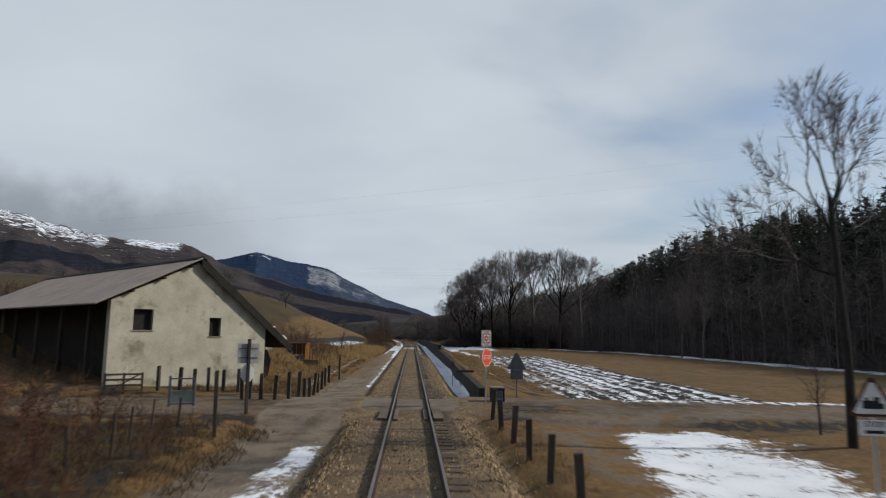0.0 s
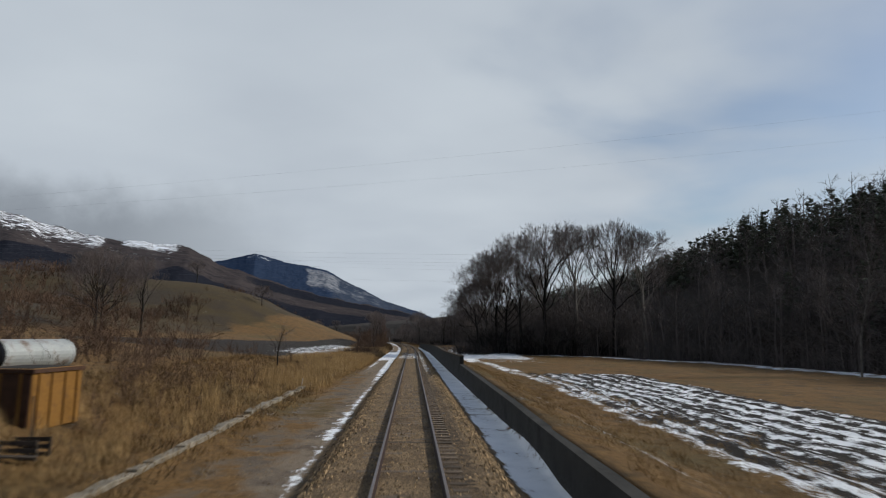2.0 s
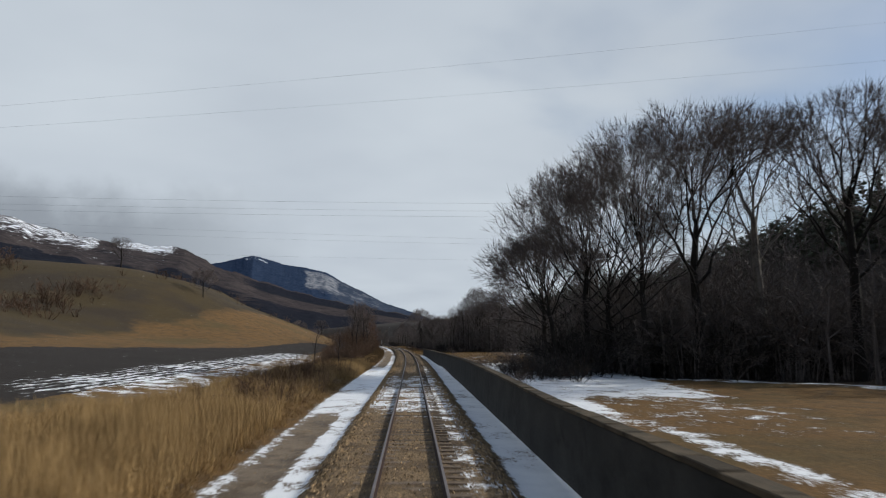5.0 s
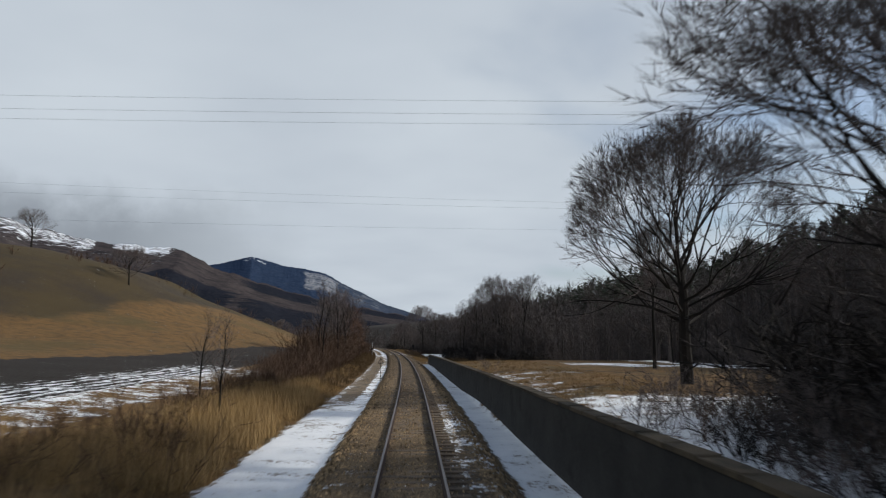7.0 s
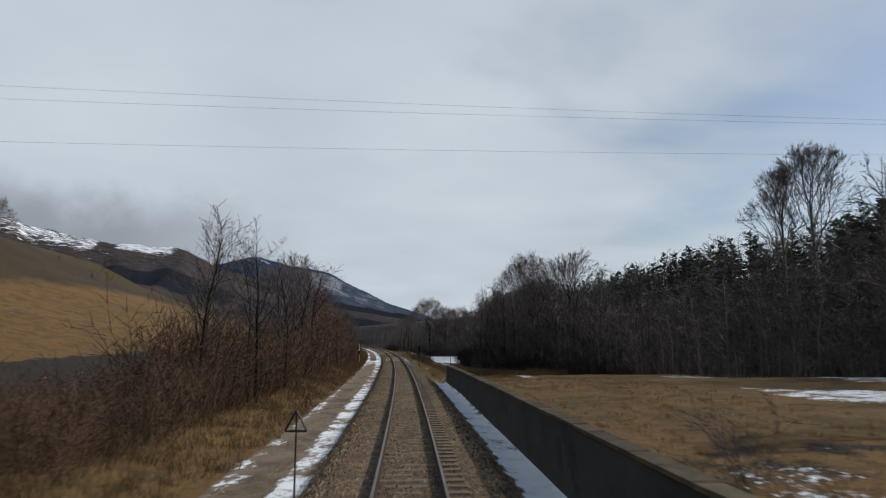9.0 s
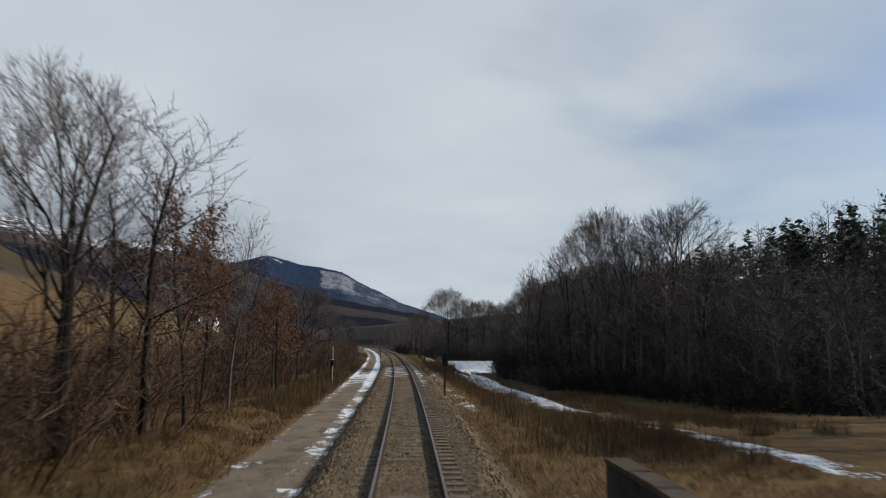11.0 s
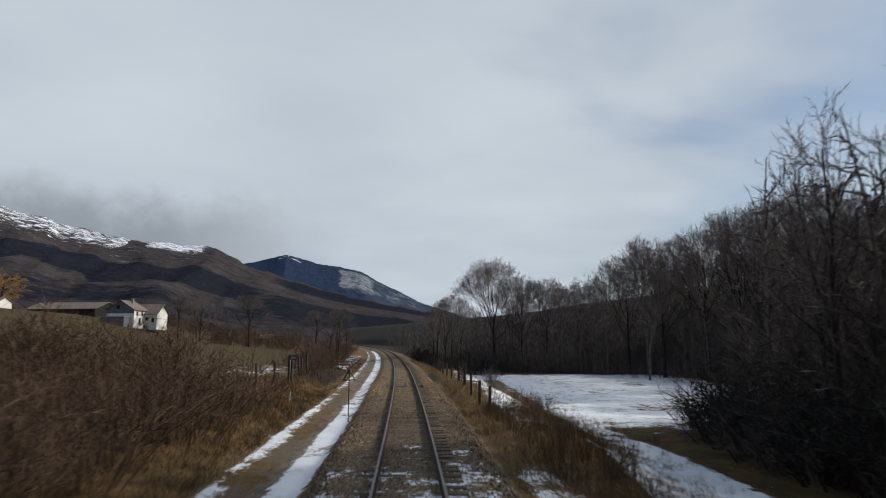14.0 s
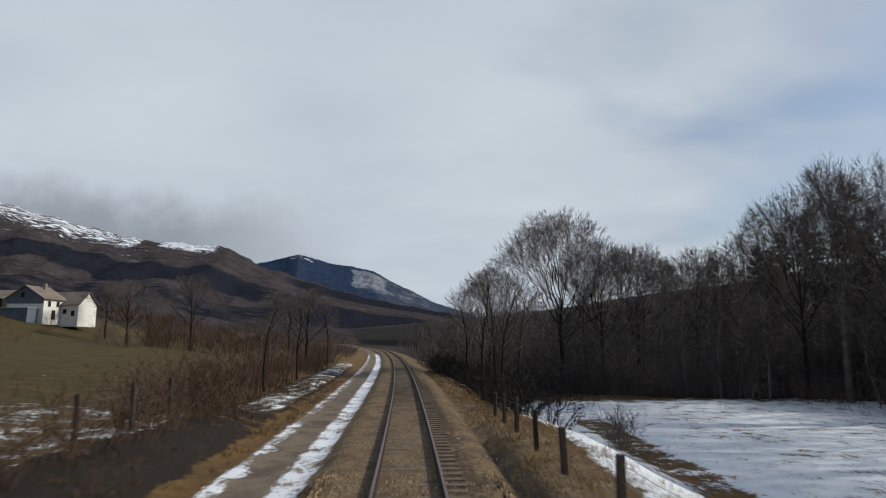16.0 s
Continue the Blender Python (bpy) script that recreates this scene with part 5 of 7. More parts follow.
def build_frame_gate():
    t = thing("yard_gate", at(28.5, -9.9, 0.05, 12), "grey-green metal gate frame standing in front of the barn", "gate")
    for x in (-0.5, 0.5):
        part("post", box(x - 0.05, x + 0.05, -0.05, 0.05, -0.2, 1.35, 0.008), M_SIGNBACK, t)
    for z in (0.15, 1.22):
        part("rail", box(-0.45, 0.45, -0.025, 0.025, z - 0.03, z + 0.03, 0.005), M_SIGNBACK, t)
    part("mesh_panel", box(-0.44, 0.44, -0.006, 0.006, 0.2, 0.7), M_TIN, t, "dull green lower panel")


build_frame_gate()

# ================= fence posts of old sleepers =================
def post_mesh(seed, tall, w=0.13):
    r = random.Random(seed)
    bm = box(-w / 2, w / 2, -w / 2, w / 2, -0.35, tall, 0.015)
    for v in bm.verts:
        v.co += Vector((r.uniform(-1, 1), r.uniform(-1, 1), r.uniform(-2, 2) if v.co.z > 0 else 0)) * 0.009
    me = bpy.data.meshes.new("fence_post")
    bm.to_mesh(me)
    bm.free()
    me.materials.append(M_DARKWOOD)
    return me


POSTS = [post_mesh(k, 1.0 + 0.06 * (k % 3)) for k in range(5)]
PR = random.Random(4)


def post(s, x, tall, group, label="dark weathered timber fence post", lean=2.0, wide=1.0):
    me = POSTS[PR.randrange(5)]
    m = at(s, x, 0.0, PR.uniform(-15, 15)) @ Matrix.Rotation(radians(PR.gauss(0, lean)), 4, "X") @ Matrix.Rotation(radians(PR.gauss(0, lean)), 4, "Y") @ Matrix.Diagonal((wide, wide, tall / 1.05, 1))
    ob = new("fence_post", me)
    ob.matrix_world = m
    return tagged(ob, label, "fence post", group)


for s in (12.1, 14.8, 17.4, 20.1, 22.8, 25.2):
    post(s, 3.2, 1.12, "posts beside the crossing", wide=1.25)
for s, x in ((34.4, -13.2), (35.6, -12.5), (35.8, -11.8), (35.9, -11.1), (36.0, -10.3), (36.0, -9.5)):
    post(s, x, 1.2, "posts in front of the barn", wide=1.25)
for s, x in ((31.3, -8.05), (31.5, -7.75), (31.2, -7.15), (31.0, -6.45), (31.4, -5.85), (32.6, -5.6), (34.4, -5.6), (36.0, -5.6), (37.8, -5.62), (39.6, -5.66), (41.6, -5.7), (44.0, -5.8), (46.8, -5.9)):
    post(s, x, 1.2, "posts along the service path", wide=1.25)
post(21.8, -6.45, 2.0, "tall posts", "tall dark timber post in rough grass", 1.0)
post(50.6, -5.6, 1.9, "tall posts", "tall dark timber post beside the gravel path", 1.0)
for s, x in ((15.9, -8.1), (17.5, -7.8), (22.1, -8.6), (22.7, -7.95), (15.4, -9.4), (19.5, -8.2)):
    post(s, x, 1.05, "thin stakes in the grass", "thin grey wooden stake in rough grass", 4.0, 0.45)
MEADOW_POSTS = ((332.9, 4.1), (336.6, 4.05), (340.3, 4.0), (344.4, 4.0))
BEYOND_GATE = ((352.0, 3.75), (355.2, 3.65), (359.0, 3.6), (362.2, 3.6), (366.0, 3.7), (370.0, 3.9), (374.0, 4.1))
HILL_POSTS = ((341.0, -9.1), (344.0, -8.6), (347.0, -8.0), (350.2, -7.9), (354.0, -8.3), (357.2, -8.3), (361.3, -8.6), (365.5, -8.9), (370.0, -9.3), (375.0, -9.8))
for s, x in MEADOW_POSTS:
    post(s, x, 1.32, "posts along the snow meadow", "dark timber fence post in front of the snowy meadow", 1.5, 1.05)
for s, x in BEYOND_GATE:
    post(s, x, 1.1, "posts along the snow meadow", "dark timber fence post in front of the snowy meadow", 1.5, 1.05)
for s, x in HILL_POSTS:
    post(s, x, 1.5, "posts along the hillside meadow", "dark timber fence post at the foot of the grassy hill", 2.0)


def line_of(pts, r, sides=4):
    """One unbroken thin line through the points."""
    b = Branches(1)
    b.tube([Vector(p) for p in pts], [r] * len(pts), sides, "twig")
    v, f = b.sets["twig"]
    return np.array(v), np.array(f)


def fence_wires(points, heights, name, label):
    """Strands from post to post."""
    ob = thing(name, Matrix.Identity(4), label, "wire fence")
    for h in heights:
        pts = []
        for (s0, x0), (s1, x1) in zip(points, points[1:]):
            p, q = spot(s0, x0, ground_at(s0, x0) + h), spot(s1, x1, ground_at(s1, x1) + h)
            pts += [p, (p + q) / 2 - Vector((0, 0, 0.03))]
        pts.append(q)
        part("wire", mesh_of("wire", *line_of(pts, 0.004), M_WIRE), None, ob)


fence_wires(MEADOW_POSTS, (0.4, 0.75, 1.1), "wire_fence", "thin fence wires strung between timber posts")
fence_wires(BEYOND_GATE, (0.35, 0.65, 0.95), "wire_fence", "thin fence wires strung between timber posts")
fence_wires(HILL_POSTS[3:], (0.4, 0.8, 1.2), "wire_fence", "thin fence wires strung between timber posts")


def gate_frame(s0, x0, s1, x1, name, label):
    a, b = spot(s0, x0), spot(s1, x1)
    z = ground_at((s0 + s1) / 2, (x0 + x1) / 2)
    d = b - a
    m = Matrix.Translation(Vector((a.x, a.y, z))) @ Matrix.Rotation(math.atan2(d.y, d.x), 4, "Z")
    return thing(name, m, label, "gate"), d.length


def build_metal_gate():
    g, w = gate_frame(345.6, 4.15, 349.0, 4.05, "field_gate", "rusty iron field gate between two timber posts")
    for x in (0, w):
        part("gate_post", box(x - 0.09, x + 0.09, -0.09, 0.09, -0.4, 1.42, 0.015), M_DARKWOOD, g, "thick dark timber gate post")
    for zz in (0.12, 0.62, 1.12):
        part("rail", rod((0.1, 0, zz), (w - 0.1, 0, zz), 0.026, 0.026, 6), M_RUSTIRON, g)
    for x in (0.14, w * 0.5, w - 0.14):
        part("stile", rod((x, 0, 0.08), (x, 0, 1.16), 0.026, 0.026, 6), M_RUSTIRON, g)
    for k in range(9):
        x = 0.2 + (w - 1.0) * k / 8
        part("lattice_bar", rod((x, 0.03, 0.14), (x + 0.6, 0.03, 1.10), 0.012, 0.012, 6), M_RUSTIRON, g)
        part("lattice_bar", rod((x + 0.6, -0.03, 0.14), (x, -0.03, 1.10), 0.012, 0.012, 6), M_RUSTIRON, g)


def build_wire_gate():
    g, w = gate_frame(347.2, -7.98, 350.0, -7.9, "wire_gate", "slack wire gate held by leaning timber braces")
    for x, lean in ((0.1, 0.55), (w * 0.5, -0.45), (w - 0.15, -0.6)):
        part("brace", rod((x, 0, -0.05), (x + lean, 0.02, 1.25), 0.035, 0.03, 6), M_DARKWOOD, g, "grey leaning timber brace")
    for zz in (0.25, 0.5, 0.75, 1.0, 1.2):
        part("wire", rod((0, 0.0, zz), (w, 0.0, zz - 0.05), 0.006, 0.006, 4), M_WIRE, g)


build_metal_gate()
build_wire_gate()

# ================= signs =================
def letters(text, size, material, name="lettering"):
    cu = bpy.data.curves.new(name, "FONT")
    cu.body, cu.size, cu.extrude, cu.align_x, cu.align_y = text, size, 0.004, "CENTER", "CENTER"
    ob = bpy.data.objects.new(name, cu)
    scene.collection.objects.link(ob)
    bpy.context.view_layer.update()
    me = bpy.data.meshes.new_from_object(ob)
    bpy.data.objects.remove(ob)
    me.materials.clear()
    me.materials.append(material)
    me.transform(Matrix.Rotation(radians(90), 4, "X"))
    return me


def plate(outline, y0=-0.012, y1=0.012):
    return prism(outline, y0, y1)


def ngon(n, r, start=0.0):
    return [(r * math.cos(start + 2 * math.pi * k / n), r * math.sin(start + 2 * math.pi * k / n)) for k in range(n)]


def shifted(bm, x=0, y=0, z=0):
    bmesh.ops.translate(bm, vec=(x, y, z), verts=bm.verts[:])
    return bm


def build_stop_sign():
    t = thing("stop_sign", at(29.0, 3.36, 0.05), "red octagonal stop sign and a crossed plate on a pale pole", "road sign")
    part("pole", rod((0, 0, -0.2), (0, 0, 3.35), 0.035, 0.035, 10), M_GALV, t, "galvanised steel pole")
    disc = plate(ngon(8, 0.43, math.pi / 8))
    red = part("octagon", shifted(disc, 0, -0.06, 2.15), M_WHITE, t, "white-rimmed red octagon")
    red.rotation_euler = (0, 0, radians(52))
    face = part("octagon_face", shifted(plate(ngon(8, 0.39, math.pi / 8), -0.004, 0.0), 0, -0.076, 2.15), M_RED, red, "red octagon face")
    word = part("lettering", letters("STOP", 0.27, M_WHITE), None, red, "white capital letters")
    word.location = (0, -0.084, 2.15)
    cross = part("cross_plate", shifted(plate([(-0.27, -0.37), (0.27, -0.37), (0.27, 0.37), (-0.27, 0.37)]), 0, -0.05, 3.0), M_GALV, t, "grey plate with a red and white cross")
    cross.rotation_euler = (0, 0, radians(28))
    for sgn in (-1, 1):
        a = math.atan2(0.62, 0.42 * sgn)
        for k in range(-4, 5):
            c = k * 0.078
            x, z = c * math.cos(a), c * math.sin(a)
            bm = box(-0.037, 0.037, -0.006, 0.0, -0.045, 0.045)
            bmesh.ops.rotate(bm, verts=bm.verts[:], cent=(0, 0, 0), matrix=Matrix.Rotation(-a, 3, "Y"))
            shifted(bm, x, -0.066 - (0.002 if sgn > 0 else 0), 3.0 + z)
            part("stripe", bm, M_RED if k % 2 else M_WHITE, cross)


def build_sign_back(s, x, turn):
    t = thing("warning_sign", at(s, x, 0.05, turn), "grey back of a triangular warning sign with a lower plate", "road sign")
    part("pole", rod((0, 0.05, -0.2), (0, 0.05, 2.45), 0.032, 0.032, 10), M_SIGNBACK, t)
    tri = [(-0.5, -0.40), (-0.44, -0.47), (0.44, -0.47), (0.5, -0.40), (0.06, 0.42), (-0.06, 0.42)]
    part("triangle", shifted(plate(tri), 0, 0, 2.08), M_SIGNBACK, t, "dull grey triangular sign back")
    part("lower_plate", shifted(plate([(-0.33, -0.25), (0.33, -0.25), (0.33, 0.25), (-0.33, 0.25)]), 0, 0, 1.34), M_SIGNBACK, t, "dull grey rectangular plate back")
    for z in (1.3, 1.8):
        part("bracket", box(-0.22, 0.22, 0.013, 0.045, z - 0.02, z + 0.02), M_GALV, t)


def build_train_sign():
    t = thing("warning_sign", at(14.0, 10.32, 0.05, -14), "triangular level-crossing warning sign with a small plate below", "road sign")
    part("pole", rod((0, 0.05, -0.2), (0, 0.05, 2.6), 0.035, 0.035, 10), M_GALV, t)
    tri = lambda k: [(-0.5 * k, -0.40 * k), (-0.44 * k, -0.44 * k), (0.44 * k, -0.44 * k), (0.5 * k, -0.40 * k), (0.06 * k, 0.42 * k), (-0.06 * k, 0.42 * k)]
    rim = part("triangle", shifted(plate(tri(1.0)), 0, 0, 2.30), M_RUSTIRON, t, "triangle with a dark red rim")
    part("triangle_face", shifted(plate(tri(0.80), -0.018, -0.0125), 0, 0, 2.28), M_WHITE, rim)
    eng = [(-0.22, -0.18), (0.22, -0.18), (0.22, -0.06), (0.14, -0.06), (0.14, 0.08), (0.02, 0.08), (0.02, 0.0), (-0.1, 0.0), (-0.1, 0.07), (-0.16, 0.07), (-0.16, 0.0), (-0.22, 0.0)]
    part("engine_symbol", shifted(plate(eng, -0.024, -0.0185), 0, 0, 2.22), M_BLACK, rim, "black engine symbol")
    low = part("lower_plate", shifted(plate([(-0.3, -0.17), (0.3, -0.17), (0.3, 0.17), (-0.3, 0.17)]), 0, 0, 1.62), M_WHITE, t, "white rectangular plate")
    word = part("lettering", letters("STOP", 0.17, M_BLACK), None, low, "black capital letters")
    word.location = (0, -0.018, 1.70)
    part("bar", box(-0.2, 0.2, -0.018, -0.0125, 1.50, 1.57), M_BLACK, low)


def build_left_sign():
    t = thing("road_sign", at(25.9, -6.45, 0.05, 32), "back of a square road sign above a white octagon", "road sign")
    part("pole", box(-0.06, 0.06, 0.03, 0.13, -0.3, 3.0, 0.01), M_DARKWOOD, t, "dark timber post")
    part("square_plate", shifted(plate([(-0.42, -0.39), (0.42, -0.39), (0.42, 0.39), (-0.42, 0.39)]), 0, 0.155, 2.42), M_GALV, t, "grey square sign back")
    part("octagon", shifted(plate([(0.74 * a, b) for a, b in ngon(8, 0.38, math.pi / 8)]), 0, 0.155, 1.64), M_WHITE, t, "white octagonal sign back")
    for z in (2.25, 2.62):
        part("bracket", box(-0.36, 0.36, 0.115, 0.142, z - 0.02, z + 0.02), M_SIGNBACK, t)


def build_triangle_marker(s, x, lift=0.0):
    t = thing("track_marker", at(s, x, 0.1 - lift, 0), "thin pole carrying an open triangular track marker", "railway marker")
    part("pole", rod((0, 0, -0.2 - lift), (0, 0, 2.15), 0.022, 0.02, 8), M_BLACK, t)
    c = [(-0.25, 1.66), (0.25, 1.66), (0.0, 2.12)]
    for (x0, z0), (x1, z1) in zip(c, c[1:] + c[:1]):
        part("edge", rod((x0, -0.035, z0), (x1, -0.035, z1), 0.026, 0.026, 4), M_BLACK, t)


build_stop_sign()
build_sign_back(34.3, 5.65, -12)
build_train_sign()
build_left_sign()
build_triangle_marker(208.6, -2.6)
build_triangle_marker(329.4, -2.55, 0.28)

# ================= small lineside equipment =================
def build_relay_box():
    t = thing("concrete_cabinet", at(30.6, 4.1, 0.05), "squat dark concrete lineside cabinet with a pale lid", "cabinet")
    part("body", box(-0.31, 0.31, -0.4, 0.4, -0.2, 0.66, 0.02), M_WALL, t)
    part("lid", box(-0.35, 0.35, -0.45, 0.45, 0.663, 0.73, 0.015), M_CONCRETE, t, "pale concrete lid")
    part("door", box(-0.22, 0.22, -0.418, -0.403, 0.02, 0.58), M_SIGNBACK, t, "dull grey door")


def build_signal():
    t = thing("railway_signal", at(278.2, 2.54, 0.1, 0) @ Matrix.Diagonal((0.92, 0.92, 0.92, 1)), "black signal box seen from behind on a rusty post", "railway signal")
    part("post", box(-0.06, 0.06, -0.05, 0.05, -0.3, 2.2, 0.01), M_RUSTIRON, t, "rusty iron post")
    part("case", box(-0.205, 0.205, -0.14, 0.10, 2.2, 3.0, 0.02), M_BLACK, t, "black signal case")
    part("hood", prism([(-0.23, 3.003), (0.23, 3.003), (0.19, 3.06), (-0.19, 3.06)], -0.16, 0.14), M_BLACK, t)
    part("clamp", box(-0.1, 0.1, -0.07, 0.07, 1.92, 2.0), M_BLACK, t)


def build_phone_post():
    t = thing("lineside_telephone", at(288.0, -5.7, 0.1), "dark box on a pair of posts beside the line", "lineside box")
    part("post", box(-0.14, -0.04, -0.05, 0.05, -0.3, 2.25, 0.01), M_DARKWOOD, t, "dark timber post")
    part("pole", rod((0.04, 0, -0.2), (0.04, 0, 3.1), 0.025, 0.025, 8), M_WHITE, t, "white pole")
    part("case", box(-0.13, 0.13, -0.22, -0.055, 1.58, 2.08, 0.02), M_BLACK, t, "dark box")
    part("lid", prism([(-0.17, 2.085), (0.17, 2.085), (0.14, 2.13), (-0.14, 2.13)], -0.26, -0.03), M_WHITE, t, "pale lid")


def build_distance_post():
    t = thing("distance_post", at(344.5, -7.75, 0.1), "leaning timber post with a small dark blue plate", "railway marker")
    part("post", box(-0.07, 0.07, -0.06, 0.06, -0.3, 1.95, 0.012), M_DARKWOOD, t)
    part("white_edge", box(0.073, 0.088, -0.04, 0.04, -0.2, 1.90), M_GALV, t, "white painted edge strip")
    p = part("plate", box(0.08, 0.50, -0.085, -0.065, 1.63, 1.92, 0.005), M_BLUE, t, "dark blue enamel plate")
    for k in range(3):
        part("bar", box(0.13 + 0.115 * k, 0.21 + 0.115 * k, -0.091, -0.0855, 1.70, 1.84), M_GALV, p)


def build_wall_bracket():
    t = thing("iron_bracket", at(46.8, 3.0, 0.1), "thin rusty iron bracket on a stake by the wall", "bracket")
    part("stake", rod((0, 0, -0.2), (0, 0, 1.75), 0.022, 0.02, 6), M_RUSTIRON, t)
    part("arm", rod((0, 0, 1.95), (0.22, 0, 1.5), 0.03, 0.03, 6), M_RUSTIRON, t)
    part("arm", rod((0, 0, 1.95), (-0.1, 0, 1.45), 0.03, 0.03, 6), M_RUSTIRON, t)
    b = thing("timber_beam", Matrix.Translation(spot(46.3, 3.75, wall_top(46.3) + 0.003)), "dark timber beam lying across the wall", "beam")
    part("beam_body", box(-0.55, 0.75, -0.13, 0.13, 0.0, 0.16, 0.015), M_DARKWOOD, b)


build_relay_box()
build_signal()
build_phone_post()
build_distance_post()
build_wall_bracket()
for s, x in ((85.0, -7.05), (337.0, -6.4)):
    peg = thing("marker_peg", at(s, x, 0.05) @ Matrix.Rotation(radians(6), 4, "Y"), "small white marker peg leaning in dry grass", "peg")
    part("peg_shaft", rod((0, 0, -0.15), (0, 0, 0.62), 0.028, 0.024, 8), M_WHITE, peg)
for s, x, tall in ((276.0, 6.5, 2.5), (269.6, 8.2, 0.8)):
    pole = thing("thin_pole", at(s, x, 0.05), "thin dark stake standing in rank grass", "pole")
    part("pole_shaft", rod((0, 0, -0.2), (0, 0, tall), 0.035, 0.028, 8), M_DARKWOOD, pole)

# ================= the yard behind the crossing =================
def ribbed(x0, x1, z0, z1, y, step, proud, material, name, parent, label=""):
    """A vertical ribbed sheet in the plane y, facing -y."""
    n = int((x1 - x0) / step) * 2 + 1
    xs = np.linspace(x0, x1, n)
    verts = []
    for k, x in enumerate(xs):
        off = -proud if (k // 1) % 2 else 0.0
        verts += [(x, y + off, z0), (x, y + off, z1), (x, y + 0.05, z1), (x, y + 0.05, z0)]
    i, j = np.meshgrid(np.arange(n - 1), np.arange(4), indexing="ij")
    a, b = i * 4 + j, i * 4 + (j + 1) % 4
    quads = [np.stack([a, b, b + 4, a + 4], -1).reshape(-1, 4), np.array([[3, 2, 1, 0], [(n - 1) * 4 + q for q in range(4)]])]
    return part(name, mesh_of(name, np.array(verts), quads, material), None, parent, label)


def build_shed():
    p = spot(55.3, -13.6)
    d = spot(57.7, -12.45) - p
    z = ground_at(56.5, -13.0)
    m = Matrix.Translation((p.x, p.y, z)) @ Matrix.Rotation(math.atan2(d.y, d.x), 4, "Z")
    t = thing("metal_shed", m, "leaning grey-green sheet metal shed on a grassy bank", "shed")
    w, deep, h = d.length, 3.4, 2.15
    ribbed(0, w, -0.1, h, 0, 0.2, 0.03, M_TIN, "front_wall", t, "sunlit ribbed grey-green sheet wall")
    # this side's shade is put into a darker grey than the other walls
    part("side_wall", box(-0.03, 0.02, 0.06, deep, -0.1, h - 0.1), M_SIGNBACK, t, "sheet metal side wall, darker grey for its shade")
    part("side_wall", box(w - 0.02, w + 0.03, 0.06, deep, -0.1, h - 0.1), M_TIN, t)
    part("back_wall", box(0, w, deep, deep + 0.04, -0.1, h - 0.15), M_TIN, t)
    for k in range(9):
        part("roof_rib", box(-0.12 + (w + 0.24) * k / 8 - 0.03, -0.12 + (w + 0.24) * k / 8 + 0.03, -0.14, deep + 0.1, h + 0.065, h + 0.09), M_TIN, t)
    part("roof", box(-0.15, w + 0.15, -0.15, deep + 0.12, h + 0.005, h + 0.062), M_TIN, t, "grey sheet metal roof")
    part("trim", box(-0.15, w + 0.15, -0.18, -0.152, h - 0.03, h + 0.07), M_WHITE, t, "pale edge trim")
    b = thing("white_board", m @ pose(w * 0.62, -0.35, 0.0, -18, 0, 0), "white board leaning against the shed", "board")
    part("board_panel", box(-0.13, 0.13, 0, 0.03, 0, 0.75, 0.004), M_WHITE, b)


def build_tank():
    p, q = spot(65.9, -14.5), spot(69.3, -13.9)
    z = ground_at(67.0, -14.2) + 0.72
    t = thing("storage_tank", Matrix.Translation((p.x, p.y, z)) @ Matrix.Rotation(math.atan2((q - p).y, (q - p).x), 4, "Z"), "pale horizontal cylindrical storage tank lying in the grass", "tank")
    ln = (q - p).length
    part("shell", rod((0, 0, 0), (ln, 0, 0), 0.56, 0.56, 28), M_TANK, t, "pale painted steel shell")
    # black on this end holds the shade it stands in
    part("end_cap", rod((-0.08, 0, 0), (-0.002, 0, 0), 0.46, 0.555, 28), M_BLACK, t, "round end, black to carry its shade")
    for x in (0.1, ln / 2, ln - 0.1):
        part("hoop", rod((x - 0.03, 0, 0), (x + 0.03, 0, 0), 0.575, 0.575, 28), M_TANK, t)
    for x in (0.5, ln - 0.5):
        part("cradle", box(x - 0.1, x + 0.1, -0.5, 0.5, -0.82, -0.45), M_DARKWOOD, t)


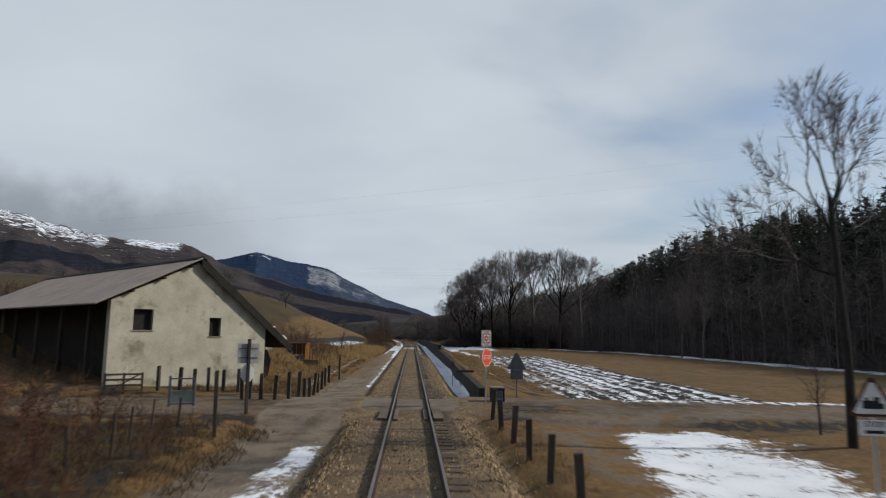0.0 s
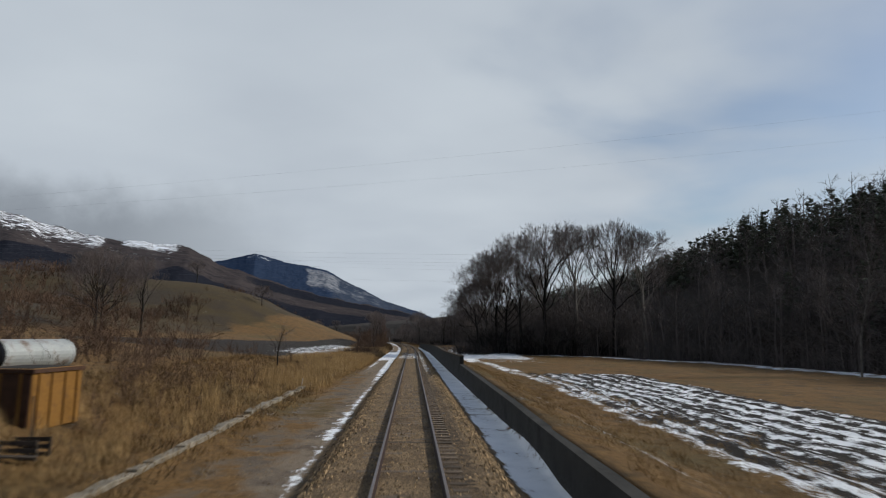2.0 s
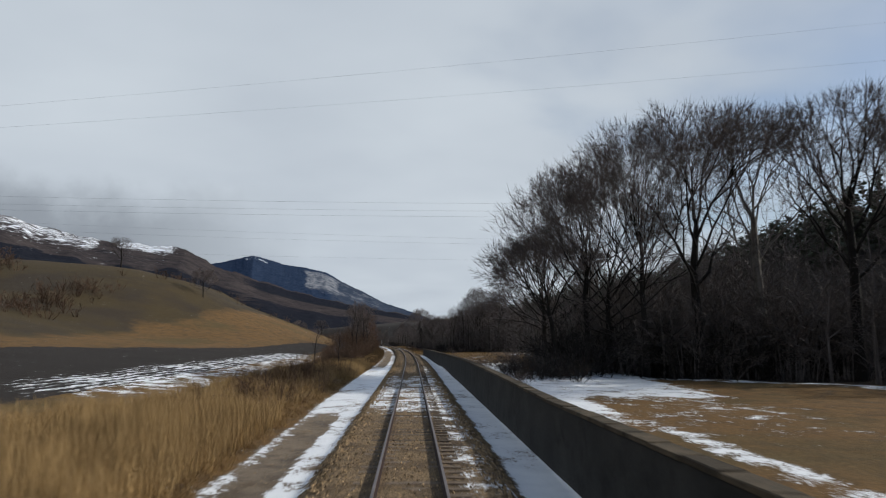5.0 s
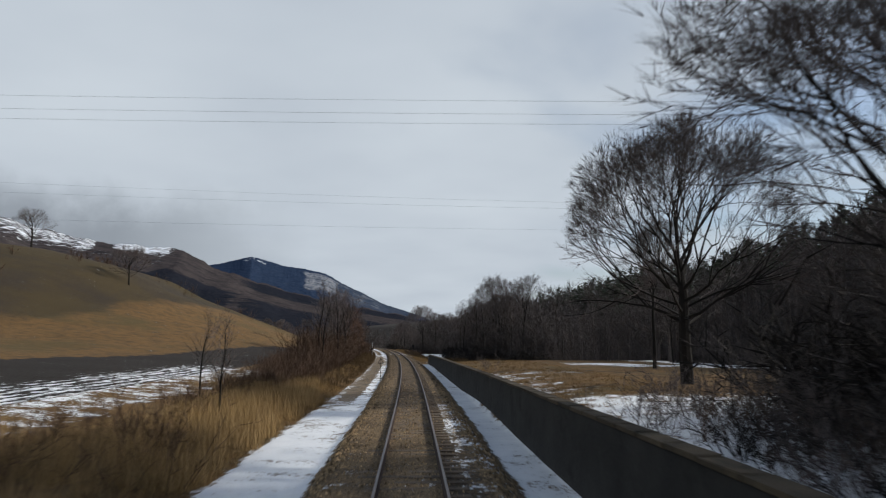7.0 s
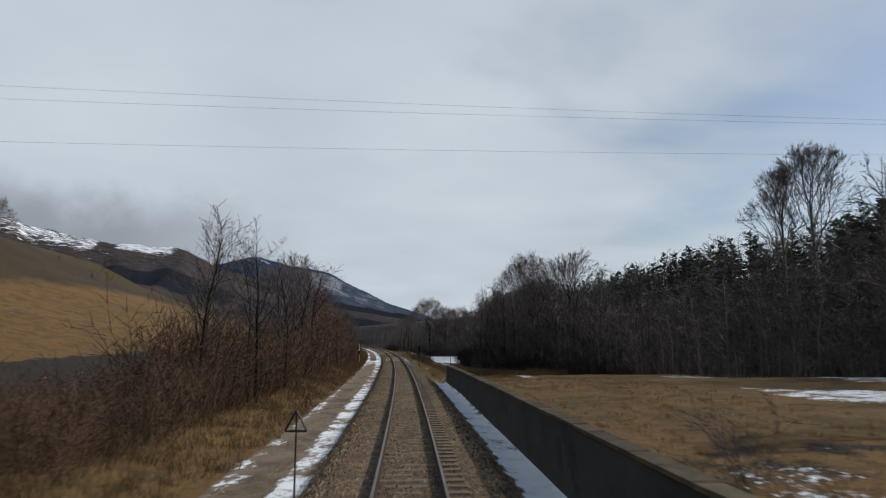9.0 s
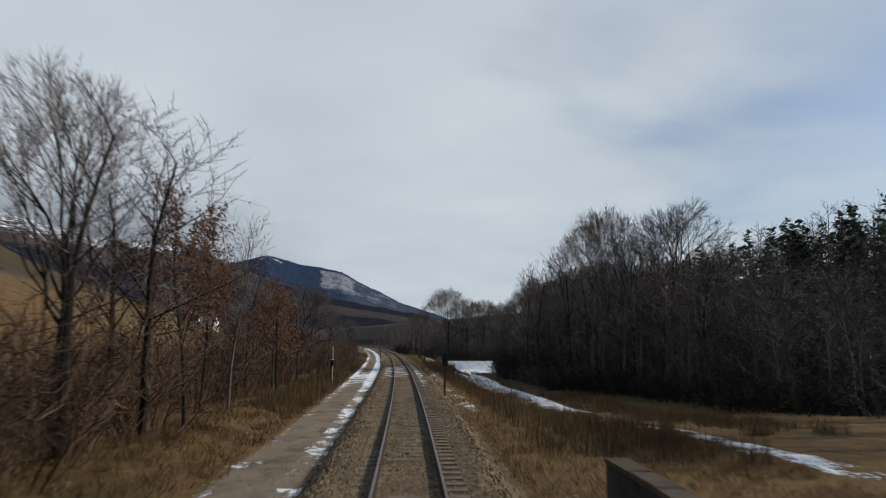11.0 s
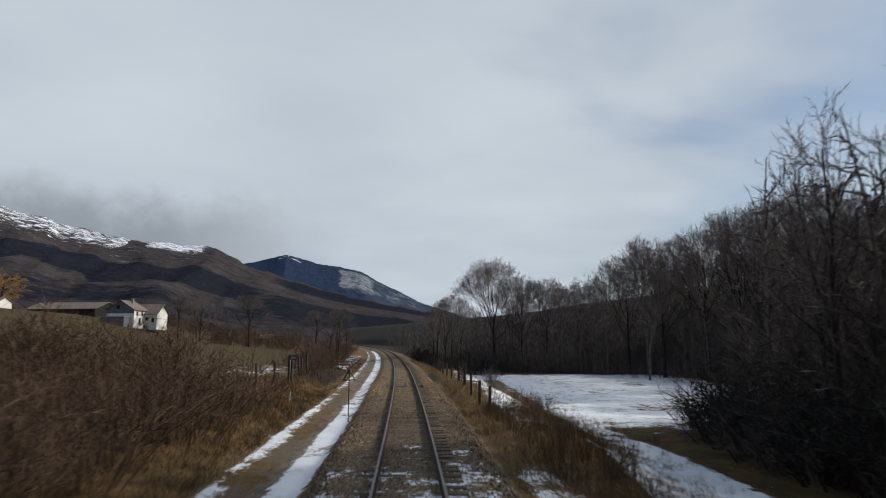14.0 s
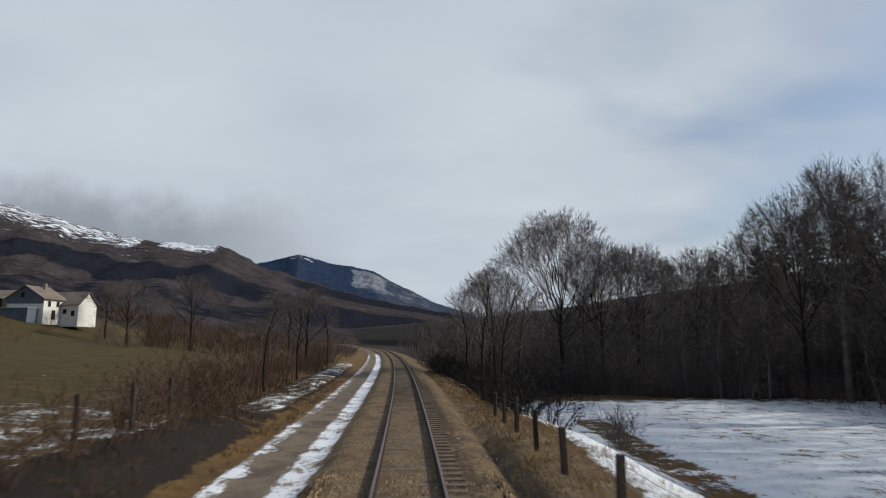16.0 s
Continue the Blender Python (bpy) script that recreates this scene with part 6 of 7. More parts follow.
def build_skip():
    t = thing("metal_container", at(60.4, -9.9, 0.05, -4), "rusty ochre metal container in the rough grass", "container")
    top = 2.3 - ground_at(60.4, -9.9)
    body = part("body", box(-1.7, 0.0, 0.0, 2.2, 0.0, top, 0.02), M_OCHRE, t)
    # near-black sheet on the closed box stands in for its shaded inside
    part("opening", box(-1.55, -0.15, 0.15, 2.05, top + 0.002, top + 0.006), M_BOARDSHADE, body, "near-black sheet for the shaded open top")
    # added dark panel puts the shade of the camera-facing side into colour
    part("end_panel", box(-1.66, -0.04, -0.03, -0.003, 0.03, top - 0.12), M_RUSTIRON, body, "dark rust-brown panel carrying the shade of the near face")
    part("rim", box(-1.76, 0.06, -0.06, -0.003, top - 0.11, top - 0.01), M_RUSTIRON, t)
    part("rim", box(0.003, 0.06, 0.0, 2.26, top - 0.11, top - 0.01), M_RUSTIRON, t)
    for y in (0.25, 0.8, 1.4, 1.95):
        part("rib", box(0.003, 0.05, y - 0.04, y + 0.04, 0.02, top - 0.12), M_OCHRE, t)
    for x in (-1.4, -0.85, -0.3):
        part("rib", box(x - 0.04, x + 0.04, -0.05, -0.003, 0.02, top - 0.12), M_OCHRE, t)
    for k, (s, x) in enumerate(((54.3, -8.6), (59.0, -9.0))):
        pole = thing("thin_pole", at(s, x, 0.05, 0) @ Matrix.Rotation(radians(3 - 5 * k), 4, "Y"), "thin grey pole standing in rough grass", "pole")
        part("pole_shaft", rod((0, 0, -0.2), (0, 0, 2.4 - k), 0.03, 0.022, 8), M_DARKWOOD, pole)


def build_scrap():
    """Dumped bits in the rough grass and machinery beside the barn."""
    r = random.Random(8)
    for s, x, kind in ((57.2, -9.9, "barrel"), (57.0, -9.1, "crate"), (57.8, -9.2, "plank"), (57.4, -10.3, "plank"), (58.6, -8.9, "crate"), (56.4, -9.2, "plank"), (50.4, -5.3, "plank"), (56.0, -9.8, "plank")):
        m = at(s, x, 0.02, r.uniform(0, 180))
        if kind == "barrel":
            t = thing("barrel", m @ pose(0, 0, 0.3, 90, 0, 0), "dark rusty barrel lying in the grass", "barrel")
            part("drum", rod((0, 0, -0.42), (0, 0, 0.42), 0.29, 0.29, 18), M_BLACK, t)
            for z in (-0.4, -0.14, 0.14, 0.4):
                part("hoop", rod((0, 0, z - 0.015), (0, 0, z + 0.015), 0.305, 0.305, 18), M_RUSTIRON, t)
        elif kind == "crate":
            t = thing("crate", m, "grey broken wooden crate in the grass", "crate")
            for z in (0.05, 0.22, 0.39):
                for y in (-0.3, 0.3):
                    part("slat", box(-0.42, 0.42, y - 0.012, y + 0.012, z - 0.05, z + 0.05), M_DARKWOOD, t)
            for x0 in (-0.4, 0.4):
                for y in (-0.27, 0.27):
                    part("upright", box(x0 - 0.025, x0 + 0.025, y - 0.025, y + 0.025, 0, 0.45), M_DARKWOOD, t)
        else:
            t = thing("plank", m @ pose(0, 0, 0.08, 4, 5, 0), "grey weathered plank lying in the grass", "plank")
            part("plank_board", box(-0.9, 0.9, -0.09, 0.09, 0, 0.035, 0.005), M_CONCRETE if r.random() < 0.4 else M_DARKWOOD, t)
    t = thing("farm_implement", at(47.6, -11.0, 0.05, 20), "dark sheeted farm implement with rusty wheels beside the barn", "farm machine")
    part("hopper", prism([(-0.45, 0.45), (0.50, 0.45), (0.62, 1.30), (0.34, 2.05), (-0.20, 2.10), (-0.52, 1.35)], -0.55, 0.55), M_BLACK, t, "dark sheeted body")
    for y in (-0.72, 0.60):
        wheel = part("wheel", shifted_rod((0, y, 0.5), (0, y + 0.1, 0.5), 0.5), M_RUSTIRON, t, "rusty iron wheel")
        part("hub", shifted_rod((0, y - 0.03, 0.5), (0, y + 0.13, 0.5), 0.12), M_BLACK, wheel)
    part("drawbar", box(-2.0, -0.5, -0.07, 0.07, 0.55, 0.68, 0.01), M_RUSTRED, t, "faded red drawbar")
    part("frame", box(-1.3, -0.55, -0.6, 0.6, 0.70, 0.82, 0.01), M_RUSTRED, t, "faded red frame")
    for y in (-0.5, -0.17, 0.17, 0.5):
        part("tine", rod((-1.2, y, 0.70), (-1.5, y, 0.02), 0.035, 0.02, 6), M_RUSTRED, t, "faded red tine")
    part("lever", rod((-0.8, 0.3, 0.8), (-1.1, 0.35, 1.7), 0.03, 0.02, 6), M_RUSTRED, t, "faded red lever")


def shifted_rod(p, q, r):
    return rod(p, q, r, r, 18)


build_shed()
build_tank()
build_skip()
build_scrap()

# kerb of concrete blocks at the foot of the bank
def build_kerb():
    t = thing("channel_kerb", Matrix.Identity(4), "line of worn concrete kerb blocks below the grassy bank", "kerb", kind="structure")
    r = random.Random(5)
    bm = box(-0.16, 0.16, -0.54, 0.54, -0.3, 0.22, 0.02)
    me = bpy.data.meshes.new("kerb_block")
    bm.to_mesh(me)
    bm.free()
    me.materials.append(M_CONCRETE)
    for s in np.arange(40.5, 112, 1.13):
        x = -6.75 - 0.1 * math.sin(s * 0.1)
        ob = part("kerb_block", me, None, t)
        ob.matrix_world = Matrix.Translation(spot(s, x, ground_at(s, x) - 0.09 + r.uniform(-0.06, 0.03))) @ Matrix.Rotation(radians(r.gauss(0, 2)), 4, "Z") @ Matrix.Rotation(radians(r.gauss(0, 3)), 4, "X")


build_kerb()

# ================= hillside farm =================
def build_farm():
    z = ground_at(463, -61) - 0.2
    def house(name, s, x, turn, w, deep, eave, ridge, label, mats, windows=(), lift=0.0):
        m = Matrix.Translation(spot(s, x, ground_at(s, x) - 0.3 + lift)) @ Matrix.Rotation(radians(turn_at(s) + turn), 4, "Z") @ Matrix.Scale(0.80, 4)
        t = thing(name, m, label, "house" if name == "farmhouse" else "barn")
        part("wall", prism([(-w / 2, -0.6 - lift), (w / 2, -0.6 - lift), (w / 2, eave), (0, ridge), (-w / 2, eave)], 0, deep), mats[0], t)
        k = (ridge - eave) / (w / 2)
        for sg in (-1, 1):
            part("roof", prism([(0, ridge + 0.12), (sg * (w / 2 + 0.5), eave + 0.12 - 0.5 * k), (sg * (w / 2 + 0.5), eave + 0.26 - 0.5 * k), (0, ridge + 0.28)], -0.5, deep + 0.5), mats[1], t, "weathered tiled roof slope")
        for side, a, z0, ww, hh in windows:
            if side == "front":
                wn = part("window", box(a - ww / 2, a + ww / 2, -0.03, -0.004, z0, z0 + hh), M_BOARDSHADE, t, "dark window")
                part("frame", box(a - ww / 2 - 0.08, a + ww / 2 + 0.08, -0.06, -0.032, z0 - 0.1, z0 - 0.004), M_WHITE, wn)
            else:
                wn = part("window", box(w / 2 + 0.004, w / 2 + 0.03, a - ww / 2, a + ww / 2, z0, z0 + hh), M_BOARDSHADE, t, "dark window")
                part("frame", box(w / 2 + 0.032, w / 2 + 0.06, a - ww / 2 - 0.08, a + ww / 2 + 0.08, z0 - 0.1, z0 - 0.004), M_WHITE, wn)
        return t
    h = house("farmhouse", 459, -63.0, -13, 8.6, 6.2, 4.4, 7.0, "hillside farmhouse with a grey gable, white side wall and tiled roof", (M_HOUSE, M_TILE), (("right", 1.6, 2.7, 0.9, 1.2), ("right", 4.2, 2.7, 0.9, 1.2), ("right", 3.0, 0.0, 1.1, 2.0)), 0.5)
    # slate grey of the boards also carries the shade of this gable
    clad = part("gable_cladding", prism([(-4.28, 3.3), (4.28, 3.3), (4.28, 4.35), (0, 6.95), (-4.28, 4.35)], -0.06, -0.004), M_SLATE, h, "boarded gable in a slate grey that includes its shade")
    part("window", box(-1.2, -0.3, -0.085, -0.063, 4.6, 5.7), M_BOARDSHADE, clad, "dark gable window")
    part("chimney", box(0.8, 1.4, 3.6, 4.2, 5.6, 7.9, 0.02), M_CONCRETE, h, "rendered chimney")
    part("porch_roof", prism([(-4.6, 2.2), (3.2, 2.2), (3.2, 2.34), (-4.6, 2.34)], -3.0, -0.07), M_TANK, h, "pale blue-grey lean-to roof")
    part("porch_wall", box(-4.3, 3.0, -2.8, -0.07, -1.6, 2.19), M_SLATE, h, "shaded grey porch wall")
    house("farm_barn", 465.5, -60.6, -101, 6.4, 7.0, 2.9, 5.6, "low whitewashed farm outbuilding with a brown roof", (M_HOUSE, M_TILE), (("right", 1.2, 0.0, 1.0, 1.9), ("right", 3.9, 0.8, 0.9, 1.0), ("right", 5.8, 0.3, 0.8, 1.2)), 1.4)
    house("farm_barn", 476, -72, 70, 11.0, 26.0, 3.2, 5.4, "long low hillside barn with a grey-brown roof", (M_BOARDSHADE, M_TILE))
    house("farm_barn", 466, -92, 70, 5.0, 7.0, 2.4, 3.9, "small whitewashed shed below the willow", (M_HOUSE, M_TILE))
    house("farm_barn", 520, -34, 50, 6.0, 9.0, 2.4, 3.8, "dark low shed among the trees", (M_BOARDSHADE, M_TILE))


build_farm()


# ================= further trees and brush =================
def leafy_tree(s, x, tall, seed, label):
    """A small oak that has kept its withered leaves."""
    b = Branches(seed)
    b.limb(Vector((0, 0, -0.15)), Vector((0, 0, 1)), tall * 0.88, 0.10, 0, dict(SLIM, count=[18, 8, 5], ratio=[0.42, 0.45, 0.5], spread=[44, 38, 36]))
    wood, twigs = b.meshes("oak", M_BARK, M_TWIG)
    t = thing("oak_tree", at(s, x, 0.1), label, "tree")
    part("trunk", wood, None, t)
    part("crown", twigs, None, t)
    tv = b.sets["twig"][0]
    r = random.Random(seed)
    verts, faces = [], []
    for _ in range(3200):
        c = tv[r.randrange(len(tv))] + Vector((r.gauss(0, 0.1), r.gauss(0, 0.1), r.gauss(0, 0.1)))
        u = Vector((r.gauss(0, 1), r.gauss(0, 1), r.gauss(0, 1))).normalized() * r.uniform(0.05, 0.1)
        w = u.orthogonal().normalized() * r.uniform(0.03, 0.05)
        k = len(verts)
        verts += [c - u, c + w, c + u, c - w]
        faces += [(k, k + 1, k + 2), (k, k + 2, k + 3)]
    part("leaves", mesh_of("leaves", np.array(verts), np.array(faces), M_RUSTLEAF), None, t, "withered rust-brown leaves")
    return t


# left of the line
for kind, s, x, tall, turn, wide in (
    ("broad_a", 138, -46, 14, 0.5, 0.9), ("broad_b", 144, -48, 15, 1.5, 0.9), ("tall_a", 149, -44, 14, 2.0, 0.9)):
    bare_tree(kind, s, x, tall, turn, "bare tree standing in the sloping field", "trees in the sloping field", wide=wide)
for kind, s, x, tall, turn, wide in (
    ("slim_b", 224, -9.5, 9, 0.5, 1.2), ("slim_c", 227.5, -10.5, 10.5, 1.5, 1.2), ("slim_b", 231, -8.6, 10, 2.5, 1.3), ("slim_c", 235, -10, 9.5, 3.5, 1.2), ("slim_b", 239, -8.4, 9, 4.5, 1.3),
    ("slim_c", 245, -9.5, 9, 0.2, 1.3), ("slim_b", 250, -11, 10.5, 5.0, 1.2), ("slim_c", 255, -9.6, 11, 0.9, 1.4), ("tall_a", 256.5, -10.5, 12.5, 1.9, 0.9), ("slim_c", 259.5, -9.2, 11.5, 0.3, 1.5), ("slim_b", 262, -11.5, 11, 2.9, 1.3),
    ("slim_a", 267.6, -8.4, 9.5, 0.1, 0.9), ("slim_b", 276, -9.5, 8.5, 1.1, 1.1), ("slim_c", 281, -9, 6.5, 2.1, 1.0), ("slim_b", 286, -8.2, 7.5, 3.1, 1.1), ("slim_c", 292, -9.6, 8, 4.1, 1.0), ("broad_b", 298.5, -9.6, 9.5, 5.1, 0.95), ("slim_b", 302, -9.2, 4.8, 2.1, 1.2), ("slim_c", 305, -11, 5.5, 3.1, 1.3), ("slim_b", 296, -12.5, 9.5, 0.9, 1.3)):
    bare_tree(kind, s, x, tall, turn, "slender bare tree in the brush beside the line", "slender trees beside the line", wide=wide)
leafy_tree(262.2, -8.6, 8.8, 81, "young oak with withered rust-brown leaves")
leafy_tree(266.6, -9.4, 8.0, 82, "young oak with withered rust-brown leaves")
leafy_tree(285.6, -10.4, 6.4, 84, "young oak with withered rust-brown leaves")
leafy_tree(277.5, -8.0, 6.4, 83, "young oak with withered rust-brown leaves")
for kind, s, x, tall, turn, wide in (("broad_b", 275, -51.5, 8.5, 0.3, 1.0), ("tall_a", 295.6, -80, 10, 1.3, 1.3), ("slim_b", 188, -12, 5, 0.3, 1.3), ("slim_c", 178, -8, 4.5, 2.3, 1.3)):
    bare_tree(kind, s, x, tall, turn, "bare tree on the grassy hill", "trees on the grassy hill", wide=wide)
for kind, s, x, tall, turn, wide in (("slim_b", 386, -9, 6.5, 0.4, 1.6), ("slim_c", 398, -8.8, 7, 2.4, 1.6), ("tall_a", 412, -10, 9.5, 3.4, 1.0), ("slim_b", 424, -9, 8, 4.4, 1.5), ("tall_b", 440, -16, 10, 5.4, 1.0), ("tall_a", 440, -30, 12, 0.7, 1.1), ("broad_b", 448, -42, 11, 1.7, 1.0), ("tall_b", 460, -50, 11, 2.7, 1.1)):
    bare_tree(kind, s, x, tall, turn, "bare tree between the line and the farm", "trees below the farm", wide=wide)
# right of the line
def build_crossing_tree():
    b = Branches(77)
    foot, fork = Vector((0, 0, -0.2)), Vector((-0.12, 0.1, 8.6))
    b.tube([foot, Vector((0, 0, 0.1)), Vector((0.05, 0, 3)), Vector((-0.06, 0.05, 6)), fork], [0.24, 0.17, 0.145, 0.12, 0.09], 8, "wood")
    for k, (dx, dy) in enumerate(((-0.28, 0.1), (0.18, -0.2), (0.46, 0.25), (0.05, 0.35))):
        b.fork(fork - Vector((0, 0, 0.5 * k)), Vector((dx, dy, 1)).normalized(), 1.22, 0.055, 4, 0.06, 25, 3)
    b.fork(Vector((-0.06, 0.05, 5.8)), Vector((-1, 0.1, 0.40)).normalized(), 1.45, 0.055, 4, 0.10, 25, 3)
    b.fork(Vector((-0.06, 0.05, 7.0)), Vector((0.9, 0.1, 0.5)).normalized(), 0.9, 0.04, 3, 0.10, 27, 3)
    wood, twigs = b.meshes("crossing_tree", M_BARK, M_TWIG)
    t = thing("bare_tree", at(21.0, 14.7, 0.1), "tall thin bare tree with a long low limb beside the road", "tree")
    part("trunk", wood, None, t)
    part("crown", twigs, None, t, "crown of fine bare twigs")


build_crossing_tree()
bare_tree("slim_b", 23.6, 15.3, 3.2, 1.4, "small bare shrub-like tree beside the crossing road", wide=1.5)
bare_tree("fan", 260, 46.4, 27.5, 2.6, "tall pale bare tree rising out of the dark wood", "pale trees in the wood", wide=0.85)
bare_tree("fan", 264, 44.6, 26, 0.9, "tall pale bare tree rising out of the dark wood", "pale trees in the wood", wide=0.8)
bare_tree("slim_b", 90.8, -9.8, 3.6, 0.4, "small dark shrub-like tree in the dry grass", wide=1.7)
for s, x, tall, turn in ((106, 45.5, 16.5, 0.2), (103.5, 48, 16, 1.2), (76, 51, 13, 2.2), (118, 52, 13, 3.2), (128, 57, 12, 4.2), (92, 56, 12, 5.2), (150, 50, 13, 0.8), (66, 57, 12, 1.8), (270, 40, 14, 2.8), (240, 47, 13, 3.8)):
    bare_tree("slim_a", s, x, tall, turn, "slender pale-barked birch on the wooded hillside", "birches on the hillside", wide=0.9)
bare_tree("slim_b", 228, 33, 10, 0.6, "young bare tree at the edge of the wood", wide=1.2)
bare_tree("tall_b", 306, 26, 18.5, 0.8, "tall bare tree rising above the thicket", wide=0.9)
bare_tree("round", 316.6, 27.0, 24.5, 0.8, "tall round-crowned bare tree above the thicket", wide=0.85)
bare_tree("tall_a", 311, 33, 24, 2.8, "tall round-crowned bare tree above the thicket", wide=1.0)
for kind, s, x, tall, turn, wide in (("slim_c", 296, 29, 17, 0.3, 1.1), ("slim_b", 301, 27.5, 17, 1.3, 1.2), ("slim_b", 312, 22.5, 17.5, 2.3, 1.0), ("slim_b", 316, 21.5, 18.5, 2.0, 1.0), ("slim_c", 319, 22, 19, 3.3, 1.1), ("slim_b", 322, 19, 17, 0.4, 1.0), ("slim_b", 325, 21, 17, 4.3, 1.2), ("slim_c", 333, 22, 15, 5.3, 1.1), ("slim_c", 328, 18.8, 18.5, 1.7, 0.9), ("slim_c", 331, 20.2, 17.5, 3.7, 0.9)):
    bare_tree(kind, s, x, tall * 0.91, turn, "slender bare tree rising above the thicket", "slender trees above the thicket", wide=wide)
for kind, s, x, tall, turn, wide in (("tall_a", 358, 42, 20.5, 0.2, 1.0), ("round", 364, 44, 24, 1.2, 0.9), ("tall_a", 371, 41, 23, 2.2, 0.95), ("round", 378, 43, 24, 3.2, 0.9), ("tall_b", 385, 42, 23, 4.2, 1.0), ("round", 392, 39, 22, 5.2, 0.9), ("tall_b", 352, 45, 20, 0.7, 1.0), ("round", 401, 37.4, 21, 1.7, 0.85), ("tall_c", 398.5, 39.5, 23, 2.9, 0.8)):
    bare_tree(kind, s, x, tall, turn, "bare tree behind the snow-covered meadow", "trees behind the snow meadow", wide=wide)
for kind, s, x, tall, turn, wide in (("slim_b", 383, 6.0, 8.5, 0.5, 1.5), ("slim_c", 387, 5.2, 9.5, 1.5, 1.4), ("slim_b", 391, 6.6, 10, 2.5, 1.3), ("slim_c", 404, 6, 9, 3.5, 1.4)):
    bare_tree(kind, s, x, tall, turn, "slender bare tree in the thicket beside the line", "slender trees beside the line", wide=wide)


def build_brush():
    r = random.Random(9)
    src = [arrays_of(bush_mesh("brush", 90 + k, 10, 2.2, 2.2, M_BRUSH, 4, 3, 0.8, 0.95)) for k in range(6)]
    places = []
    # s0, s1, x0, x1, count, low, high
    for s0, s1, x0, x1, n, lo, hi in (
        (37, 44, -24, -17.5, 14, 0.5, 0.9), (50, 120, -18, -8.5, 60, 0.3, 0.8), (66, 76, -12, -8.5, 12, 0.6, 1.0), (136, 172, -9.6, -5.9, 55, 0.5, 0.95), (152, 174, -12, -7.0, 60, 0.4, 0.75), (74, 90, -21, -13, 40, 0.8, 1.5), (176, 192, -13, -8.5, 26, 0.5, 1.0), (186, 197, -11.5, -8, 34, 0.5, 0.9),
        (202, 216, -13.5, -7.2, 90, 0.4, 0.85), (210, 228, -14, -8.0, 120, 0.7, 1.25), (222, 240, -13.5, -8.2, 110, 0.9, 1.7), (226, 262, -13, -8.8, 125, 1.4, 2.6), (262, 302, -16, -8.6, 165, 0.8, 1.9), (281, 300, -15, -9.5, 50, 1.2, 2.2), (296, 334, -18, -6.8, 290, 0.75, 1.45),
        (372, 384, -12, -8.0, 40, 0.7, 1.4), (384, 432, -13, -8.3, 110, 0.7, 1.5), (357, 376, -10.5, -7.4, 34, 0.6, 1.1), (350, 374, -8.6, -6.4, 60, 0.25, 0.5), (331, 338, -18, -11.8, 42, 1.3, 2.0), (325, 334, -21, -13, 30, 1.0, 1.5), (430, 500, -40, -8, 120, 1.0, 2.4), (340, 470, -62, -30, 60, 0.6, 1.5), (290, 340, -70, -20, 30, 0.5, 1.2),
        (306, 320, 3.2, 5.2, 22, 0.3, 0.6), (320, 333, 3.4, 7.0, 16, 0.3, 0.55), 
        (314, 346, 6.6, 8.6, 75, 0.3, 0.62), (326, 336, 14.5, 16.5, 9, 0.35, 0.7), (160, 175, 8.5, 15, 50, 0.4, 0.85), (345, 400, 34, 42, 60, 0.5, 1.1)):
        for _ in range(n):
            s, x = r.uniform(s0, s1), r.uniform(x0, x1)
            places.append((s, x, -0.05, r.uniform(lo, hi), r.uniform(0, 6.28), 0.0))
    # bark's near-black puts the shade inside this thicket into its colour
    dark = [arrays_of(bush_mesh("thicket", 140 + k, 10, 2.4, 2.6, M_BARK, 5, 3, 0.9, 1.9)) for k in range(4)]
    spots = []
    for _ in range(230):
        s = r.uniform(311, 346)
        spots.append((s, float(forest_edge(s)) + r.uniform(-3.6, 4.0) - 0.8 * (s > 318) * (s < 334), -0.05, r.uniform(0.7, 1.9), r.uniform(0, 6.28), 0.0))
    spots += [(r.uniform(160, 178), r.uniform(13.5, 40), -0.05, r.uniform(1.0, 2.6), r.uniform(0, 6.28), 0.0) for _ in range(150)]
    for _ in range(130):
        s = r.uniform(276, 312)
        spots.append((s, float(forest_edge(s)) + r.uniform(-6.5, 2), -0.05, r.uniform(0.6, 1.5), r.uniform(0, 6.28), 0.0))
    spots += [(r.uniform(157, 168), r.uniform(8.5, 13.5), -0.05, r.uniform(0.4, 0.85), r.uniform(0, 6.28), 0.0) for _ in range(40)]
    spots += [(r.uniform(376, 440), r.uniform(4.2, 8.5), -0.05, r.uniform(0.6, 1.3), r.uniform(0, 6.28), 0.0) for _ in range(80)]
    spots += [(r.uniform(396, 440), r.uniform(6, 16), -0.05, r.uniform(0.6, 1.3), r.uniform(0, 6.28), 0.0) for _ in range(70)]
    scatter("dark_thicket", dark, spots, M_BARK, "dense thicket at the foot of the wood, near-black to carry its shade", "thicket")
    red = [arrays_of(bush_mesh("brambles", 97 + k, 12, 2.0, 2.6, M_RUDDY, 5, 3)) for k in range(4)]
    spots = []
    for s0, s1, x0, x1, n, lo, hi in ((6, 24, -21, -6.6, 150, 0.25, 0.6), (10, 24, -21, -10.5, 90, 0.5, 1.1), (9, 16, -12, -7, 40, 0.4, 0.8)):
        spots += [(r.uniform(s0, s1), r.uniform(x0, x1), -0.05, r.uniform(lo, hi), r.uniform(0, 6.28), 0.0) for _ in range(n)]
    scatter("bramble_thicket", red, spots, M_RUDDY, "tangle of dead reddish-brown brambles near the crossing", "brambles")
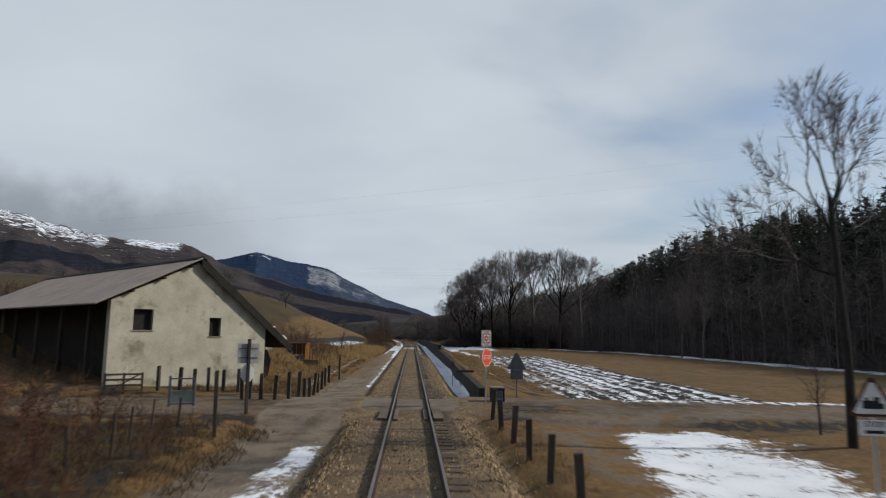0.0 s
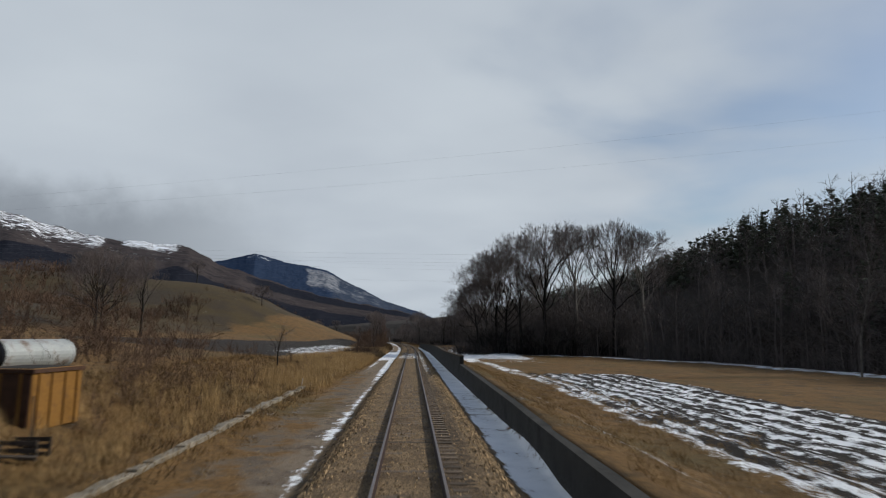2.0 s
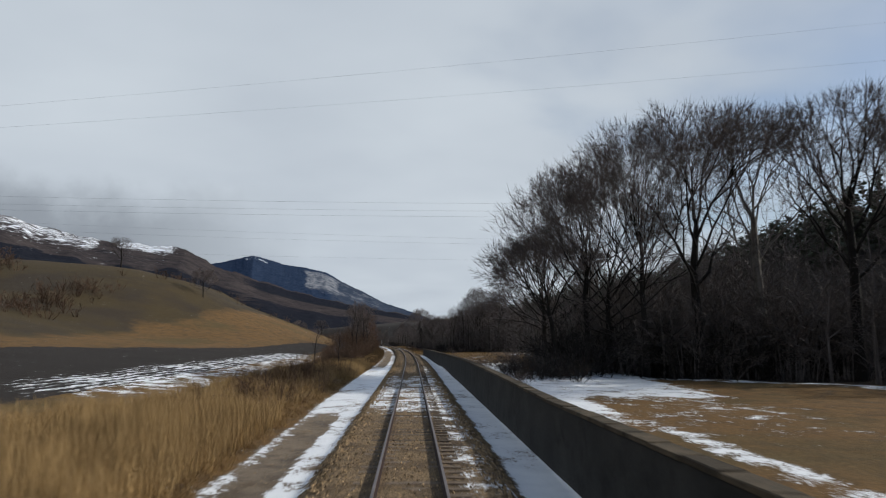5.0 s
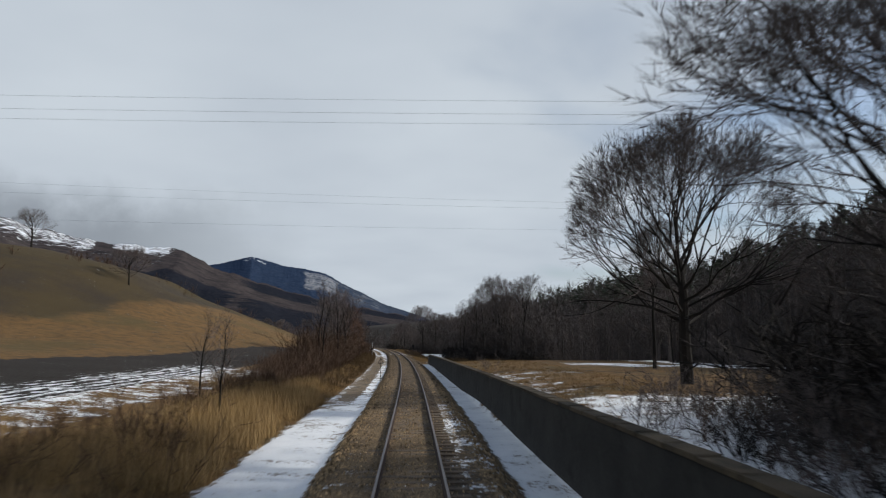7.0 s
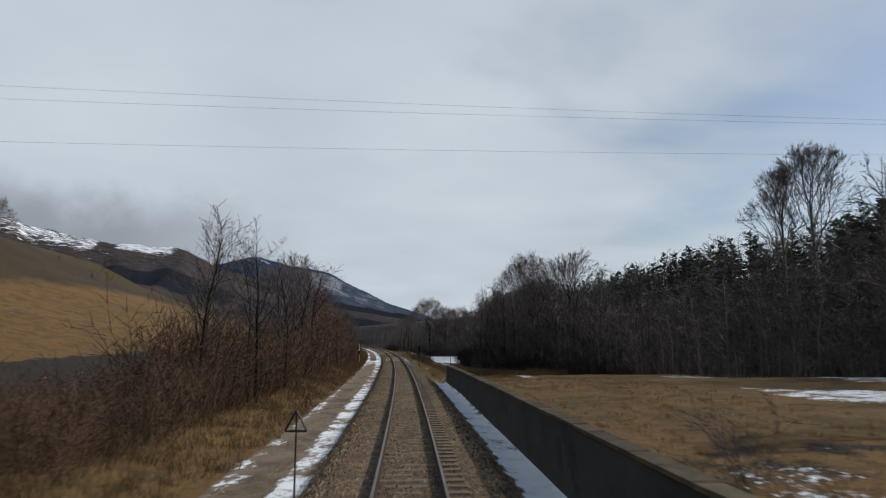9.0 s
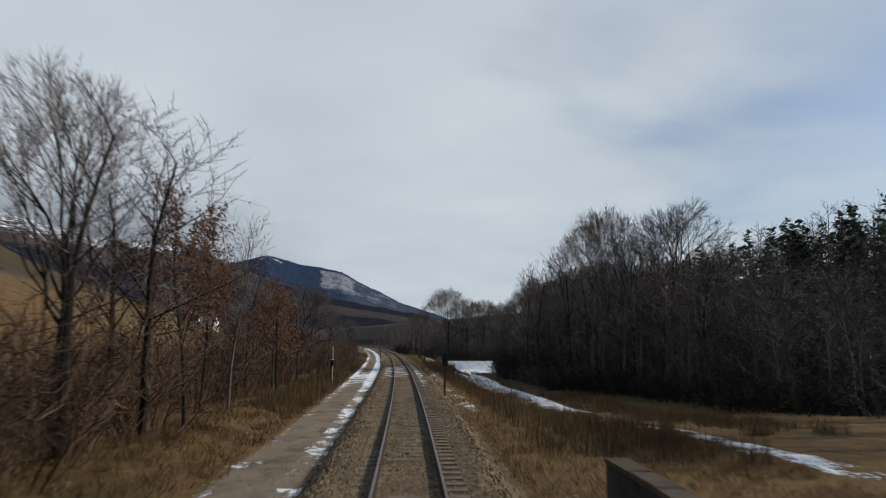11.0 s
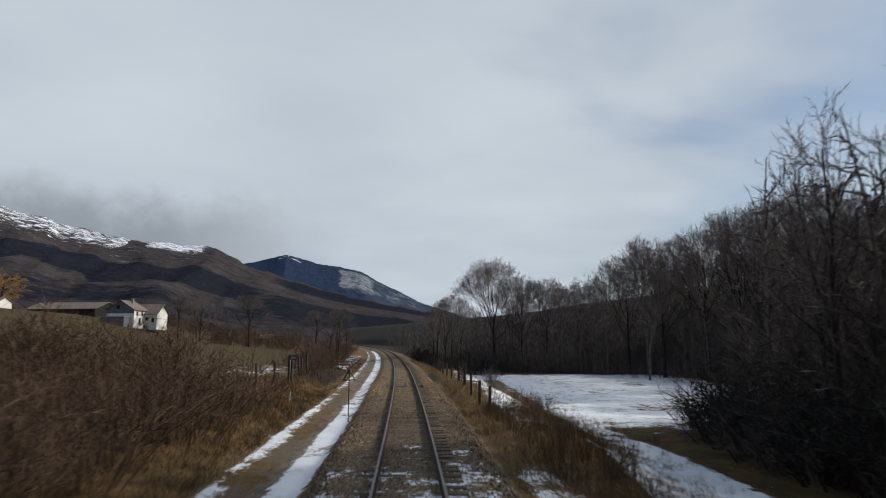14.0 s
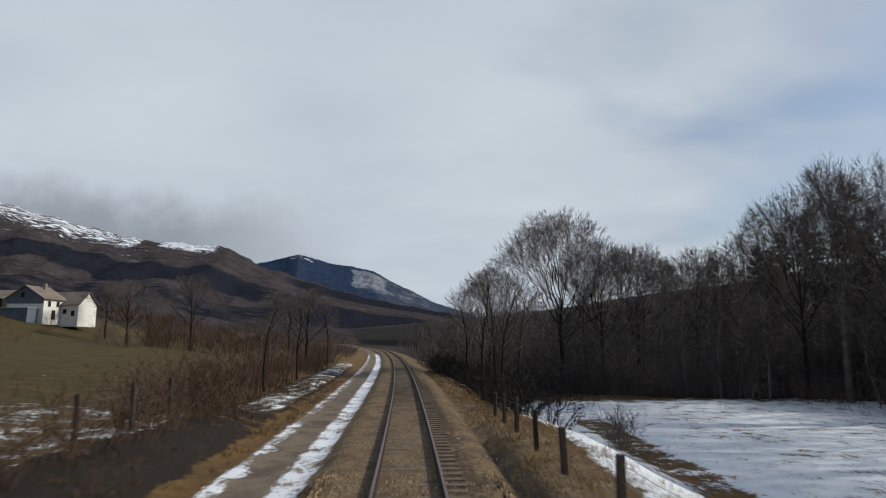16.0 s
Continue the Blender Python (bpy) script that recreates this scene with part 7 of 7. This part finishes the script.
    light = [arrays_of(bush_mesh("scrub", 130 + k, 7, 2.4, 2.6, M_BRUSH, 4, 2, 1.0, 3.2)) for k in range(5)]
    spots = []
    # hedges, thickets and bushes over the rough pasture
    for s0, x0, s1, x1, wide, n, lo, hi in ((120, -62, 250, -70, 3, 170, 0.7, 1.5), (90, -80, 270, -96, 5, 220, 0.9, 1.9), (100, -120, 300, -128, 10, 260, 1.0, 2.2), (60, -60, 130, -58, 6, 120, 0.6, 1.4),
                                            (240, -66, 300, -62, 2, 26, 0.5, 1.0), (480, -110, 580, -40, 12, 220, 1.0, 2.2), (440, -26, 520, -44, 6, 90, 0.7, 1.5)):
        for _ in range(n):
            k = r.random()
            spots.append((s0 + (s1 - s0) * k, x0 + (x1 - x0) * k + r.gauss(0, wide), -0.1, r.uniform(lo, hi), r.uniform(0, 6.28), 0.0))
    scatter("hillside_scrub", light, spots, M_BRUSH, "hedges and thickets of bare brown scrub on the slope", "scrub")
    scatter("lineside_brush", src, places, M_BRUSH, "tangled bare brown brush along the railway", "brush")


build_brush()

SHRUB = [bush_mesh("shrub", 120 + k, 10, 2.0, 1.6, M_TWIG, 6, 5) for k in range(3)]
for n, (s, x, size) in enumerate(((145.5, 6.2, 0.75), (147.0, 6.9, 0.85), (149.5, 5.8, 0.8), (158.5, 5.6, 0.9), (161, 6.2, 0.8), (164, 5.7, 0.7), (168, 6.4, 0.8), (163, 8.2, 0.9), (166.5, 9.4, 1.0), (170.5, 7.8, 0.9), (172, 10.2, 1.1), (176, 9.0, 1.0), (178, 11.5, 1.1), (169, 11.8, 1.1), (206.8, 7.2, 0.95), (173.5, 5.6, 0.6), (375.7, 10.6, 1.15), (352.6, 10.8, 0.5), (345, 9.5, 0.7), (341, 9.0, 0.8), (375.2, 10.0, 1.0), (376.3, 11.1, 1.1), (375.9, 10.3, 0.9))):
    ob = new("shrub", SHRUB[n % 3])
    ob.matrix_world = at(s, x, 0.05, 77 * n) @ Matrix.Diagonal((size, size, size, 1))
    tagged(ob, "small leafless shrub of thin dark twigs", "shrub", "shrubs beside the line")


def build_willow():
    b = Branches(200)
    b.limb(Vector((0, 0, -0.2)), Vector((0, 0, 1)), 7, 0.3, 0, dict(BROAD, segs=[4, 4, 3], sides=[5, 3, 3], count=[14, 9, 9], ratio=[0.6, 0.55, 0.6], spread=[50, 40, 40], lift=[0.04, 0.0, -0.12], wobble=[0.06, 0.14, 0.16], thin=[0.5, 0.5], twig=0.03, wood=1))
    wood, tw = b.meshes("willow", M_BARK, M_WILLOW)
    t = thing("willow_tree", at(472, -96, 0.1) @ Matrix.Diagonal((1.45, 1.45, 1.1, 1)), "golden-twigged willow beside the hillside farm", "tree")
    part("trunk", wood, None, t)
    part("crown", tw, None, t, "crown of golden-yellow twigs")


build_willow()


# ================= dry grass =================
def blades(seed, n, tall, spread, lean, width=0.007):
    """A tuft of thin pointed blades."""
    r = random.Random(seed)
    v, f = [], []
    for _ in range(n):
        a, k = r.uniform(0, 6.28), math.sqrt(r.random()) * spread
        p = Vector((k * math.cos(a), k * math.sin(a), 0))
        d = Vector((r.gauss(0, lean), r.gauss(0, lean), 1)).normalized()
        side = Vector((r.gauss(0, 1), r.gauss(0, 1), 0)).normalized() * width
        b = len(v)
        v += [p - side, p + side, p + d * tall * r.uniform(0.5, 1.1)]
        f += [(b, b + 1, b + 2)]
    return np.array(v, dtype=np.float32), np.array(f, dtype=np.int32)


def build_grass():
    r = random.Random(14)
    short = [blades(300 + k, 17, 0.32, 0.26, 0.7, 0.009) for k in range(6)]
    tall = [blades(320 + k, 34, 1.05, 0.38, 0.2, 0.008) for k in range(6)]

    def sow(areas):
        out = []
        for s0, s1, x0, x1, n, lo, hi in areas:
            for _ in range(n):
                s, x = r.uniform(s0, s1), r.uniform(x0, x1)
                if 24.5 < s < 34 and abs(x) < 30:
                    continue
                out.append((s, x, -0.02, r.uniform(lo, hi), r.uniform(0, 6.28), 0.0))
        return out
    scatter("meadow_grass", short, sow((
        (36, 120, -13, -6.0, 2500, 0.7, 1.5), (36, 110, -5.9, -5.2, 300, 0.4, 0.8), (40, 110, 4.6, 12.5, 2600, 0.5, 1.0), (110, 180, -6.4, -5.2, 700, 0.7, 1.2),
        (180, 200, -8, -5.1, 400, 0.8, 1.5), (176, 250, 4.3, 16, 2600, 0.5, 1.0), (250, 345, 2.7, 11, 4200, 0.7, 1.5), (340, 420, 2.7, 5.5, 1300, 0.6, 1.2), (322, 352, -9.5, -5.2, 420, 0.7, 1.3), (8, 24, 2.6, 4.2, 260, 0.4, 0.9))),
        M_DRYGRASS, "tufts of matted dry winter grass", "grass")
    scatter("verge_grass", short, sow(((8, 24, -13, -5.0, 900, 0.7, 1.5), (36, 120, -13, -6.0, 1700, 0.7, 1.5), (198, 250, -13.5, -5.0, 1900, 0.8, 1.6), (248, 292, -13, -5.1, 1500, 0.8, 1.7), (292, 345, -8.5, -5.1, 1100, 0.8, 1.6), (330, 352, -12, -5.1, 700, 0.6, 1.2), (352, 369, -12, -5.1, 300, 0.5, 1.0), (369, 400, -12, -5.1, 1000, 0.6, 1.2))),
        M_DULLGRASS, "dull brown trampled grass on the verge", "grass")
    scatter("tall_dry_grass", tall, sow((
        (112, 136, -13.5, -5.6, 1500, 0.7, 1.15), (136, 172, -13, -6.2, 700, 0.6, 1.0), (166, 190, -10, -5.3, 900, 0.6, 1.1), (190, 200, -14, -6, 160, 0.5, 0.9), (206, 232, -7.6, -5.8, 46, 0.4, 0.7), (66, 112, -10, -7, 240, 0.5, 0.9), (46, 70, -13, -7.2, 420, 0.35, 0.7), (84, 118, -9.5, -5.9, 560, 0.5, 1.0), (338, 352, 7.0, 14, 40, 0.3, 0.6))),
        M_REED, "tall golden dry grass and reeds beside the line", "tall grass")
    scatter("rank_grass", tall, sow((
        (268, 300, -7.6, -5.2, 420, 0.5, 0.9), (198, 262, -9, -5.6, 420, 0.3, 0.62), (255, 335, 4.0, 7.4, 800, 0.5, 0.95), (255, 300, 7.4, 11, 520, 0.5, 0.95), (262, 300, 13.5, 18.5, 420, 0.6, 1.0), (305, 345, -9, -5.2, 200, 0.4, 0.7), (300, 346, 7.5, 13.5, 150, 0.3, 0.6))),
        M_DULLGRASS, "rank brown grass on the railway bank", "tall grass")


build_grass()

# ================= overhead wires =================
def build_wires():
    def span(points, sag):
        p, q = Vector(points[0]), Vector(points[1])
        n = 24
        v = []
        pts = [p.lerp(q, k / n) - Vector((0, 0, sag * 4 * (k / n) * (1 - k / n))) for k in range(n + 1)]
        return mesh_of("wire", *line_of(pts, 0.010), M_WIRE)
    for label, rows in (
        ("three thin power lines crossing high over the railway", ((211, -150, 197, 150, 26.6), (211, -150, 197, 150, 25.4), (211, -150, 197, 150, 24.5))),
        ("three thin power lines crossing high over the railway", ((252, -150, 258, 150, 29.5), (254, -150, 253, 150, 27.9), (259, -150, 248, 150, 24.0)))):
        t = thing("power_line", Matrix.Identity(4), label, "power line")
        for s0, x0, s1, x1, z in rows:
            a, b = spot(s0, x0, z + (0.8 if s0 > 250 else 0)), spot(s1, x1, z - (0.6 if s0 > 250 else 0))
            part("wire", span((a, b), 2.6), None, t)
    t = thing("power_line", Matrix.Identity(4), "two high power lines crossing the valley", "power line")
    for a, b in (((221, -140, 33.5), (221, 150, 66)), ((226, -140, 38), (216, 150, 73))):
        part("wire", span((spot(*a), spot(*b)), 1.5), None, t)


build_wires()

# ================= level crossing, sleepers, ballast, coping =================
def road_patch(x0, x1, s0, s1, z):
    """A strip of trodden road surface with ragged ends that sink into the ballast."""
    bm = bmesh.new()
    n, m = 30, max(5, int((x1 - x0) / 0.16))
    grid = []
    for i in range(n + 1):
        row = []
        for j in range(m + 1):
            s, x = s0 + (s1 - s0) * i / n, x0 + (x1 - x0) * j / m
            ragged = 0.5 * float(bumps(s * 0 + s0, x, 1.3, 31)) + 0.3 * float(bumps(s, x, 2.6, 32))
            end = float(smooth(0.0, 1.0, min(s - s0, s1 - s) - 0.45 + ragged))
            row.append(bm.verts.new((x, s, -0.06 + (z + 0.06) * end + 0.012 * float(bumps(s, x, 3.0, 33)))))
        grid.append(row)
    for i in range(n):
        for j in range(m):
            bm.faces.new((grid[i][j], grid[i][j + 1], grid[i + 1][j + 1], grid[i + 1][j]))
    return bm


def build_crossing():
    t = thing("level_crossing", Matrix.Identity(4), "dusty road surface and worn guard timbers across the rails", "level crossing", kind="structure")
    for x0, x1 in ((-1.24, -0.86), (-0.66, -0.50), (0.50, 0.66), (0.86, 1.24)):
        for s0 in (24.3, 25.8):
            part("guard_timber", box(x0, x1, s0, s0 + 1.48, -0.1, 0.10 if abs(x0 + x1) > 1.5 else 0.06, 0.012), M_SLEEPER, t, "worn timber beside the rail")
    for x0, x1, z in ((-2.5, -0.86, 0.085), (-0.645, 0.645, 0.055), (0.86, 2.5, 0.085)):
        part("road_surface", road_patch(x0, x1, 26.9, 33.1, z), M_ROAD, t, "dusty road surface beside the rails")


def build_farm_crossing():
    t = thing("farm_crossing", Matrix.Translation(spot(347.3, 0, 0)) @ Matrix.Rotation(radians(turn_at(347.3)), 4, "Z"), "farm crossing of old sleepers laid beside the rails", "level crossing", kind="structure")
    r = random.Random(31)
    for x0, x1 in ((-1.30, -1.08), (-1.06, -0.86), (-0.62, -0.38), (-0.34, -0.10), (-0.06, 0.18), (0.38, 0.62), (0.86, 1.06), (1.08, 1.30)):
        part("plank", box(x0, x1, -1.25 + r.uniform(-0.08, 0.08), 1.25 + r.uniform(-0.08, 0.08), -0.1, 0.035 + r.uniform(0, 0.03), 0.015), M_SLEEPER, t)


build_crossing()
build_farm_crossing()


def build_sleepers():
    bm = box(-1.28, 1.28, -0.125, 0.125, -0.14, 0.0, 0.012)
    me = bpy.data.meshes.new("sleeper")
    bm.to_mesh(me)
    bm.free()
    me.materials.append(M_SLEEPER)
    r = random.Random(6)
    near = [s for s in np.arange(9.0, 352.0, 0.6)]
    keep = near[::1]
    singles = [s for s in keep if 9 < s < 64 or 128 < s < 172 or 288 < s < 350][:300]
    for s in singles:
        if 25.4 < s < 32.8:
            continue
        ob = part("sleeper", me, None, TRACK)
        ob.matrix_world = Matrix.Translation(spot(s, 0, r.uniform(-0.022, 0.004))) @ Matrix.Rotation(radians(turn_at(s) + r.gauss(0, 0.5)), 4, "Z")
    chosen = set(round(s, 2) for s in singles)
    v, f = [], []
    base = 0
    corners = np.array([(x, y, z) for z in (-0.14, 0.0) for x, y in ((-1.28, -0.125), (1.28, -0.125), (1.28, 0.125), (-1.28, 0.125))])
    quad = np.array([(0, 3, 2, 1), (4, 5, 6, 7), (0, 1, 5, 4), (1, 2, 6, 5), (2, 3, 7, 6), (3, 0, 4, 7)])
    for s in np.arange(9.0, 470.0, 0.6):
        if round(s, 2) in chosen:
            continue
        a = radians(turn_at(s))
        rot = np.array([[math.cos(a), -math.sin(a), 0], [math.sin(a), math.cos(a), 0], [0, 0, 1]])
        v.append(corners @ rot.T + np.array(spot(s, 0, -0.006)))
        f.append(quad + base)
        base += 8
    ob = part("sleepers", mesh_of("sleepers", np.concatenate(v), np.concatenate(f), M_SLEEPER), None, TRACK)
    ob["kind"] = "stuff"


build_sleepers()


def build_ballast():
    r = np.random.RandomState(12)
    octa = np.array([(1, 0, -0.35), (0, 1, -0.35), (-1, 0, -0.35), (0, -1, -0.35), (0, 0, 0.75)], dtype=np.float32)
    tri = np.array([(0, 1, 4), (1, 2, 4), (2, 3, 4), (3, 0, 4)])
    n, more = 46000, 26000
    s = 9 + 351 * r.rand(n + more)
    x = np.concatenate([r.uniform(-2.75, 2.75, n), r.choice([-1, 1], more) * r.normal(2.12, 0.26, more)])
    n += more
    ok = (np.abs(np.abs(x) - 0.752) > 0.10) & ~((s > 25) & (s < 33) & (np.abs(x) < 2.9))
    on_sleeper = (np.abs(((s - 9.0 + 0.3) % 0.6) - 0.3) < 0.13) & (np.abs(x) < 1.28)
    ok &= ~(on_sleeper & (r.rand(n) < 0.55))
    ok &= ~((x > 0.9) & (x < 1.75) & (r.rand(n) < 0.6))
    s, x = s[ok], x[ok]
    n = len(s)
    z = height(s, x) + 0.004
    size = 0.024 + 0.036 * r.rand(n) + 0.014 * (np.abs(x) > 1.7) * r.rand(n)
    cl = np.array([centre(v) for v in s])
    P = np.stack([cl[:, 0] + x * np.cos(cl[:, 2]), cl[:, 1] + x * np.sin(cl[:, 2]), z], -1)
    V = octa[None] * size[:, None, None] * r.uniform(0.6, 1.3, (n, 5, 3))
    a = r.uniform(0, 6.28, n)
    ca, sa = np.cos(a)[:, None], np.sin(a)[:, None]
    V = np.stack([V[..., 0] * ca - V[..., 1] * sa, V[..., 0] * sa + V[..., 1] * ca, V[..., 2]], -1) + P[:, None]
    old = (s > 200 + 20 * (r.rand(n) - 0.5)) & (s < 340 + 10 * (r.rand(n) - 0.5))
    for pick, material, label in ((~old, M_STONE, "loose brown and tan crushed ballast stones around the track"), (old, M_OLDSTONE, "weathered grey-brown ballast stones around the track")):
        k = int(pick.sum())
        F = tri[None] + (np.arange(k) * 5)[:, None, None]
        me = mesh_of("ballast_stones", V[pick].reshape(-1, 3), F.reshape(-1, 3), material)
        tagged(new("ballast_stones", me), label, "ballast", kind="stuff")


build_ballast()


def build_path_stones():
    r = np.random.RandomState(33)
    tetra = np.array([(1, 0, -0.3), (-0.5, 0.87, -0.3), (-0.5, -0.87, -0.3), (0, 0, 0.6)], dtype=np.float32)
    tri = np.array([(0, 1, 3), (1, 2, 3), (2, 0, 3)])
    n = 15000
    s = 9 + 345 * r.rand(n)
    x = -np.abs(r.normal(3.4, 0.95, n))
    ok = (x < -2.5) & (x > -6.0) & ~((s > 24) & (s < 34))
    s, x = s[ok], x[ok]
    n = len(s)
    cl = np.array([centre(v) for v in s])
    P = np.stack([cl[:, 0] + x * np.cos(cl[:, 2]), cl[:, 1] + x * np.sin(cl[:, 2]), height(s, x) + 0.006], -1)
    V = tetra[None] * (0.012 + 0.030 * r.rand(n) ** 2)[:, None, None] * r.uniform(0.6, 1.4, (n, 4, 3)) + P[:, None]
    me = mesh_of("path_stones", V.reshape(-1, 3), (tri[None] + (np.arange(n) * 4)[:, None, None]).reshape(-1, 3), M_STONE)
    tagged(new("path_stones", me), "small loose stones scattered over the gravel service path", "gravel", kind="stuff")


build_path_stones()


def build_coping():
    r = random.Random(17)
    for s in np.arange(97.25, WALL_TO - 1.3, 1.25):
        c = s + 0.62
        t, w = wall_top(c), float(wall_x(c))
        d = spot(c + 0.5, wall_x(c + 0.5), wall_top(c + 0.5)) - spot(c - 0.5, wall_x(c - 0.5), wall_top(c - 0.5))
        bm_key = r.randrange(4)
        ob = part("coping_stone", COPING[bm_key], None, WALL)
        ob.matrix_world = Matrix.Translation(spot(c, w + 0.215, t + 0.002 + r.uniform(0, 0.012))) @ Matrix.Rotation(math.atan2(-d.x, d.y), 4, "Z") @ Matrix.Rotation(math.atan2(d.z, math.hypot(d.x, d.y)), 4, "X")


COPING = []
for k in range(4):
    q = random.Random(400 + k)
    bm = box(-0.215, 0.215, -0.60, 0.60, 0.0, 0.10, 0.018)
    for vert in bm.verts:
        vert.co += Vector((q.uniform(-1, 1), q.uniform(-1, 1), q.uniform(-1, 1) if vert.co.z > 0.05 else 0)) * 0.012
    me = bpy.data.meshes.new("coping_stone")
    bm.to_mesh(me)
    bm.free()
    me.materials.append(M_COPING)
    COPING.append(me)
build_coping()
